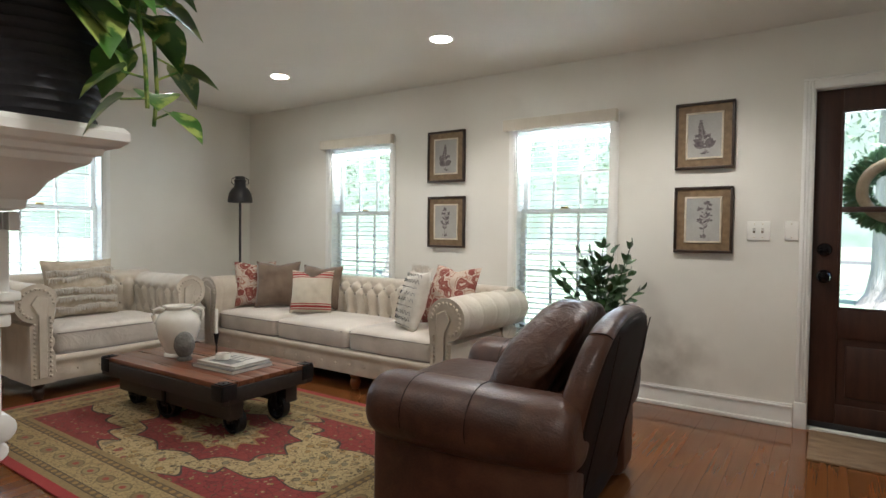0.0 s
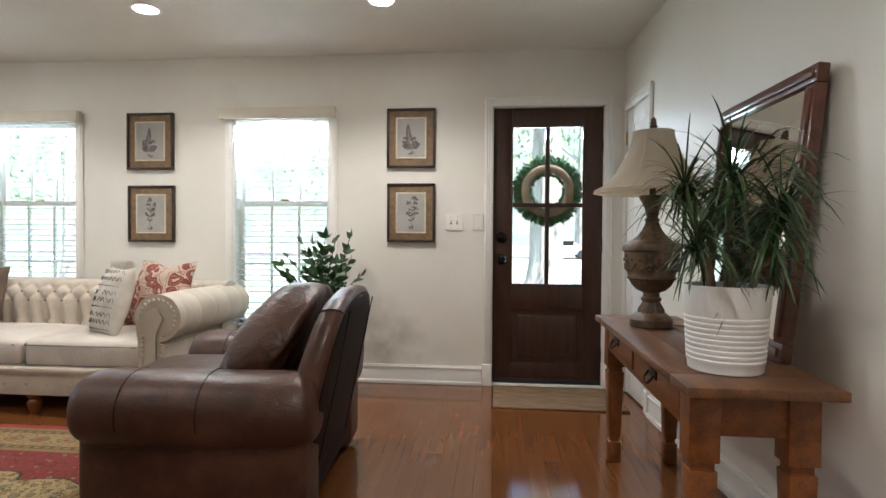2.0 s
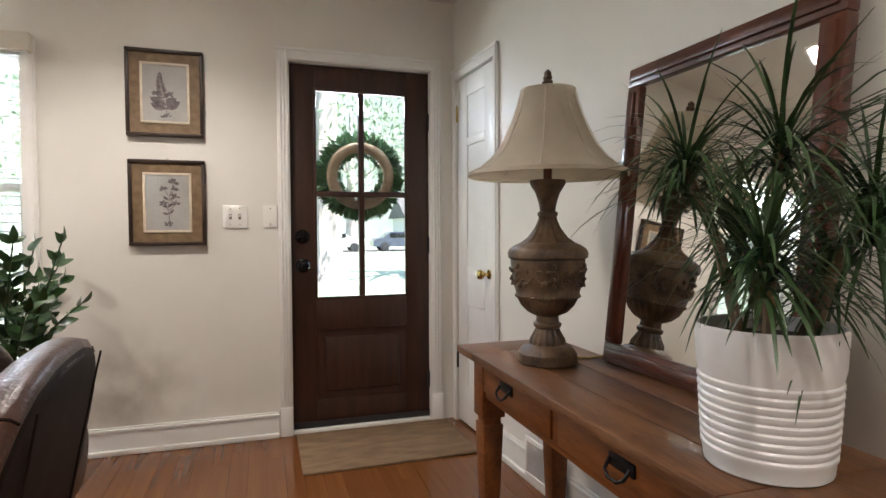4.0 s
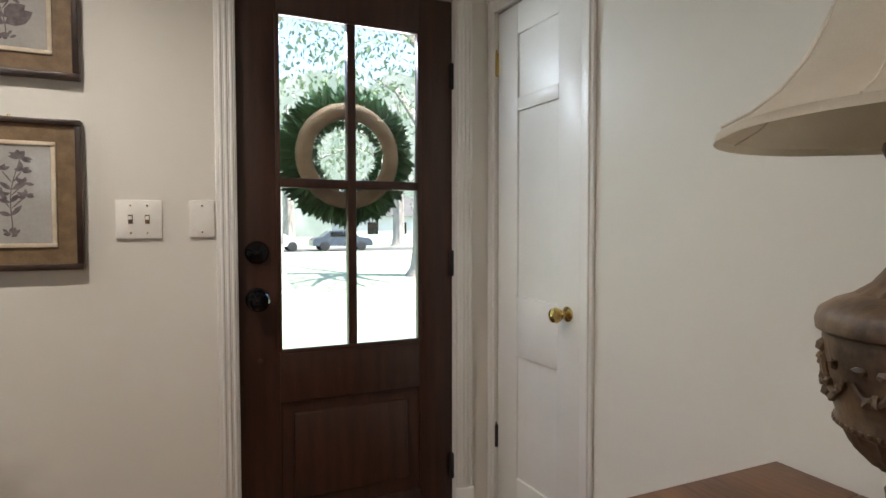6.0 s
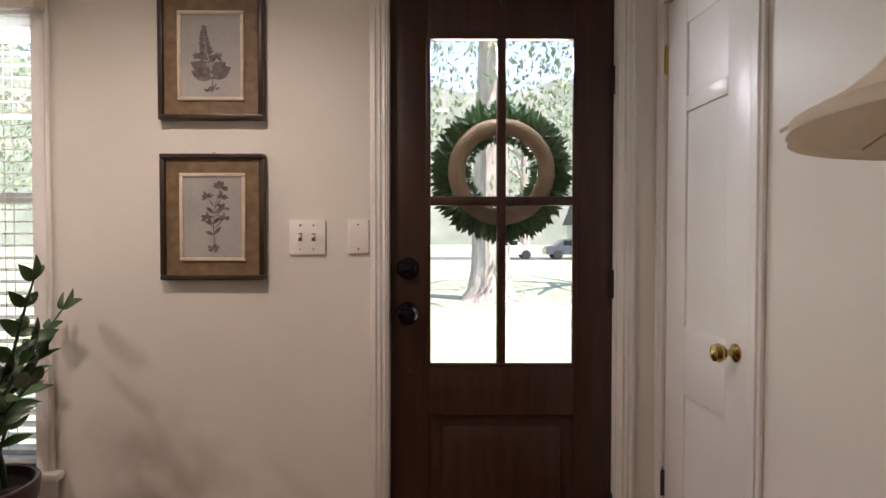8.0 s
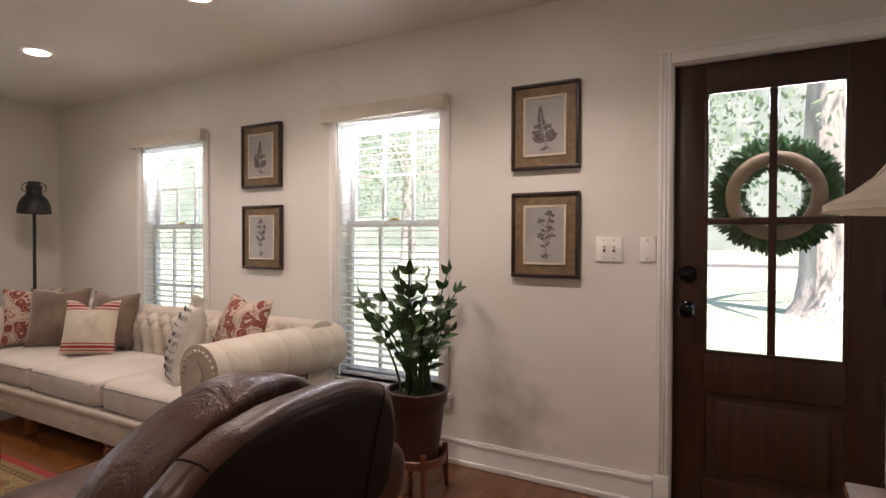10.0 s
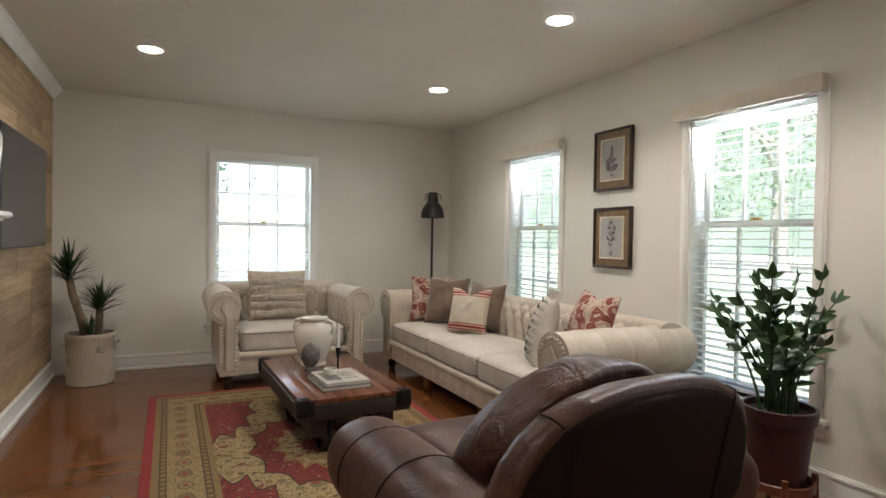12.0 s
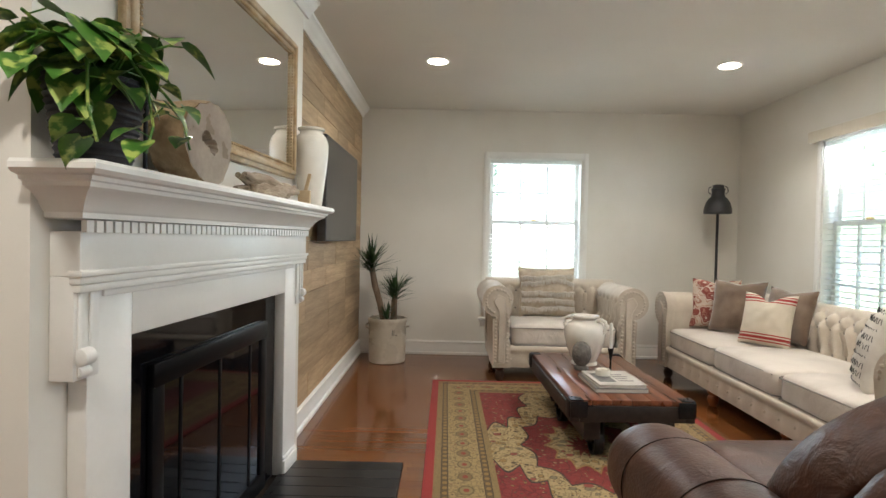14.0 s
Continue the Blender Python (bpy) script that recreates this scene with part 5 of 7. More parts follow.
# ---- rug ----
def rug():
    x0, x1, y0, y1 = 1.08, 3.95, -3.0, -1.23
    m, n, l, p = mat_base("persian_rug")
    p.inputs["Roughness"].default_value = 1.0
    p.inputs["Sheen Weight"].default_value = 0.04
    tc, sep = n.new("ShaderNodeTexCoord"), n.new("ShaderNodeSeparateXYZ")
    l.new(tc.outputs["Object"], sep.inputs[0])
    def op(kind, a, b=None):
        q = n.new("ShaderNodeMath")
        q.operation = kind
        for i, v in enumerate((a, b)):
            if v is None:
                continue
            if isinstance(v, (int, float)):
                q.inputs[i].default_value = v
            else:
                l.new(v, q.inputs[i])
        return q.outputs[0]
    hw, hh = (x1 - x0) / 2, (y1 - y0) / 2
    ax, ay = op("ABSOLUTE", sep.outputs[0]), op("ABSOLUTE", sep.outputs[1])
    edge = op("MINIMUM", op("SUBTRACT", hw, ax), op("SUBTRACT", hh, ay))
    def ramp(sock, stops, const=True):
        r = n.new("ShaderNodeValToRGB")
        l.new(sock, r.inputs[0])
        e = r.color_ramp
        e.interpolation = "CONSTANT" if const else "LINEAR"
        e.elements[0].position, e.elements[0].color = stops[0][0], (*stops[0][1], 1)
        e.elements[1].position, e.elements[1].color = stops[1][0], (*stops[1][1], 1)
        for pos, c in stops[2:]:
            q = e.elements.new(pos)
            q.color = (*c, 1)
        return r.outputs[0]
    def mixc(f, a, b):
        q = n.new("ShaderNodeMixRGB")
        for i, v in enumerate((f, a, b)):
            if isinstance(v, tuple):
                q.inputs[i].default_value = (*v, 1)
            elif isinstance(v, (int, float)):
                q.inputs[i].default_value = v
            else:
                l.new(v, q.inputs[i])
        return q.outputs[0]
    red, dred, gold, beige, olive, dark = (0.20, 0.020, 0.019), (0.13, 0.012, 0.012), (0.26, 0.160, 0.050), (0.37, 0.275, 0.135), (0.085, 0.062, 0.028), (0.035, 0.024, 0.018)
    # gently warped coordinates keep the drawing hand-made
    nz = n.new("ShaderNodeTexNoise")
    nz.inputs["Scale"].default_value, nz.inputs["Detail"].default_value = 7, 2
    l.new(tc.outputs["Object"], nz.inputs["Vector"])
    warp = n.new("ShaderNodeMixRGB")
    warp.inputs[0].default_value = 0.04
    l.new(tc.outputs["Object"], warp.inputs[1])
    l.new(nz.outputs["Color"], warp.inputs[2])
    def cells(scale, loose, feature="F1"):
        v = n.new("ShaderNodeTexVoronoi")
        v.feature = feature
        v.inputs["Scale"].default_value, v.inputs["Randomness"].default_value = scale, loose
        l.new(warp.outputs[0], v.inputs["Vector"])
        return v
    def blooms(scale, loose, ground, petals, eye, size):
        """Scattered blossoms: a dark outline, petals of mixed colours and an eye, on a plain ground."""
        v = cells(scale, loose)
        d = v.outputs["Distance"]
        tone = n.new("ShaderNodeSeparateColor")
        l.new(v.outputs["Color"], tone.inputs[0])
        petal = ramp(tone.outputs[0], petals)
        big = op("MULTIPLY", op("ADD", op("MULTIPLY", tone.outputs[1], 0.6), 0.6), size)
        c = mixc(op("LESS_THAN", d, big), ground, olive)
        c = mixc(op("LESS_THAN", d, op("MULTIPLY", big, 0.80)), c, petal)
        return mixc(op("LESS_THAN", d, op("MULTIPLY", big, 0.32)), c, eye)
    def vines(sock, scale, width, colour):
        """Thin tendrils along the edges of a lattice."""
        v = cells(scale, 0.9, "DISTANCE_TO_EDGE")
        return mixc(op("LESS_THAN", v.outputs["Distance"], width), sock, colour)
    field = vines(beige, 30, 0.055, (0.25, 0.19, 0.09))
    field = blooms(44, 0.9, field, [(0, olive), (0.35, gold), (0.7, (0.20, 0.15, 0.07))], beige, 0.34)
    lowf = blooms(17, 0.8, field, [(0, gold), (0.35, (0.17, 0.14, 0.08)), (0.6, (0.30, 0.20, 0.07)), (0.82, (0.24, 0.05, 0.035))], olive, 0.40)
    near = cells(17, 0.8)
    field = mixc(op("LESS_THAN", near.outputs["Distance"], 0.40), field, lowf)
    redfield = vines(red, 24, 0.060, dred)
    redfield = blooms(30, 0.85, redfield, [(0, gold), (0.35, dred), (0.6, (0.33, 0.19, 0.10))], olive, 0.30)
    # medallion and corner pieces with lobed outlines
    def oval(sx, sy, px, py):
        return op("SQRT", op("ADD", op("POWER", op("DIVIDE", px, sx), 2.0), op("POWER", op("DIVIDE", py, sy), 2.0)))
    r = oval(0.58, 0.34, sep.outputs[0], sep.outputs[1])
    ang = op("ARCTAN2", op("DIVIDE", sep.outputs[1], 0.34), op("DIVIDE", sep.outputs[0], 0.58))
    lobe = op("MULTIPLY", op("ABSOLUTE", op("SINE", op("MULTIPLY", ang, 6.0))), 0.15)
    med = op("ADD", r, lobe)
    cx, cy = op("SUBTRACT", hw - 0.36, ax), op("SUBTRACT", hh - 0.36, ay)
    rc = oval(0.82, 0.33, cx, cy)
    angc = op("ARCTAN2", op("DIVIDE", cy, 0.33), op("DIVIDE", cx, 0.82))
    corner = op("ADD", rc, op("MULTIPLY", op("ABSOLUTE", op("SINE", op("MULTIPLY", angc, 8.0))), 0.17))
    col = mixc(op("LESS_THAN", med, 1.05), field, dark)
    col = mixc(op("LESS_THAN", med, 1.02), col, redfield)
    col = mixc(op("LESS_THAN", med, 0.66), col, gold)
    col = mixc(op("LESS_THAN", med, 0.62), col, field)
    col = mixc(op("LESS_THAN", med, 0.30), col, redfield)
    col = mixc(op("LESS_THAN", corner, 1.05), col, dark)
    col = mixc(op("LESS_THAN", corner, 1.02), col, redfield)
    # borders: the running coordinate follows the nearer side
    long_side = op("LESS_THAN", op("SUBTRACT", hh, ay), op("SUBTRACT", hw, ax))
    pick = n.new("ShaderNodeMix")
    l.new(long_side, pick.inputs[0])
    l.new(sep.outputs[1], pick.inputs[2])
    l.new(sep.outputs[0], pick.inputs[3])
    run = pick.outputs[0]
    def motif(pitch, mid, w, h, shift=0.0):
        """Distance from the middle of rosettes set along a border."""
        u = op("SUBTRACT", op("FRACT", op("ADD", op("DIVIDE", run, pitch), shift)), 0.5)
        return oval(w / pitch, h, u, op("SUBTRACT", edge, mid))
    main = vines((0.33, 0.235, 0.105), 34, 0.050, (0.20, 0.15, 0.065))
    main = blooms(52, 0.9, main, [(0, olive), (0.5, gold), (0.8, (0.30, 0.10, 0.05))], beige, 0.24)
    for shift, petal in ((0.0, (0.20, 0.125, 0.055)), (0.5, (0.25, 0.185, 0.085))):
        d = motif(0.30, 0.205, 0.050, 0.038, shift)
        main = mixc(op("LESS_THAN", d, 1.0), main, (0.14, 0.10, 0.045))
        main = mixc(op("LESS_THAN", d, 0.80), main, petal)
        main = mixc(op("LESS_THAN", d, 0.36), main, (0.25, 0.05, 0.03))
    guard = (0.115, 0.075, 0.034)
    for mid in (0.105, 0.310):
        guard = mixc(op("LESS_THAN", motif(0.055, mid, 0.016, 0.012), 1.0), guard, gold)
    plain = vines((0.24, 0.165, 0.065), 40, 0.06, (0.19, 0.13, 0.055))
    for limit, c in ((0.36, plain), (0.328, dark), (0.325, guard), (0.293, dark), (0.290, main), (0.122, dark), (0.119, guard), (0.089, dark), (0.086, plain), (0.050, (0.29, 0.022, 0.022))):
        col = mixc(op("LESS_THAN", edge, limit), col, c)
    wear = n.new("ShaderNodeTexNoise")
    wear.inputs["Scale"].default_value, wear.inputs["Detail"].default_value = 3, 6
    l.new(tc.outputs["Object"], wear.inputs["Vector"])
    col = mixc(op("MULTIPLY", wear.outputs[0], 0.08), col, (0.28, 0.20, 0.12))
    fine = n.new("ShaderNodeTexNoise")
    fine.inputs["Scale"].default_value = 260
    l.new(tc.outputs["Object"], fine.inputs["Vector"])
    l.new(col, p.inputs["Base Color"])
    bp = n.new("ShaderNodeBump")
    bp.inputs["Strength"].default_value, bp.inputs["Distance"].default_value = 0.5, 0.004
    l.new(fine.outputs[0], bp.inputs["Height"])
    l.new(bp.outputs[0], p.inputs["Normal"])
    bm = bmesh.new()
    bm_box(bm, -hw, -hh, 0, hw, hh, 0.010, 0.003)
    tagged(obj("rug", bm, m, None, pose((x0 + x1) / 2, (y0 + y1) / 2, 0.001)), "red and gold patterned persian area rug on the floor", "rug")
rug()


# ---- coffee table ----
def coffee_table(m, L=1.24, Wd=0.66, top=0.335):
    t = thing("coffee_table", m, "dark wooden factory cart coffee table on iron wheels", "coffee table")
    nb = 6
    for k in range(nb):
        y = -Wd / 2 + 0.012 + (Wd - 0.024) * k / nb
        bm = bmesh.new()
        bm_box(bm, -L / 2 + 0.012, y + 0.001, top - 0.03, L / 2 - 0.012, y + (Wd - 0.024) / nb - 0.001, top - 0.001 * (k % 2), 0.003)
        obj("board", bm, CARTWOOD, t)
    bm = bmesh.new()
    for a, b, c, d in ((-L / 2, -Wd / 2, L / 2, -Wd / 2 + 0.05), (-L / 2, Wd / 2 - 0.05, L / 2, Wd / 2), (-L / 2, -Wd / 2 + 0.05, -L / 2 + 0.05, Wd / 2 - 0.05), (L / 2 - 0.05, -Wd / 2 + 0.05, L / 2, Wd / 2 - 0.05)):
        bm_box(bm, a, b, top - 0.115, c, d, top - 0.030, 0.004)
    for yy in (-0.2, 0.2):
        bm_box(bm, -L / 2 + 0.05, yy - 0.045, top - 0.225, L / 2 - 0.05, yy + 0.045, top - 0.10, 0.005)
    obj("frame", bm, CARTDARK, t)
    for sx in (-1, 1):
        for sy in (-1, 1):
            bm = bmesh.new()
            x, y = sx * L / 2, sy * Wd / 2
            bm_box(bm, min(x, x - sx * 0.09), min(y - sy * 0.0, y + sy * 0.006), top - 0.09, max(x, x - sx * 0.09), max(y, y + sy * 0.006), top - 0.005, 0.002)
            bm_box(bm, min(x, x + sx * 0.006), min(y, y - sy * 0.09), top - 0.09, max(x, x + sx * 0.006), max(y, y - sy * 0.09), top - 0.005, 0.002)
            bm_box(bm, min(x, x - sx * 0.07), min(y, y - sy * 0.07), top - 0.002, max(x, x - sx * 0.07), max(y, y - sy * 0.07), top + 0.003, 0.001)
            for a, b in ((0.03, 0.03), (0.055, 0.02), (0.02, 0.055)):
                bmesh.ops.create_icosphere(bm, subdivisions=1, radius=0.006, matrix=pose(x - sx * a, y - sy * b, top + 0.003))
            obj("corner_iron", bm, BLACKIRON, t)
    def wheel(x, y, r, wd):
        w = obj("wheel", wheel_mesh(r, wd), BLACKIRON, t, pose(x, y, r + 0.011))
        bm = bmesh.new()
        bm_box(bm, x - 0.02, y - wd * 0.9, r, x + 0.02, y - wd * 0.6, top - 0.1, 0.004)
        bm_box(bm, x - 0.02, y + wd * 0.6, r, x + 0.02, y + wd * 0.9, top - 0.1, 0.004)
        bm_lathe(bm, [(0.012, -wd), (0.012, wd)], 10, pose(x, y, r + 0.01, 90))
        obj("bracket", bm, BLACKIRON, t)
    def wheel_mesh(r, wd):
        bm = bmesh.new()
        seg = 28
        prof = [(r * 0.80, -wd / 2), (r, -wd / 2), (r, wd / 2), (r * 0.80, wd / 2)]
        rings = [[bm.verts.new((q * math.cos(2 * math.pi * i / seg), h, q * math.sin(2 * math.pi * i / seg))) for q, h in prof] for i in range(seg)]
        for i in range(seg):
            a, b = rings[i], rings[(i + 1) % seg]
            for k in range(4):
                bm.faces.new((a[k], b[k], b[(k + 1) % 4], a[(k + 1) % 4]))
        bm_lathe(bm, [(r * 0.25, -wd * 0.55), (r * 0.25, wd * 0.55)], 14, pose(0, 0, 0, 90))
        for k in range(6):
            bm_box(bm, -0.008, -wd * 0.25, r * 0.2, 0.008, wd * 0.25, r * 0.85, m=pose(0, 0, 0, 0, 60 * k))
        bmesh.ops.recalc_face_normals(bm, faces=bm.faces[:])
        return bm
    wheel(-0.06, -0.21, 0.10, 0.05)
    wheel(-0.06, 0.21, 0.10, 0.05)
    wheel(0.50, -0.16, 0.075, 0.05)
    wheel(0.50, 0.16, 0.075, 0.05)
    wheel(-0.50, -0.16, 0.075, 0.05)
    wheel(-0.50, 0.16, 0.075, 0.05)
coffee_table(pose(2.12, -1.93, 0, 0, 0, 1.5))
TT = 0.3345


def lathe_thing(name, prof, mat, m, label, category, segs=32, **kw):
    bm = bmesh.new()
    bm_lathe(bm, prof, segs, None, **kw)
    return tagged(obj(name, bm, mat, None, m, angle=50), label, category)


def jug():
    t = thing("vase", pose(1.86, -1.96, TT), "white glazed two-handled ceramic urn on the table", "vase")
    bm = bmesh.new()
    bm_lathe(bm, [(0.075, 0), (0.088, 0.004), (0.088, 0.02), (0.080, 0.026), (0.090, 0.05), (0.118, 0.12), (0.135, 0.19), (0.136, 0.235), (0.118, 0.275), (0.085, 0.295), (0.076, 0.305), (0.080, 0.315), (0.095, 0.322), (0.095, 0.332), (0.082, 0.333), (0.066, 0.31), (0.06, 0.27)], 40)
    obj("body", bm, WHITECER, t, angle=60)
    for s in (-1, 1):
        bm = bmesh.new()
        a = radians(50)
        dx, dy = math.cos(a) * s, math.sin(a) * s
        bm_tube(bm, [(dx * q, dy * q, z) for q, z in ((0.082, 0.30), (0.115, 0.312), (0.145, 0.300), (0.152, 0.27), (0.142, 0.235), (0.13, 0.215))], [0.012, 0.014, 0.014, 0.013, 0.013, 0.014], 10)
        obj("handle", bm, WHITECER, t)
jug()
lathe_thing("stone_egg", [(0.035, 0), (0.045, 0.004), (0.045, 0.02), (0.030, 0.028), (0.045, 0.045), (0.060, 0.08), (0.062, 0.11), (0.052, 0.15), (0.03, 0.175), (0.008, 0.184)], STONEEGG, pose(2.03, -2.02, TT), "grey carved stone artichoke ornament on the table", "ornament", flute=9, depth=0.03)


def candle_holder(m, h, ch, label, flare=True):
    t = thing("candlestick", m, label, "candlestick")
    bm = bmesh.new()
    bm_lathe(bm, [(0.042, 0), (0.042, 0.004), (0.03, 0.008), (0.006, 0.014), (0.0055, h * 0.55), (0.008, h * 0.62), (0.016, h - 0.01), (0.019, h), (0.016, h + 0.002)], 20)
    obj("stem", bm, BLACKIRON, t)
    bm = bmesh.new()
    bm_lathe(bm, [(0.0115, h - 0.004), (0.0112, h + ch - 0.01), (0.008, h + ch), (0.002, h + ch + 0.002)], 16)
    tagged(obj("candle", bm, WAX, t), "white taper candle")
    return t
candle_holder(pose(2.13, -1.86, TT), 0.16, 0.16, "black iron candlestick with a white taper candle")


def book(m, w, d, h, cover, label, top_art=False):
    t = thing("book", m, label, "book", "books on the table")
    bm = bmesh.new()
    bm_box(bm, -w / 2, -d / 2, 0, w / 2, d / 2, 0.003, 0.001)
    bm_box(bm, -w / 2, -d / 2, h - 0.003, w / 2, d / 2, h, 0.001)
    bm_box(bm, -w / 2, d / 2 - 0.004, 0, w / 2, d / 2, h, 0.001)
    obj("cover", bm, cover, t)
    box_obj("pages", (-w / 2 + 0.005, -d / 2 + 0.005, 0.003), (w / 2 - 0.005, d / 2 - 0.004, h - 0.003), PAPER, t)
    if top_art:
        bm = bmesh.new()
        bm_box(bm, -w * 0.40, -d * 0.30, h, -w * 0.05, d * 0.30, h + 0.0006)
        for k in range(4):
            bm_box(bm, w * 0.02, -d * 0.25 + k * d * 0.14, h, w * (0.34 - 0.06 * (k % 2)), -d * 0.25 + k * d * 0.14 + d * 0.05, h + 0.0006)
        tagged(obj("print", bm, SLATEINK, t, smooth=False), "grey cover photograph and unreadable title")
    return t


PAPER = surface("paper", (0.62, 0.58, 0.50), (0.72, 0.69, 0.62), 30, 0.9, 0.2, 200, stretch=(1, 1, 20), bdist=0.001)
SLATEINK = surface("grey_ink", (0.10, 0.10, 0.10), (0.24, 0.23, 0.22), 20, 0.7, 0.0)
COVERL = surface("pale_cover", (0.42, 0.39, 0.34), (0.56, 0.53, 0.48), 6, 0.5, 0.0)
COVERD = surface("grey_cover", (0.12, 0.11, 0.10), (0.2, 0.19, 0.18), 6, 0.5, 0.0)
book(pose(2.40, -1.93, TT, 0, 0, 92), 0.30, 0.38, 0.024, COVERD, "grey hardback book lying on the coffee table")
book(pose(2.405, -1.925, TT + 0.0245, 0, 0, 94), 0.27, 0.34, 0.018, COVERL, "pale hardback book with a photograph on its cover", True)
lathe_thing("bowl", [(0.03, 0), (0.043, 0.003), (0.045, 0.03), (0.043, 0.037), (0.038, 0.035), (0.037, 0.012), (0.002, 0.010)], WHITECER, pose(2.36, -1.97, TT + 0.0432), "small white ceramic bowl on the books", "bowl")


# ---- floor lamp ----
def floor_lamp(m):
    t = thing("floor_lamp", m, "black metal floor lamp with a dome shade", "floor lamp")
    bm = bmesh.new()
    bm_lathe(bm, [(0.14, 0), (0.14, 0.012), (0.13, 0.018), (0.02, 0.022), (0.0125, 0.04), (0.0125, 1.50)], 28)
    obj("stand", bm, BLACKPAINT, t)
    bm = bmesh.new()
    bm_lathe(bm, [(0.120, 1.455), (0.124, 1.458), (0.122, 1.50), (0.108, 1.555), (0.080, 1.60), (0.060, 1.618), (0.060, 1.63), (0.056, 1.635), (0.056, 1.675), (0.062, 1.68), (0.062, 1.69), (0.050, 1.695), (0.050, 1.725), (0.03, 1.73), (0.028, 1.70), (0.05, 1.60), (0.1, 1.54), (0.116, 1.456)], 36)
    obj("shade", bm, BLACKPAINT, t, angle=50)
    bm = bmesh.new()
    bm_tube(bm, [(0.062, 0, 1.64), (0.085, 0, 1.66), (0.08, 0, 1.70), (0.055, 0, 1.715)], 0.005, 6)
    obj("bracket", bm, BLACKPAINT, t)
    bm = bmesh.new()
    bm_tube(bm, [(-0.062, 0, 1.64), (-0.085, 0, 1.66), (-0.08, 0, 1.70), (-0.055, 0, 1.715)], 0.005, 6)
    obj("bracket", bm, BLACKPAINT, t)
floor_lamp(pose(0.30, -0.345, 0, 0, 0, 60))

# ---- console table by the right wall ----
CTOP = 0.70
def console():
    t = thing("console_table", pose(0, 0, 0), "honey brown pine console table with two drawers", "console table")
    x0, x1, y0, y1 = 5.862, 6.27, -2.645, -1.208
    # top: breadboard ends and long boards
    for i, (a, b, c, d) in enumerate([(x0, y0, x1, y0 + 0.16), (x0, y1 - 0.16, x1, y1)] + [(x0 + (x1 - x0) * k / 3, y0 + 0.161, x0 + (x1 - x0) * (k + 1) / 3 - 0.001, y1 - 0.161) for k in range(3)]):
        bm = bmesh.new()
        bm_box(bm, a, b, CTOP - 0.028, c, d, CTOP - 0.0008 * (i % 2), 0.004)
        obj("top_board", bm, CONSOLETOP, t)
    bm = bmesh.new()
    ax, bx, ay, by = x0 + 0.03, x1 - 0.03, y0 + 0.075, y1 - 0.10
    bm_box(bm, ax + 0.012, ay + 0.05, 0.545, ax + 0.03, by - 0.05, CTOP - 0.03, 0.002)
    bm_box(bm, bx - 0.03, ay + 0.05, 0.545, bx - 0.012, by - 0.05, CTOP - 0.03, 0.002)
    bm_box(bm, ax + 0.05, ay + 0.012, 0.545, bx - 0.05, ay + 0.03, CTOP - 0.03, 0.002)
    bm_box(bm, ax + 0.05, by - 0.03, 0.545, bx - 0.05, by - 0.012, CTOP - 0.03, 0.002)
    obj("apron", bm, CONSOLEW, t)
    for lx in (ax, bx - 0.085):
        for ly in (ay, by - 0.085):
            bm = bmesh.new()
            bm_box(bm, 0, 0, 0.47, 0.085, 0.085, CTOP - 0.028, 0.004)
            bm_box(bm, 0.010, 0.010, 0.44, 0.075, 0.075, 0.475, 0.006)
            v = bm_box(bm, 0.004, 0.004, 0.125, 0.081, 0.081, 0.445, 0.004)
            for q in bm.verts:
                if 0.12 < q.co.z < 0.2:
                    q.co.x, q.co.y = 0.0425 + (q.co.x - 0.0425) * 0.72, 0.0425 + (q.co.y - 0.0425) * 0.72
            bm_box(bm, 0.020, 0.020, 0.10, 0.065, 0.065, 0.13, 0.004)
            bm_box(bm, 0.010, 0.010, 0.0, 0.075, 0.075, 0.105, 0.010)
            obj("leg", bm, CONSOLEW, t, pose(lx, ly, 0))
    for k in range(2):
        dy0 = ay + 0.10 + k * 0.60
        dr = box_obj("drawer", (ax + 0.004, dy0, 0.568), (ax + 0.014, dy0 + 0.56, CTOP - 0.045), CONSOLEW, t, 0.003)
        for yy in (dy0 + 0.28,):
            bm = bmesh.new()
            bm_box(bm, ax - 0.002, yy - 0.045, 0.615, ax + 0.006, yy + 0.045, 0.645, 0.003)
            bm_tube(bm, [(ax - 0.004, yy - 0.036, 0.632), (ax - 0.018, yy - 0.034, 0.612), (ax - 0.022, yy - 0.015, 0.600), (ax - 0.022, yy + 0.015, 0.600), (ax - 0.018, yy + 0.034, 0.612), (ax - 0.004, yy + 0.036, 0.632)], 0.0045, 7)
            tagged(obj("handle", bm, BLACKIRON, t), "black iron bail pull")
console()


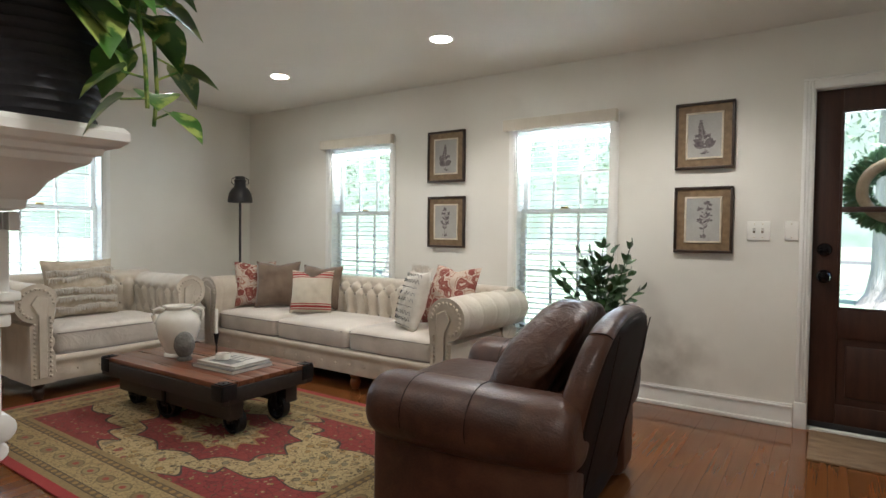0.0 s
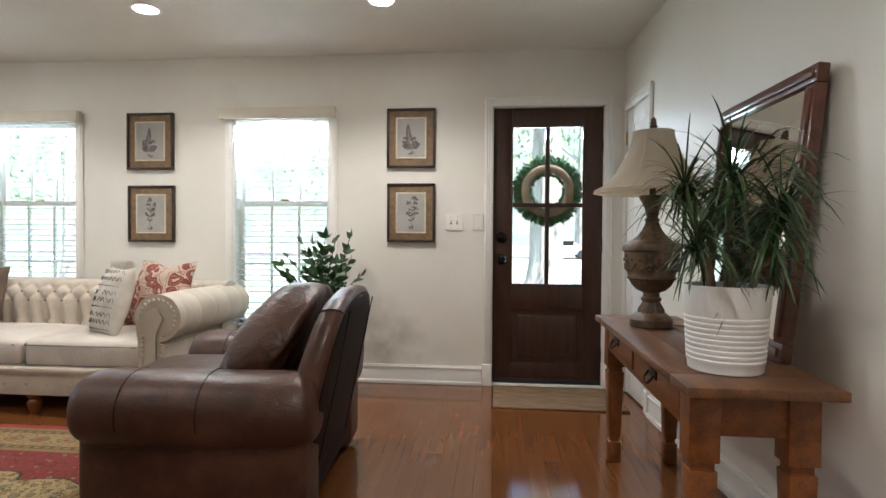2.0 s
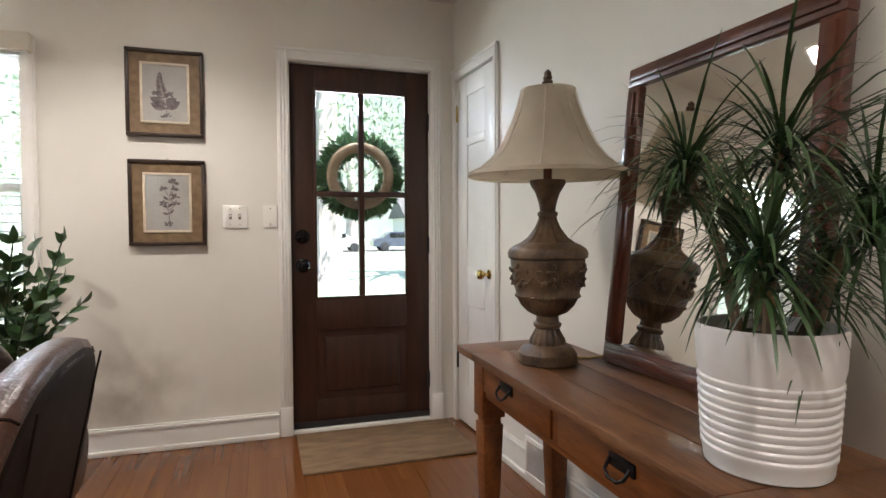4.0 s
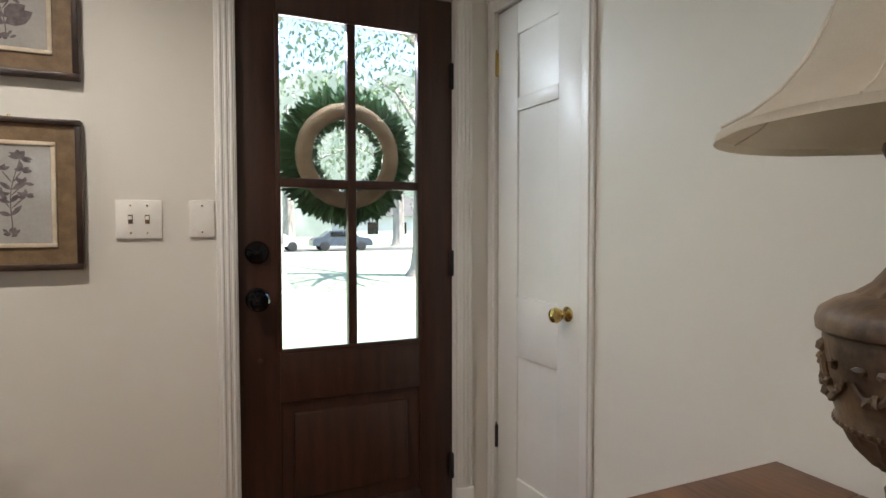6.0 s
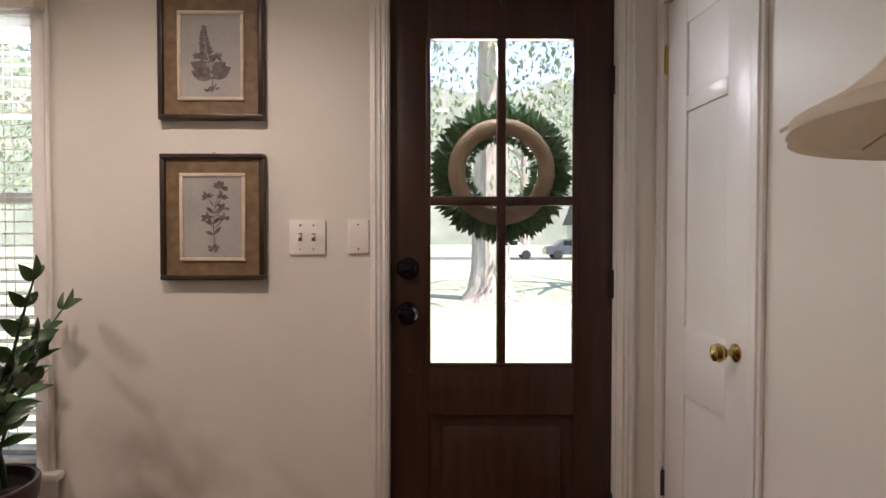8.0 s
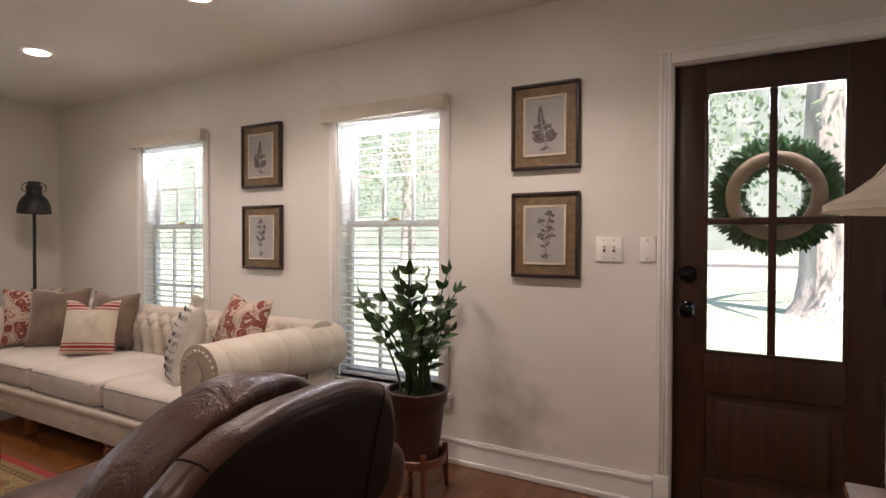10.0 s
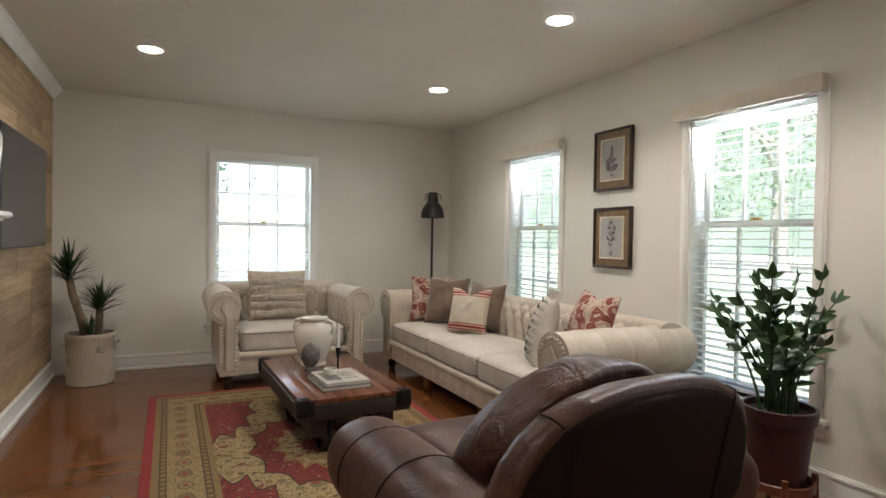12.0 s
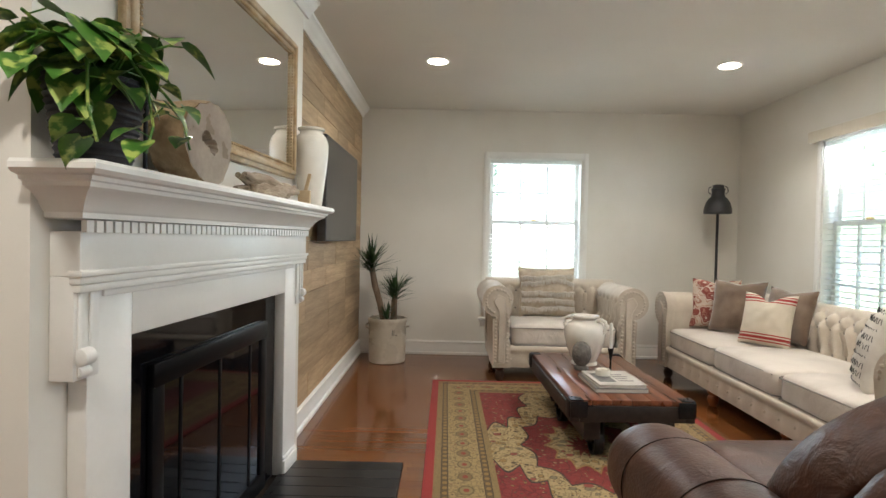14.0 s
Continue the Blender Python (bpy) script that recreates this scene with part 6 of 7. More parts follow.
def leaning_mirror():
    y0, y1, h = -2.33, -1.615, 0.945
    lean = math.degrees(math.asin(0.10 / h))
    t = thing("leaning_mirror", pose(6.238, (y0 + y1) / 2, CTOP + 0.002, 0, lean, 1.5), "large mahogany framed mirror leaning on the wall", "mirror")
    hw, f = (y1 - y0) / 2, 0.062
    bm = bmesh.new()
    for a, b, c, d in ((-hw, 0, hw, f), (-hw, h - f, hw, h), (-hw, f, -hw + f, h - f), (hw - f, f, hw, h - f)):
        bm_box(bm, -0.008, a, b, 0.03, c, d, 0.006)
        g = 0.016
        bm_box(bm, -0.018, a + (g if c - a > f * 1.5 or True else 0), b + g, 0.0, c - g, d - g, 0.006)
    obj("frame", bm, MAHOGANY, t)
    bm = bmesh.new()
    bm_box(bm, 0.006, -hw + f - 0.004, f - 0.004, 0.012, hw - f + 0.004, h - f + 0.004)
    obj("glass", bm, MIRROR, t, smooth=False)
leaning_mirror()


def table_lamp(x, y):
    t = thing("table_lamp", pose(x, y, CTOP + 0.001, 0, 0, 12) @ Matrix.Diagonal((1, 1, 1.015, 1)), "carved bronze urn table lamp with a cream bell shade", "table lamp")
    slim = Matrix.Diagonal((0.865, 0.865, 1, 1))
    bm = bmesh.new()
    bm_lathe(bm, [(0.105, 0), (0.108, 0.006), (0.106, 0.032), (0.096, 0.045), (0.082, 0.055), (0.06, 0.062)], 40, flute=8, depth=0.02)
    obj("base", bm, BRONZE, t, slim, angle=30)
    bm = bmesh.new()
    bm_lathe(bm, [(0.064, 0.058), (0.062, 0.075), (0.046, 0.10), (0.040, 0.112)], 64, flute=16, depth=0.05)
    bm_lathe(bm, [(0.040, 0.108), (0.050, 0.114), (0.052, 0.124), (0.042, 0.130), (0.040, 0.150)], 32)
    bm_lathe(bm, [(0.040, 0.148), (0.07, 0.160), (0.095, 0.182), (0.108, 0.205)], 64, flute=22, depth=0.035)
    bm_lathe(bm, [(0.108, 0.203), (0.116, 0.208), (0.118, 0.216), (0.116, 0.222), (0.124, 0.245), (0.132, 0.285), (0.136, 0.315), (0.136, 0.33)], 48)
    bm_lathe(bm, [(0.136, 0.328), (0.145, 0.332), (0.147, 0.345), (0.143, 0.356), (0.140, 0.36), (0.120, 0.372), (0.096, 0.38)], 48)
    bm_lathe(bm, [(0.096, 0.378), (0.070, 0.395), (0.045, 0.425), (0.033, 0.45), (0.030, 0.462)], 64, flute=16, depth=0.06)
    bm_lathe(bm, [(0.030, 0.458), (0.037, 0.463), (0.037, 0.473), (0.028, 0.478), (0.032, 0.50), (0.045, 0.535), (0.062, 0.558), (0.066, 0.566), (0.064, 0.574), (0.04, 0.576)], 40)
    obj("urn", bm, BRONZE, t, slim, angle=45)
    # carved foliage round the bowl: raised scrolls, leaves and a bead string
    bm = bmesh.new()
    def on_bowl(a, z, lift=0.003):
        zz = min(max((z - 0.215) / 0.115, 0), 1)
        r = 0.118 + 0.019 * zz ** 0.7 + lift
        return (r * math.cos(a), r * math.sin(a), z)
    for k in range(6):
        a0 = 2 * math.pi * k / 6
        for s in (-1, 1):
            pts = []
            for j in range(15):
                q = j / 14
                ang = q * 5.0
                pts.append(on_bowl(a0 + s * (0.08 + 0.30 * q - 0.09 * math.sin(ang)), 0.272 + 0.022 * math.cos(ang) * (1 - 0.4 * q)))
            bm_tube(bm, pts, [0.006 - 0.003 * j / 14 for j in range(15)], 6)
            for q in (0.25, 0.5, 0.75, 0.95):
                c = Vector(on_bowl(a0 + s * (0.06 + 0.34 * q), 0.268 + 0.025 * math.sin(9 * q + s)))
                bmesh.ops.create_icosphere(bm, subdivisions=1, radius=0.010, matrix=Matrix.Translation(c) @ Euler((q * 3, q * 5, a0)).to_matrix().to_4x4() @ Matrix.Diagonal((0.7, 1.2, 0.7, 1)))
        for z in (0.25, 0.27, 0.29, 0.31):
            c = Vector(on_bowl(a0, z))
            bmesh.ops.create_icosphere(bm, subdivisions=1, radius=0.0095, matrix=Matrix.Translation(c))
    for k in range(54):
        a = 2 * math.pi * k / 54
        bmesh.ops.create_icosphere(bm, subdivisions=1, radius=0.005, matrix=pose(0.1165 * math.cos(a), 0.1165 * math.sin(a), 0.212))
    tagged(obj("carving", bm, BRONZE, t, slim), "raised carved leaf scrolls", kind="stuff")
    bm = bmesh.new()
    bm_lathe(bm, [(0.014, 0.57), (0.013, 0.70), (0.004, 0.72), (0.003, 0.86)], 14)
    obj("stem", bm, MAHOGANY, t)
    # eight-sided bell shade, open below
    bm = bmesh.new()
    prof = [(0.281, 0.585), (0.278, 0.588), (0.278, 0.597), (0.238, 0.615), (0.200, 0.643), (0.168, 0.68), (0.142, 0.726), (0.120, 0.772), (0.103, 0.818), (0.096, 0.845), (0.098, 0.853), (0.095, 0.855)]
    rings = []
    for r, z in prof:
        rings.append([bm.verts.new((r * math.cos(2 * math.pi * i / 64) * (1 - 0.035 * (1 - abs(math.cos(4 * math.pi * i / 64 * 1.0)) ** 0.7)), r * math.sin(2 * math.pi * i / 64) * (1 - 0.035 * (1 - abs(math.cos(4 * math.pi * i / 64)) ** 0.7)), z)) for i in range(64)])
    for a, b in zip(rings, rings[1:]):
        for i in range(64):
            bm.faces.new((a[i], a[(i + 1) % 64], b[(i + 1) % 64], b[i]))
    bmesh.ops.solidify(bm, geom=bm.faces[:], thickness=0.002)
    obj("shade", bm, SHADEM, t, Matrix.Diagonal((0.92, 0.92, 1, 1)), angle=50)
    bm = bmesh.new()
    for i in range(8):
        a = 2 * math.pi * i / 8
        q = 1.004
        bm_tube(bm, [(r * q * math.cos(a), r * q * math.sin(a), z) for r, z in prof[2:10]], 0.0022, 5)
    obj("seam", bm, SHADEM, t, Matrix.Diagonal((0.92, 0.92, 1, 1)))
    bm = bmesh.new()
    for k in range(3):
        bm_box(bm, -0.001, -0.001, 0.843, 0.096, 0.001, 0.846, m=pose(0, 0, 0, 0, 0, 120 * k))
    obj("spider", bm, BRASS, t)
    bm = bmesh.new()
    bm_lathe(bm, [(0.008, 0.848), (0.012, 0.856), (0.006, 0.863), (0.013, 0.870), (0.017, 0.880), (0.011, 0.886), (0.015, 0.892), (0.010, 0.902), (0.012, 0.908), (0.003, 0.918)], 16, flute=5, depth=0.12)
    tagged(obj("finial", bm, BRONZE, t), "bronze pineapple finial")
table_lamp(6.045, -1.575)
bm = bmesh.new()
bm_tube(bm, [(6.15, -1.56, CTOP + 0.005), (6.19, -1.585, CTOP + 0.005), (6.235, -1.58, CTOP + 0.005), (6.28, -1.56, CTOP + 0.005)], 0.004, 6)
tagged(obj("lamp_cord", bm, surface("gold_cord", (0.30, 0.20, 0.05), (0.4, 0.28, 0.08), 9, 0.5)), "gold lamp cord lying on the console top", "cord")


# ---- plants ----
def blade(bm, base, direction, length, width, droop, segs=5, fold=0.25):
    """A long strap leaf that arches over."""
    d = Vector(direction).normalized()
    side = d.cross(Vector((0, 0, 1)))
    side = side.normalized() if side.length > 1e-4 else Vector((1, 0, 0))
    p, prev = Vector(base), None
    for i in range(segs + 1):
        q = i / segs
        w = width * (0.55 + 0.9 * q) * (1 - q) ** 0.6 if i < segs else 0.0005
        up = side.cross(d).normalized()
        row = [bm.verts.new(p - side * w + up * w * fold), bm.verts.new(p), bm.verts.new(p + side * w + up * w * fold)]
        if prev:
            for k in range(2):
                bm.faces.new((prev[k], prev[k + 1], row[k + 1], row[k]))
        prev = row
        p = p + d * (length / segs)
        d = (d + Vector((0, 0, -droop / segs))).normalized()


def oval_leaf(bm, at, direction, normal, L, W, heart=False, bend=0.2):
    """An oval or heart leaf with a midrib fold."""
    d = Vector(direction).normalized()
    nrm = Vector(normal)
    side = d.cross(nrm).normalized()
    nrm = side.cross(d).normalized()
    at = Vector(at)
    st = [(0.0, 0.05), (0.12, 0.62), (0.3, 0.95), (0.5, 0.98), (0.7, 0.75), (0.88, 0.36), (1.0, 0.02)]
    if heart:
        st = [(-0.10, 0.35), (0.05, 0.85), (0.25, 1.0), (0.45, 0.88), (0.65, 0.62), (0.85, 0.27), (1.0, 0.02)]
    prev = None
    for q, w in st:
        c = at + d * L * q - nrm * bend * L * q * q
        mid = c if not (heart and q < 0) else at
        row = [bm.verts.new(c - side * W / 2 * w + nrm * W * 0.12 * w), bm.verts.new(mid), bm.verts.new(c + side * W / 2 * w + nrm * W * 0.12 * w)]
        if prev:
            for k in range(2):
                bm.faces.new((prev[k], prev[k + 1], row[k + 1], row[k]))
        prev = row


def dracaena(x, y):
    rng = random.Random(12)
    t = thing("potted_dracaena", pose(x, y, CTOP), "spiky green dracaena in a ribbed white pot", "potted plant")
    prof = [(0.115, 0), (0.120, 0.004)]
    for k in range(9):
        z = 0.03 + 0.0165 * k
        r = 0.121 + 0.018 * z / 0.275
        prof += [(r, z), (r + 0.0035, z + 0.005), (r + 0.0035, z + 0.011), (r, z + 0.015)]
    prof += [(0.137, 0.20), (0.141, 0.268), (0.139, 0.275), (0.134, 0.274), (0.131, 0.24)]
    bm = bmesh.new()
    bm_lathe(bm, prof, 44)
    tagged(obj("pot", bm, POTWHITE, t, Matrix.Diagonal((0.87, 0.87, 0.93, 1)), angle=35), "glossy white ribbed ceramic pot")
    bm = bmesh.new()
    bm_lathe(bm, [(0.13, 0.235), (0.132, 0.245), (0.06, 0.25), (0.01, 0.25)], 24)
    obj("soil", bm, SOIL, t, Matrix.Diagonal((0.87, 0.87, 0.93, 1)))
    canes, leaves = bmesh.new(), bmesh.new()
    for (cx, cy, h, lx, ly, n) in ((-0.03, 0.03, 0.30, -0.06, 0.08, 95), (0.05, -0.04, 0.22, 0.05, -0.07, 90), (-0.05, -0.05, 0.14, -0.07, -0.05, 80), (0.04, 0.05, 0.17, 0.02, 0.08, 75), (0.0, 0.0, 0.33, 0.0, -0.02, 80), (0.06, -0.01, 0.10, 0.06, -0.02, 60)):
        top = Vector((cx + lx, cy + ly, 0.245 + h))
        bm_tube(canes, [(cx, cy, 0.215), (cx + lx * 0.4, cy + ly * 0.4, 0.245 + h * 0.5), top], [0.011, 0.010, 0.009], 8)
        for k in range(int(n * 1.7)):
            a, e = rng.uniform(0, 6.283), rng.uniform(-0.5, 1.25)
            base = top + Vector((0, 0, rng.uniform(-0.07, 0.03)))
            reach = rng.uniform(0.14, 0.28)
            d = (math.cos(a) * math.cos(e), math.sin(a) * math.cos(e), math.sin(e))
            if x + base.x + d[0] * reach > 6.21 or x + base.x + d[0] * reach < 5.78 or abs(base.y + d[1] * reach) > 0.32:
                reach *= 0.5
            blade(leaves, base, d, reach, rng.uniform(0.0035, 0.0060), rng.uniform(0.6, 2.0), 6)
    for k in range(34):
        a, e = rng.uniform(-1.9, -1.1), rng.uniform(-0.3, 0.6)
        blade(leaves, (rng.uniform(0.02, 0.12), -0.10, rng.uniform(0.38, 0.64)), (0.22 * math.cos(a), math.sin(a), e), rng.uniform(0.20, 0.34), 0.0055, rng.uniform(0.8, 1.8))
    obj("cane", canes, BARK, t)
    tagged(obj("leaves", leaves, LEAFD, t), "narrow arching dark green leaves", kind="stuff")
dracaena(6.045, -2.41)


def zz_plant(x, y):
    rng = random.Random(4)
    st = thing("plant_stand", pose(x, y, 0), "reddish wooden plant stand by the front wall", "plant stand")
    bm = bmesh.new()
    bm_lathe(bm, [(0.141, 0.145), (0.149, 0.15), (0.149, 0.185), (0.142, 0.19), (0.134, 0.185), (0.134, 0.158), (0.02, 0.156)], 32)
    obj("ring", bm, STANDW, st)
    for k in range(4):
        a = math.pi / 4 + k * math.pi / 2
        bm = bmesh.new()
        bm_tube(bm, [(0.157 * math.cos(a), 0.157 * math.sin(a), 0), (0.149 * math.cos(a), 0.149 * math.sin(a), 0.11), (0.147 * math.cos(a), 0.147 * math.sin(a), 0.22)], [0.012, 0.016, 0.014], 8)
        obj("leg", bm, STANDW, st)
    t = thing("potted_zz_plant", pose(x, y, 0.1565), "glossy dark green zz plant in an oxblood clay pot", "potted plant")
    bm = bmesh.new()
    bm_lathe(bm, [(0.102, 0), (0.107, 0.004), (0.140, 0.285), (0.150, 0.29), (0.156, 0.345), (0.152, 0.35), (0.142, 0.348), (0.138, 0.31)], 36)
    obj("pot", bm, TERRA, t)
    bm = bmesh.new()
    bm_lathe(bm, [(0.135, 0.31), (0.137, 0.322), (0.06, 0.328), (0.01, 0.33)], 20)
    obj("soil", bm, SOIL, t)
    stems, leaves = bmesh.new(), bmesh.new()
    for k in range(23):
        a, lean, L = rng.uniform(0, 6.283), rng.uniform(0.03, 0.30), rng.uniform(0.34, 0.66)
        if k == 0:
            a, lean, L = 2.75, 0.42, 0.42
        if k == 1:
            a, lean, L = -0.5, 0.40, 0.40
        bx, by = rng.uniform(-0.07, 0.07), rng.uniform(-0.07, 0.07)
        pts = []
        for j in range(9):
            q = j / 8
            r = lean * L * 1.9 * q ** 1.6
            pts.append(Vector((bx + math.cos(a) * r, by + math.sin(a) * r, 0.315 + L * q * (1 - 0.25 * lean * q))))
        bm_tube(stems, pts, [0.008 - 0.005 * j / 8 for j in range(9)], 7)
        for j in range(3 if k > 1 else 5, 9):
            d = (pts[min(j + 1, 8)] - pts[j - 1]).normalized()
            for s in (-1, 1):
                if rng.random() < 0.10:
                    continue
                side = Vector((-math.sin(a + rng.uniform(-0.7, 0.7)), math.cos(a + rng.uniform(-0.7, 0.7)), 0)) * s
                dirn = (side * 0.9 + d * 0.75 + Vector((0, 0, rng.uniform(-0.2, 0.3)))).normalized()
                L2 = rng.uniform(0.052, 0.084)
                oval_leaf(leaves, pts[j], dirn, (Vector((rng.uniform(-0.8, 0.8), -0.9, 0.8)) - d * 0.3), L2, L2 * 0.52)
        oval_leaf(leaves, pts[8], (pts[8] - pts[7]), Vector((math.cos(a), math.sin(a), 0.3)), 0.075, 0.034)
    obj("stem", stems, LEAF, t)
    tagged(obj("leaves", leaves, LEAF, t), "pairs of glossy oval leaves", kind="stuff")
zz_plant(4.19, -0.40)


def yucca(x, y):
    rng = random.Random(9)
    t = thing("potted_yucca", pose(x, y, 0), "green yucca with two canes in a stoneware crock", "potted plant")
    bm = bmesh.new()
    bm_lathe(bm, [(0.16, 0), (0.168, 0.006), (0.172, 0.05), (0.175, 0.36), (0.182, 0.375), (0.184, 0.405), (0.178, 0.415), (0.166, 0.412), (0.162, 0.37)], 40)
    for s in (-1, 1):
        bm_tube(bm, [(-0.06 * s, s * -0.165, 0.34), (-0.04 * s, s * -0.19, 0.345), (0.0, s * -0.20, 0.335), (0.04 * s, s * -0.19, 0.325), (0.06 * s, s * -0.165, 0.32)], 0.010, 8)
    tagged(obj("crock", bm, STONEWARE, t), "cream stoneware crock with lug handles")
    bm = bmesh.new()
    a = radians(-5)
    for k, (w, h) in enumerate(((0.006, 0.05), (0.006, 0.05), (0.02, 0.006))):
        bm_box(bm, 0.176, 0.06 + k * 0.014, 0.27, 0.178, 0.06 + k * 0.014 + w, 0.27 + h)
    tagged(obj("mark", bm, SLATEINK, t, smooth=False), "faded dark stamp")
    bm = bmesh.new()
    bm_lathe(bm, [(0.16, 0.36), (0.163, 0.372), (0.08, 0.378), (0.01, 0.38)], 24)
    obj("soil", bm, SOIL, t)
    cane, leaves = bmesh.new(), bmesh.new()
    for (pts, n, L) in (([(0.03, -0.03, 0.36), (0.04, -0.07, 0.55), (0.05, -0.12, 0.72), (0.05, -0.15, 0.88)], 95, 0.31), ([(0.03, 0.06, 0.36), (0.03, 0.06, 0.5), (0.02, 0.065, 0.62)], 75, 0.28), ([(0.09, 0.0, 0.36), (0.10, 0.0, 0.41)], 34, 0.18)):
        bm_tube(cane, pts, [0.030] * (len(pts) - 1) + [0.026], 10)
        top = Vector(pts[-1])
        for k in range(n):
            a, e = rng.uniform(0, 6.283), rng.uniform(0.15, 1.45)
            blade(leaves, top + Vector((0, 0, rng.uniform(-0.06, 0.05))), (math.cos(a) * math.cos(e), math.sin(a) * math.cos(e), math.sin(e)), L * rng.uniform(0.65, 1.05) * (0.6 if x + math.cos(a) * L < 0.1 or y + math.sin(a) * L < -3.74 else 1), 0.013, rng.uniform(0.1, 0.5), 4)
    obj("cane", cane, BARK, t)
    tagged(obj("leaves", leaves, LEAFD, t), "stiff pointed green leaves", kind="stuff")
yucca(0.37, -3.45)

# ---- wreath outside the door ----
def wreath():
    rng = random.Random(2)
    t = thing("wreath", pose(5.725, 0.118, 1.445), "green boxwood wreath on a straw ring outside the door", "wreath")
    bm = bmesh.new()
    R, r, n, k = 0.166, 0.031, 56, 12
    rings = []
    for i in range(n):
        a = 2 * math.pi * i / n
        rings.append([bm.verts.new(((R + r * math.cos(b)) * math.cos(a), 0.6 * r * math.sin(b), (R + r * math.cos(b)) * math.sin(a))) for b in [2 * math.pi * j / k for j in range(k)]])
    for i in range(n):
        for j in range(k):
            bm.faces.new((rings[i][j], rings[(i + 1) % n][j], rings[(i + 1) % n][(j + 1) % k], rings[i][(j + 1) % k]))
    bmesh.ops.recalc_face_normals(bm, faces=bm.faces[:])
    tagged(obj("straw_ring", bm, JUTE, t), "tan straw ring")
    bm = bmesh.new()
    for i in range(2300):
        a = rng.uniform(0, 6.283)
        out = 1 if rng.random() < 0.78 else -1
        rr = R + out * rng.uniform(0.022, 0.038)
        p = Vector((rr * math.cos(a), rng.uniform(-0.002, 0.03), rr * math.sin(a)))
        tw = rng.uniform(-0.8, 0.8)
        d = Vector((math.cos(a + tw) * out, rng.uniform(-0.1, 0.5), math.sin(a + tw) * out))
        L = rng.uniform(0.034, 0.084) if out > 0 else rng.uniform(0.018, 0.036)
        oval_leaf(bm, p, d, (rng.uniform(-1, 1), -1, rng.uniform(-1, 1)), L, L * 0.25, bend=0.15)
    tagged(obj("leaves", bm, LEAFW, t), "small pointed green leaves", kind="stuff")
    bm = bmesh.new()
    bm_tube(bm, [(0.005, -0.02, 0.20), (0.005, -0.03, 0.30), (0.005, -0.038, 0.54)], 0.0025, 5)
    obj("hanger", bm, BLACKIRON, t)
wreath()


# ---- framed prints ----
GOLDMAT = surface("bronze_mat", (0.15, 0.095, 0.046), (0.235, 0.155, 0.082), 30, 0.6, 0.3, 160, bdist=0.002)
CREAMFRAME = surface("cream_fillet", (0.55, 0.46, 0.33), (0.68, 0.60, 0.47), 20, 0.5, 0.2, 60, bdist=0.002)
PRINTPAPER = surface("aged_print_paper", (0.30, 0.29, 0.27), (0.42, 0.40, 0.37), 4, 0.6, 0.02, 100, coat=0.5, bdist=0.001)
INK = surface("print_ink", (0.075, 0.06, 0.062), (0.20, 0.17, 0.17), 40, 0.7, 0.0)


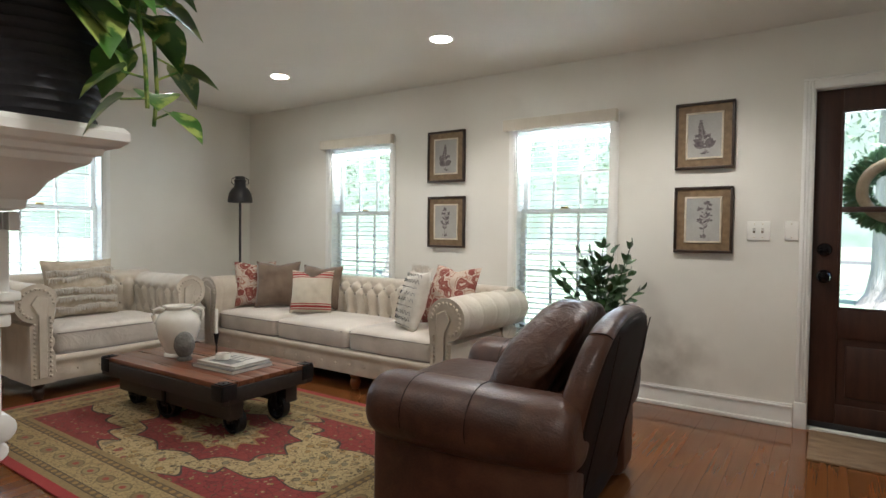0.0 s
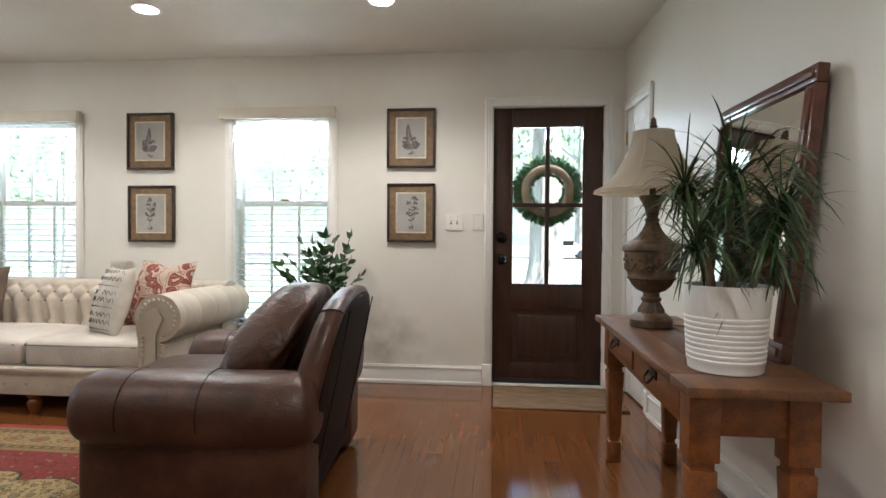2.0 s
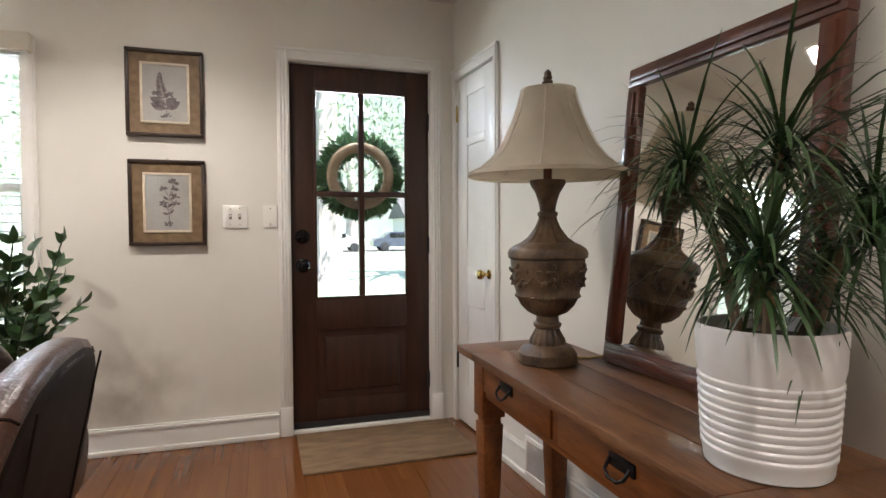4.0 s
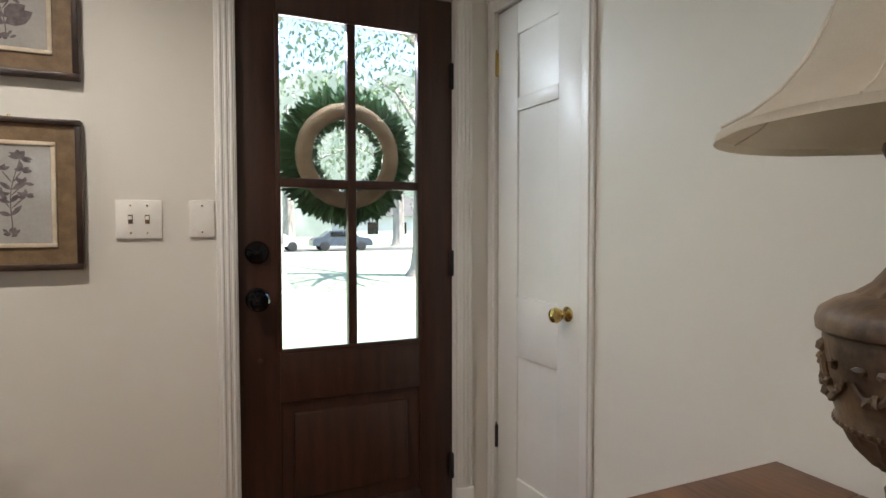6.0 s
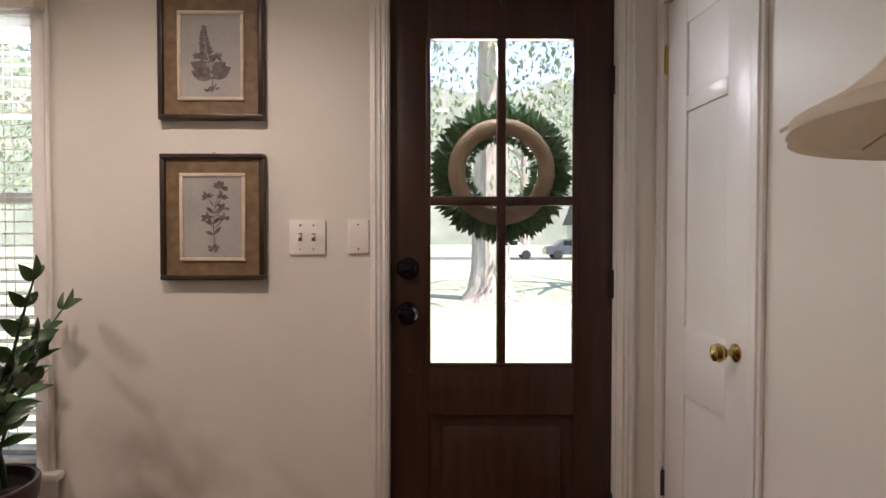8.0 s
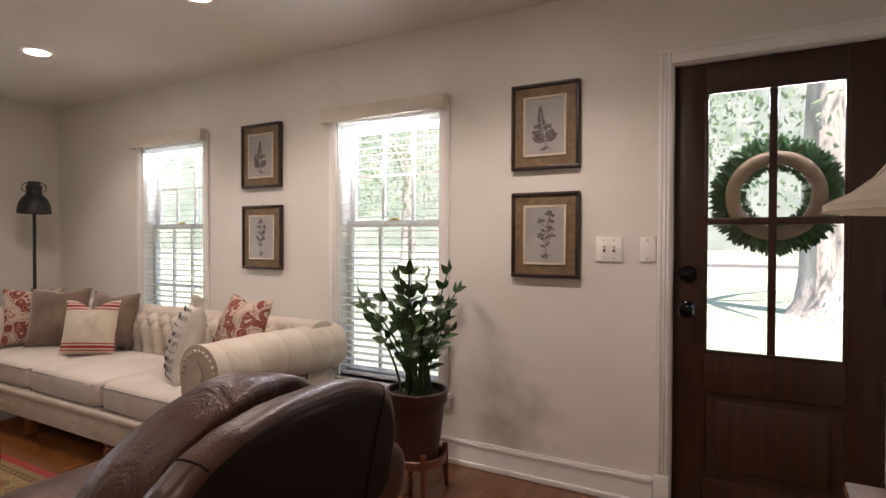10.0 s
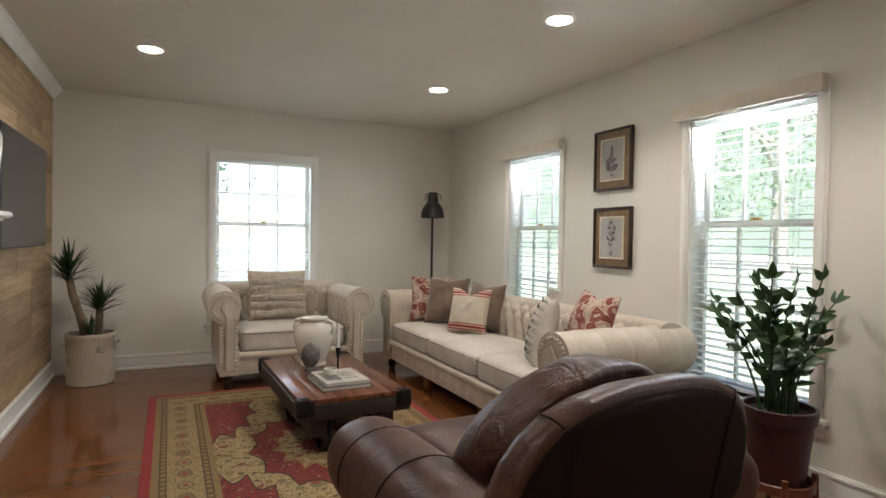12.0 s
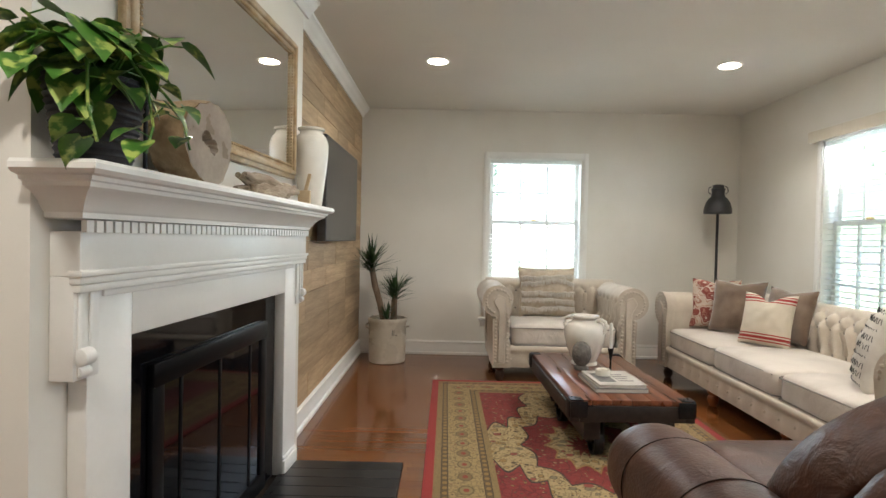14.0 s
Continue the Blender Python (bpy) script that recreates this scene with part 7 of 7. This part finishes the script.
def print_frame(x, ztop, w, h, seed):
    rng = random.Random(seed)
    t = thing("framed_print", pose(x + w / 2, -0.002, ztop - h / 2), "botanical print in a dark and bronze frame on the wall", "framed print", "botanical prints")
    hw, hh, f = w / 2, h / 2, 0.018
    bm = bmesh.new()
    for a, b, c, d in ((-hw, -hh, hw, -hh + f), (-hw, hh - f, hw, hh), (-hw, -hh + f, -hw + f, hh - f), (hw - f, -hh + f, hw, hh - f)):
        bm_box(bm, a, -0.032, b, c, 0, d, 0.004)
    obj("frame", bm, FRAMEWOOD, t)
    bm = bmesh.new()
    g = 0.066
    bm_box(bm, -hw + f, -0.020, -hh + f, hw - f, -0.002, hh - f, 0.0)
    obj("mat", bm, GOLDMAT, t)
    bm = bmesh.new()
    aw, ah, q = hw - g, hh - g, 0.012
    for a, b, c, d in ((-aw, -ah, aw, -ah + q), (-aw, ah - q, aw, ah), (-aw, -ah + q, -aw + q, ah - q), (aw - q, -ah + q, aw, ah - q)):
        bm_box(bm, a, -0.027, b, c, -0.018, d, 0.002)
    obj("fillet", bm, CREAMFRAME, t)
    box_obj("paper", (-aw + q, -0.0225, -ah + q), (aw - q, -0.0205, ah - q), PRINTPAPER, t)
    bm = bmesh.new()
    y = -0.0235
    def flat_leaf(px, pz, ang, L, W):
        pts = [(0, 0), (0.25, 0.8), (0.55, 1), (0.8, 0.6), (1, 0), (0.8, -0.6), (0.55, -1), (0.25, -0.8)]
        ca, sa = math.cos(ang), math.sin(ang)
        bm.faces.new([bm.verts.new((px + ca * a * L - sa * b * W / 2, y + rng.uniform(-0.0003, 0.0003), pz + sa * a * L + ca * b * W / 2)) for a, b in pts][::-1])
    H = 2 * (ah - q) * 0.78
    z0 = -H / 2 - 0.006
    lean = rng.uniform(-0.12, 0.12)
    for j in range(12):
        q0, q1 = j / 12, (j + 1) / 12
        xa, xb = lean * H * q0 + 0.008 * math.sin(q0 * 5 + seed), lean * H * q1 + 0.008 * math.sin(q1 * 5 + seed)
        bm.faces.new([bm.verts.new(c) for c in ((xa - 0.0016, y, z0 + H * q0), (xa + 0.0016, y, z0 + H * q0), (xb + 0.0013, y, z0 + H * q1), (xb - 0.0013, y, z0 + H * q1))])
        for s in (-1, 1):
            if seed % 2 and j in (2, 3):
                flat_leaf(xa, z0 + H * q0, math.pi / 2 - s * rng.uniform(0.8, 1.3), 0.075 * rng.uniform(0.8, 1.1), 0.042)
            elif seed % 2 and j > 4:
                for k in range(2):
                    flat_leaf(xa, z0 + H * (q0 + 0.04 * k), math.pi / 2 - s * rng.uniform(1.0, 1.5), 0.046 * (1.15 - q0), 0.011)
            elif j in (4, 6, 8) and (s > 0 or j != 6):
                bx, bz = xa + s * H * 0.17 * rng.uniform(0.6, 1.2), z0 + H * (q0 + 0.17)
                flat_leaf(xa, z0 + H * q0, math.atan2(bz - z0 - H * q0, bx - xa), math.hypot(bx - xa, bz - z0 - H * q0), 0.004)
                for k in range(9):
                    flat_leaf(bx, bz, rng.uniform(-0.6, 3.7), rng.uniform(0.014, 0.026), 0.010)
            elif j in (3, 5, 7):
                flat_leaf(xa, z0 + H * q0, math.pi / 2 - s * rng.uniform(0.6, 1.3), 0.05 * rng.uniform(0.6, 1.0), 0.013)
            elif j == 11:
                for k in range(8):
                    flat_leaf(xb, z0 + H * q1, rng.uniform(-0.5, 3.6), rng.uniform(0.016, 0.030), 0.012)
    for k in range(10):
        flat_leaf(rng.uniform(-0.02, 0.02), z0 - 0.002 + rng.uniform(-0.006, 0.008), rng.uniform(0, 3.1), 0.018, 0.008)
    tagged(obj("drawing", bm, INK, t, smooth=False), "grey engraved plant drawing", kind="stuff")
    box_obj("hook", (-0.003, -0.006, hh), (0.003, 0, hh + 0.008), BRASS, t)


print_frame(4.533, 2.043, 0.360, 0.437, 1)
print_frame(4.536, 1.490, 0.358, 0.435, 2)
print_frame(2.483, 2.038, 0.378, 0.437, 3)
print_frame(2.490, 1.478, 0.378, 0.437, 4)


def switch_plate(x0, x1, z0, z1, toggles, label):
    t = thing("switch_plate", pose((x0 + x1) / 2, -0.001, (z0 + z1) / 2), label, "light switch", "wall switches")
    hw, hh = (x1 - x0) / 2, (z1 - z0) / 2
    box_obj("plate", (-hw, -0.009, -hh), (hw, 0, hh), PLATE, t, 0.004)
    for k in range(toggles):
        xx = (k - (toggles - 1) / 2) * 0.046
        bm = bmesh.new()
        bm_box(bm, xx - 0.0045, -0.021, -0.001, xx + 0.0045, -0.008, 0.010, 0.001)
        obj("toggle", bm, WAX, t)
        box_obj("slot", (xx - 0.0065, -0.0096, -0.014), (xx + 0.0065, -0.0088, 0.014), BARK, t)
    for xx in ([(k - (toggles - 1) / 2) * 0.046 for k in range(toggles)] if toggles else [0]):
        for zz in (-0.042, 0.042):
            bm = bmesh.new()
            bm_lathe(bm, [(0.003, 0), (0.003, 0.001)], 8, pose(xx, -0.009, zz, 90))
            obj("screw", bm, BRASS, t)
switch_plate(4.972, 5.100, 1.143, 1.263, 2, "cream double toggle switch plate on the wall")
switch_plate(5.177, 5.252, 1.146, 1.264, 0, "cream blank switch plate beside the door casing")

# ---- door mat, vent ----
bm = bmesh.new()
bm_box(bm, -0.43, -0.265, 0, 0.43, 0.265, 0.012, 0.004)
MATM = surface("jute_mat", (0.19, 0.115, 0.058), (0.32, 0.21, 0.115), 6, 0.95, 1.0, 90, stretch=(1, 3, 1), bdist=0.01)
tagged(obj("door_mat", bm, MATM, None, pose(5.765, -0.30, 0.001)), "plain tan woven door mat inside the front door", "door mat")
t = thing("wall_vent", RIGHT @ pose(ROOM_X - 0.030, -1.08, 0.03), "white metal floor-level wall vent", "vent")
bm = bmesh.new()
bm_box(bm, -0.008, -0.16, 0, 0.001, 0.16, 0.02, 0.002)
bm_box(bm, -0.008, -0.16, 0.16, 0.001, 0.16, 0.18, 0.002)
bm_box(bm, -0.008, -0.16, 0.02, 0.001, -0.14, 0.16, 0.002)
bm_box(bm, -0.008, 0.14, 0.02, 0.001, 0.16, 0.16, 0.002)
obj("frame", bm, TRIM, t)
for k in range(17):
    box_obj("louvre", (-0.006, -0.137 + 0.0165 * k, 0.02), (0.0, -0.130 + 0.0165 * k, 0.16), TRIM, t)
box_obj("grille_back", (0.001, -0.14, 0.02), (0.003, 0.14, 0.16), BLACKPAINT, t)

# ---- ceiling lights ----
def downlight(x, y):
    t = thing("ceiling_downlight", pose(x, y, CEIL), "round recessed ceiling light, switched on", "ceiling light", "recessed lights")
    bm = bmesh.new()
    bm_lathe(bm, [(0.060, -0.001), (0.086, -0.001), (0.088, -0.004), (0.080, -0.007), (0.064, -0.006), (0.060, -0.003)], 32)
    obj("trim_ring", bm, TRIM, t)
    bm = bmesh.new()
    bm_lathe(bm, [(0.066, -0.0075), (0.060, -0.009), (0.01, -0.010)], 28)
    tagged(obj("lens", bm, LAMPGLOW, t), "glowing warm white lens")
# fittings for the two added, unseen lights are built here as well
for x, y in DOWNLIGHTS:
    downlight(x, y)

# ---- on the mantel ----
MT = 1.3165
def on_mantel(x, y):
    return FIRE @ pose(x, y, MT)


def mantel_mirror():
    t = thing("mantel_mirror", FIRE @ pose(3.494, BR_Y + 0.003, 1.452), "large mirror in a carved gilt frame above the mantel", "mirror")
    GILT = stained(surface("aged_gilt", (0.30, 0.20, 0.10), (0.50, 0.38, 0.22), 14, 0.45, 0.5, 90, metal=0.3, bdist=0.005), (0.5, 0.45, 0.36), 10, 0.5, 0.7, 0.6)
    hw, h, f = 0.694, 0.688, 0.066
    bm = bmesh.new()
    for a, b, c, d in ((-hw, 0, hw, f), (-hw, h - f, hw, h), (-hw, f, -hw + f, h - f), (hw - f, f, hw, h - f)):
        bm_box(bm, a, 0, b, c, 0.028, d, 0.006)
    q = 0.018
    for a, b, c, d in ((-hw + q, q, hw - q, q * 2.3), (-hw + q, h - q * 2.3, hw - q, h - q), (-hw + q, q, -hw + q * 2.3, h - q), (hw - q * 2.3, q, hw - q, h - q)):
        bm_box(bm, a, 0.02, b, c, 0.042, d, 0.008, segs=3)
    n = 74
    for k in range(n):
        u = -hw + 0.05 + (2 * hw - 0.1) * k / (n - 1)
        for z in (0.062, h - 0.062):
            bmesh.ops.create_icosphere(bm, subdivisions=1, radius=0.008, matrix=pose(u, 0.028, z))
    n = 38
    for k in range(n):
        u = 0.06 + (h - 0.12) * k / (n - 1)
        for xx in (-hw + 0.062, hw - 0.062):
            bmesh.ops.create_icosphere(bm, subdivisions=1, radius=0.008, matrix=pose(xx, 0.028, u))
    obj("frame", bm, GILT, t)
    bm = bmesh.new()
    bm_box(bm, -hw + f - 0.004, 0.012, f - 0.004, hw - f + 0.004, 0.018, h - f + 0.004)
    obj("glass", bm, MIRROR, t, smooth=False)
mantel_mirror()
v = lathe_thing("mantel_vase", [(0.055, 0), (0.060, 0.004), (0.066, 0.06), (0.080, 0.18), (0.090, 0.28), (0.090, 0.33), (0.078, 0.365), (0.060, 0.385), (0.060, 0.395), (0.070, 0.402), (0.070, 0.412), (0.062, 0.415), (0.052, 0.39)], WHITECER, on_mantel(2.71, BR_Y + 0.085), "tall white ceramic vase on the mantel shelf", "vase", 40)
candle_holder(on_mantel(4.145, BR_Y + 0.06), 0.29, 0.11, "tall black candlestick with a white candle on the mantel")


def geode():
    AG = stained(surface("petrified_wood_rim", (0.38, 0.26, 0.14), (0.56, 0.42, 0.26), 12, 0.75, 0.7, 40, bdist=0.01), (0.14, 0.07, 0.035), 14, 0.55, 0.7, 0.7)
    FACE = stained(surface("agate_face", (0.27, 0.215, 0.165), (0.42, 0.345, 0.27), 9, 0.3, 0.1, 60, bdist=0.003), (0.13, 0.09, 0.07), 6, 0.5, 0.7, 0.6)
    t = thing("agate_slice", on_mantel(3.95, BR_Y + 0.105) @ pose(0, 0, 0, 0, 0, -5), "thick round polished agate slice standing on the mantel", "ornament")
    rng = random.Random(3)
    bm = bmesh.new()
    n = 40
    rad = [0.134 * (1 + 0.05 * math.sin(3 * 2 * math.pi * i / n + 1) + 0.03 * rng.uniform(-1, 1)) for i in range(n)]
    def circ(y, s):
        return [bm.verts.new((rad[i] * s * math.cos(2 * math.pi * i / n), y, 0.128 + 0.97 * rad[i] * s * math.sin(2 * math.pi * i / n))) for i in range(n)]
    rows = [circ(-0.078, 0.90), circ(-0.076, 0.97), circ(-0.05, 1.0), circ(-0.015, 1.015), circ(0.02, 1.0), circ(0.043, 0.97)]
    for a, b in zip(rows, rows[1:]):
        for i in range(n):
            bm.faces.new((a[i], a[(i + 1) % n], b[(i + 1) % n], b[i]))
    bm.faces.new(rows[0])
    bmesh.ops.recalc_face_normals(bm, faces=bm.faces[:])
    obj("rim", bm, AG, t, angle=35)
    bm = bmesh.new()
    hole = [0.032 * (1 + 0.5 * math.sin(2 * math.pi * i / n * 2 + 0.5) + 0.15 * rng.uniform(-1, 1)) for i in range(n)]
    o = [bm.verts.new((rad[i] * 0.955 * math.cos(2 * math.pi * i / n), 0.0445, 0.128 + 0.93 * rad[i] * math.sin(2 * math.pi * i / n))) for i in range(n)]
    c = [bm.verts.new((hole[i] * math.cos(2 * math.pi * i / n), 0.0445, 0.128 + hole[i] * math.sin(2 * math.pi * i / n))) for i in range(n)]
    dpt = [bm.verts.new((hole[i] * 0.5 * math.cos(2 * math.pi * i / n), 0.015, 0.128 + hole[i] * 0.5 * math.sin(2 * math.pi * i / n))) for i in range(n)]
    for i in range(n):
        j = (i + 1) % n
        bm.faces.new((o[j], o[i], c[i], c[j]))
        bm.faces.new((c[j], c[i], dpt[i], dpt[j]))
    bm.faces.new(dpt)
    obj("polished_face", bm, FACE, t, angle=30)
geode()


def driftwood():
    DW = surface("driftwood", (0.26, 0.19, 0.13), (0.48, 0.39, 0.29), 14, 0.85, 0.8, 60, stretch=(0.4, 2, 2), bdist=0.008)
    rng = random.Random(6)
    bm = bmesh.new()
    for k in range(3):
        pts, rr = [], []
        for j in range(13):
            q = j / 12
            pts.append((-0.26 + 0.52 * q, 0.02 * math.sin(4 * q + k) + 0.012 * (k - 1), 0.028 + 0.016 * k + 0.016 * math.sin(6 * q + k * 1.7) + 0.01 * rng.uniform(-1, 1)))
            rr.append(0.025 * (0.45 + math.sin(math.pi * min(q + 0.06, 1)) * 0.75) * rng.uniform(0.8, 1.15))
        bm_tube(bm, pts, rr, 9)
    bm_tube(bm, [(0.2, 0.02, 0.0), (0.21, 0.02, 0.04)], [0.012, 0.016], 7)
    bm_tube(bm, [(-0.2, 0.0, 0.0), (-0.19, 0.0, 0.04)], [0.012, 0.016], 7)
    tagged(obj("driftwood", bm, DW, None, on_mantel(3.36, BR_Y + 0.11), angle=60), "weathered piece of driftwood lying on the mantel", "driftwood")
driftwood()
bm = bmesh.new()
bm_box(bm, -0.012, -0.03, 0, 0.012, 0.03, 0.075, 0.002)
bm_box(bm, -0.008, -0.02, 0.07, 0.008, -0.004, 0.16, 0.002, m=pose(0, 0, 0, -14))
tagged(obj("wood_block", bm, surface("pale_wood", (0.42, 0.30, 0.17), (0.56, 0.43, 0.27), 12, 0.6, 0.2, 40, bdist=0.002), None, on_mantel(2.86, BR_Y + 0.10)), "small pale wooden holder beside the white vase", "ornament")


def pothos():
    rng = random.Random(21)
    t = thing("potted_pothos", on_mantel(4.415, BR_Y + 0.108), "trailing green pothos in a charcoal woven pot", "potted plant")
    prof = [(0.068, 0), (0.074, 0.004)]
    for k in range(12):
        z = 0.01 + 0.0145 * k
        r = 0.074 + 0.030 * z / 0.18
        prof += [(r, z), (r + 0.004, z + 0.005), (r, z + 0.011)]
    prof += [(0.106, 0.186), (0.100, 0.188), (0.095, 0.16)]
    bm = bmesh.new()
    bm_lathe(bm, prof, 36)
    tagged(obj("pot", bm, GREYBASK, t, angle=70), "charcoal ribbed pot")
    bm = bmesh.new()
    bm_lathe(bm, [(0.092, 0.15), (0.095, 0.16), (0.05, 0.168), (0.01, 0.17)], 20)
    obj("soil", bm, SOIL, t)
    vines, leaves = bmesh.new(), bmesh.new()
    def vine(pts, n, L):
        pts = [Vector(p) for p in pts]
        fine = []
        for j in range(len(pts) - 1):
            for q in range(5):
                fine.append(pts[j].lerp(pts[j + 1], q / 5))
        fine.append(pts[-1])
        bm_tube(vines, fine, 0.0035, 6)
        for k in range(n):
            p = fine[min(len(fine) - 1, int((k + 0.8) / n * (len(fine) - 1)))]
            a = rng.uniform(0, 6.283)
            d = Vector((math.cos(a), math.sin(a), rng.uniform(-0.7, 0.25)))
            s = p + d * 0.035 + Vector((0, 0, 0.012))
            bm_tube(vines, [p, s], 0.002, 5)
            oval_leaf(leaves, s, d + Vector((0, 0, -0.35)), (0.3 * math.cos(a), 0.3 * math.sin(a), 1), L * rng.uniform(0.75, 1.12), L * rng.uniform(0.70, 0.88), True, 0.22)
    for k in range(12):
        a = rng.uniform(-1.5, 3.4)
        r, z = rng.uniform(0.06, 0.17), rng.uniform(0.20, 0.31)
        if math.sin(a) < -0.3:
            r *= 0.5
        vine([(0.03 * math.cos(a), 0.03 * math.sin(a), 0.165), (0.6 * r * math.cos(a), 0.6 * r * math.sin(a), z), (r * math.cos(a), r * math.sin(a), z + 0.03)], 4, 0.118)
    vine([(0.05, 0.03, 0.165), (0.10, 0.06, 0.24), (0.14, 0.08, 0.20), (0.15, 0.09, 0.10), (0.135, 0.10, 0.03)], 8, 0.088)
    vine([(0.03, 0.05, 0.165), (0.06, 0.11, 0.23), (0.05, 0.15, 0.17), (0.04, 0.16, 0.08), (0.05, 0.15, 0.02)], 8, 0.086)
    vine([(-0.05, 0.04, 0.165), (-0.13, 0.07, 0.21), (-0.20, 0.09, 0.16), (-0.23, 0.10, 0.07)], 6, 0.07)
    vine([(0.05, 0.0, 0.165), (0.12, 0.0, 0.25), (0.17, 0.0, 0.24), (0.20, 0.0, 0.15)], 5, 0.085)
    obj("vine", vines, LEAFP, t)
    tagged(obj("leaves", leaves, LEAFP, t, angle=80), "heart-shaped variegated leaves", kind="stuff")
pothos()

# ---- television on the plank wall ----
tv = thing("television", pose(1.46, WOOD_Y + 0.020, 1.476), "flat black television switched off on the plank wall", "television")
box_obj("body", (-0.615, 0.03, -0.345), (0.615, 0.085, 0.345), BLACKPAINT, tv, 0.006)
box_obj("screen", (-0.605, 0.085, -0.335), (0.605, 0.0865, 0.335), SCREEN, tv)
box_obj("mount", (-0.2, 0.0, -0.15), (0.2, 0.03, 0.15), BLACKPAINT, tv)

# ---- outlet behind the armchair ----
t = thing("wall_outlet", pose(0.0, -1.02, 0.30, 0, 0, 90), "white duplex wall outlet", "outlet")
box_obj("plate", (-0.035, -0.005, -0.058), (0.035, -0.0005, 0.058), PLATE, t, 0.002)
box_obj("socket", (-0.017, -0.008, 0.008), (0.017, -0.004, 0.036), PLATE, t, 0.003)
box_obj("socket", (-0.017, -0.008, -0.036), (0.017, -0.004, -0.008), PLATE, t, 0.003)

# ---- planks of the accent wall ----
rng = random.Random(77)
wall = bpy.data.objects["wall_planked"]
meshes = {}
z, row = 0.11, 0
while z < CEIL - 0.10:
    hgt = min(rng.choice((0.14, 0.165, 0.185, 0.14)), CEIL - 0.06 - z)
    x = 0.0
    while x < BR_X0 - 0.01:
        L = rng.choice((0.45, 0.7, 0.95, 1.3, 0.8))
        L = min(L, BR_X0 - x)
        if BR_X0 - x - L < 0.12:
            L = BR_X0 - x
        bm = bmesh.new()
        th = rng.choice((0.012, 0.0135, 0.011))
        bm_box(bm, 0.0008, 0, 0.0008, L - 0.0008, th, hgt - 0.0012, 0.0012, segs=1)
        o = obj("plank", bm, PLANK, wall, pose(x, WOOD_Y, z), smooth=False)
        x += L
    z += hgt
    row += 1

# ---- hearth tiles ----
x = 2.803
while x < 4.39:
    bm = bmesh.new()
    bm_box(bm, 0, 0, 0, 0.097, BR_Y * -1 - 3.113 - 0.004, 0.006, 0.0015, segs=1)
    obj("tile", bm, SLATE, HEARTH, pose(x, BR_Y + 0.003, 0.003), smooth=False)
    x += 0.1

# ---- floor boards, along the way to the door ----
rng = random.Random(5)
floor = bpy.data.objects["floor"]
lengths = [0.7, 0.95, 1.2, 1.5, 1.9]
board = {}
for L in lengths:
    bm = bmesh.new()
    bm_box(bm, 0.0002, 0.0002, -0.012, 0.0833, L - 0.0002, 0.0, 0.0005, segs=1)
    me = bpy.data.meshes.new("floor_board")
    bm.to_mesh(me)
    bm.free()
    me.materials.append(FLOORM)
    board[L] = me
rest = bmesh.new()
count = 0
for k in range(75):
    x = k * 0.0835
    y = -rng.uniform(0.0, 0.8)
    bm_box(rest, x + 0.0004, y, -0.012, min(x + 0.0831, ROOM_X), 0.03, 0.0)
    stop = -3.6 if x < 4.4 else -4.6
    hearth = 2.72 < x < 4.40
    while y > (-2.9 if hearth else stop):
        L = rng.choice(lengths)
        if hearth and y - L < -3.108:
            L = min(lengths, key=lambda q: abs(q - (y + 3.108)))
            if abs(L - (y + 3.108)) > 0.0:
                bm_box(rest, x + 0.0004, -3.108, -0.012, x + 0.0831, y, 0.0)
                break
        o = new("floor_board", board[L])
        o.matrix_basis, o.parent = pose(x, y - L, 0), floor
        y -= L
        count += 1
    else:
        if hearth:
            bm_box(rest, x + 0.0004, -3.108, -0.012, x + 0.0831, y, 0.0) if y > -3.108 else None
        if not hearth:
            bm_box(rest, x + 0.0004, ROOM_BACK if x > 4.4 else WOOD_Y - 0.02, -0.012, min(x + 0.0831, ROOM_X), y, 0.0) if y > (ROOM_BACK if x > 4.4 else WOOD_Y - 0.02) else None
bm_box(rest, 2.7559, WOOD_Y, -0.012, 2.7992, -3.109, 0.0)
bm_box(rest, ROOM_X + 0.001, ROOM_BACK, -0.012, ROOM_X + 0.5, 0.0, 0.0)
ob = obj("floor_board_ends", rest, FLOORM, floor, smooth=False)
tagged(ob, "oak floor boards", kind="stuff")
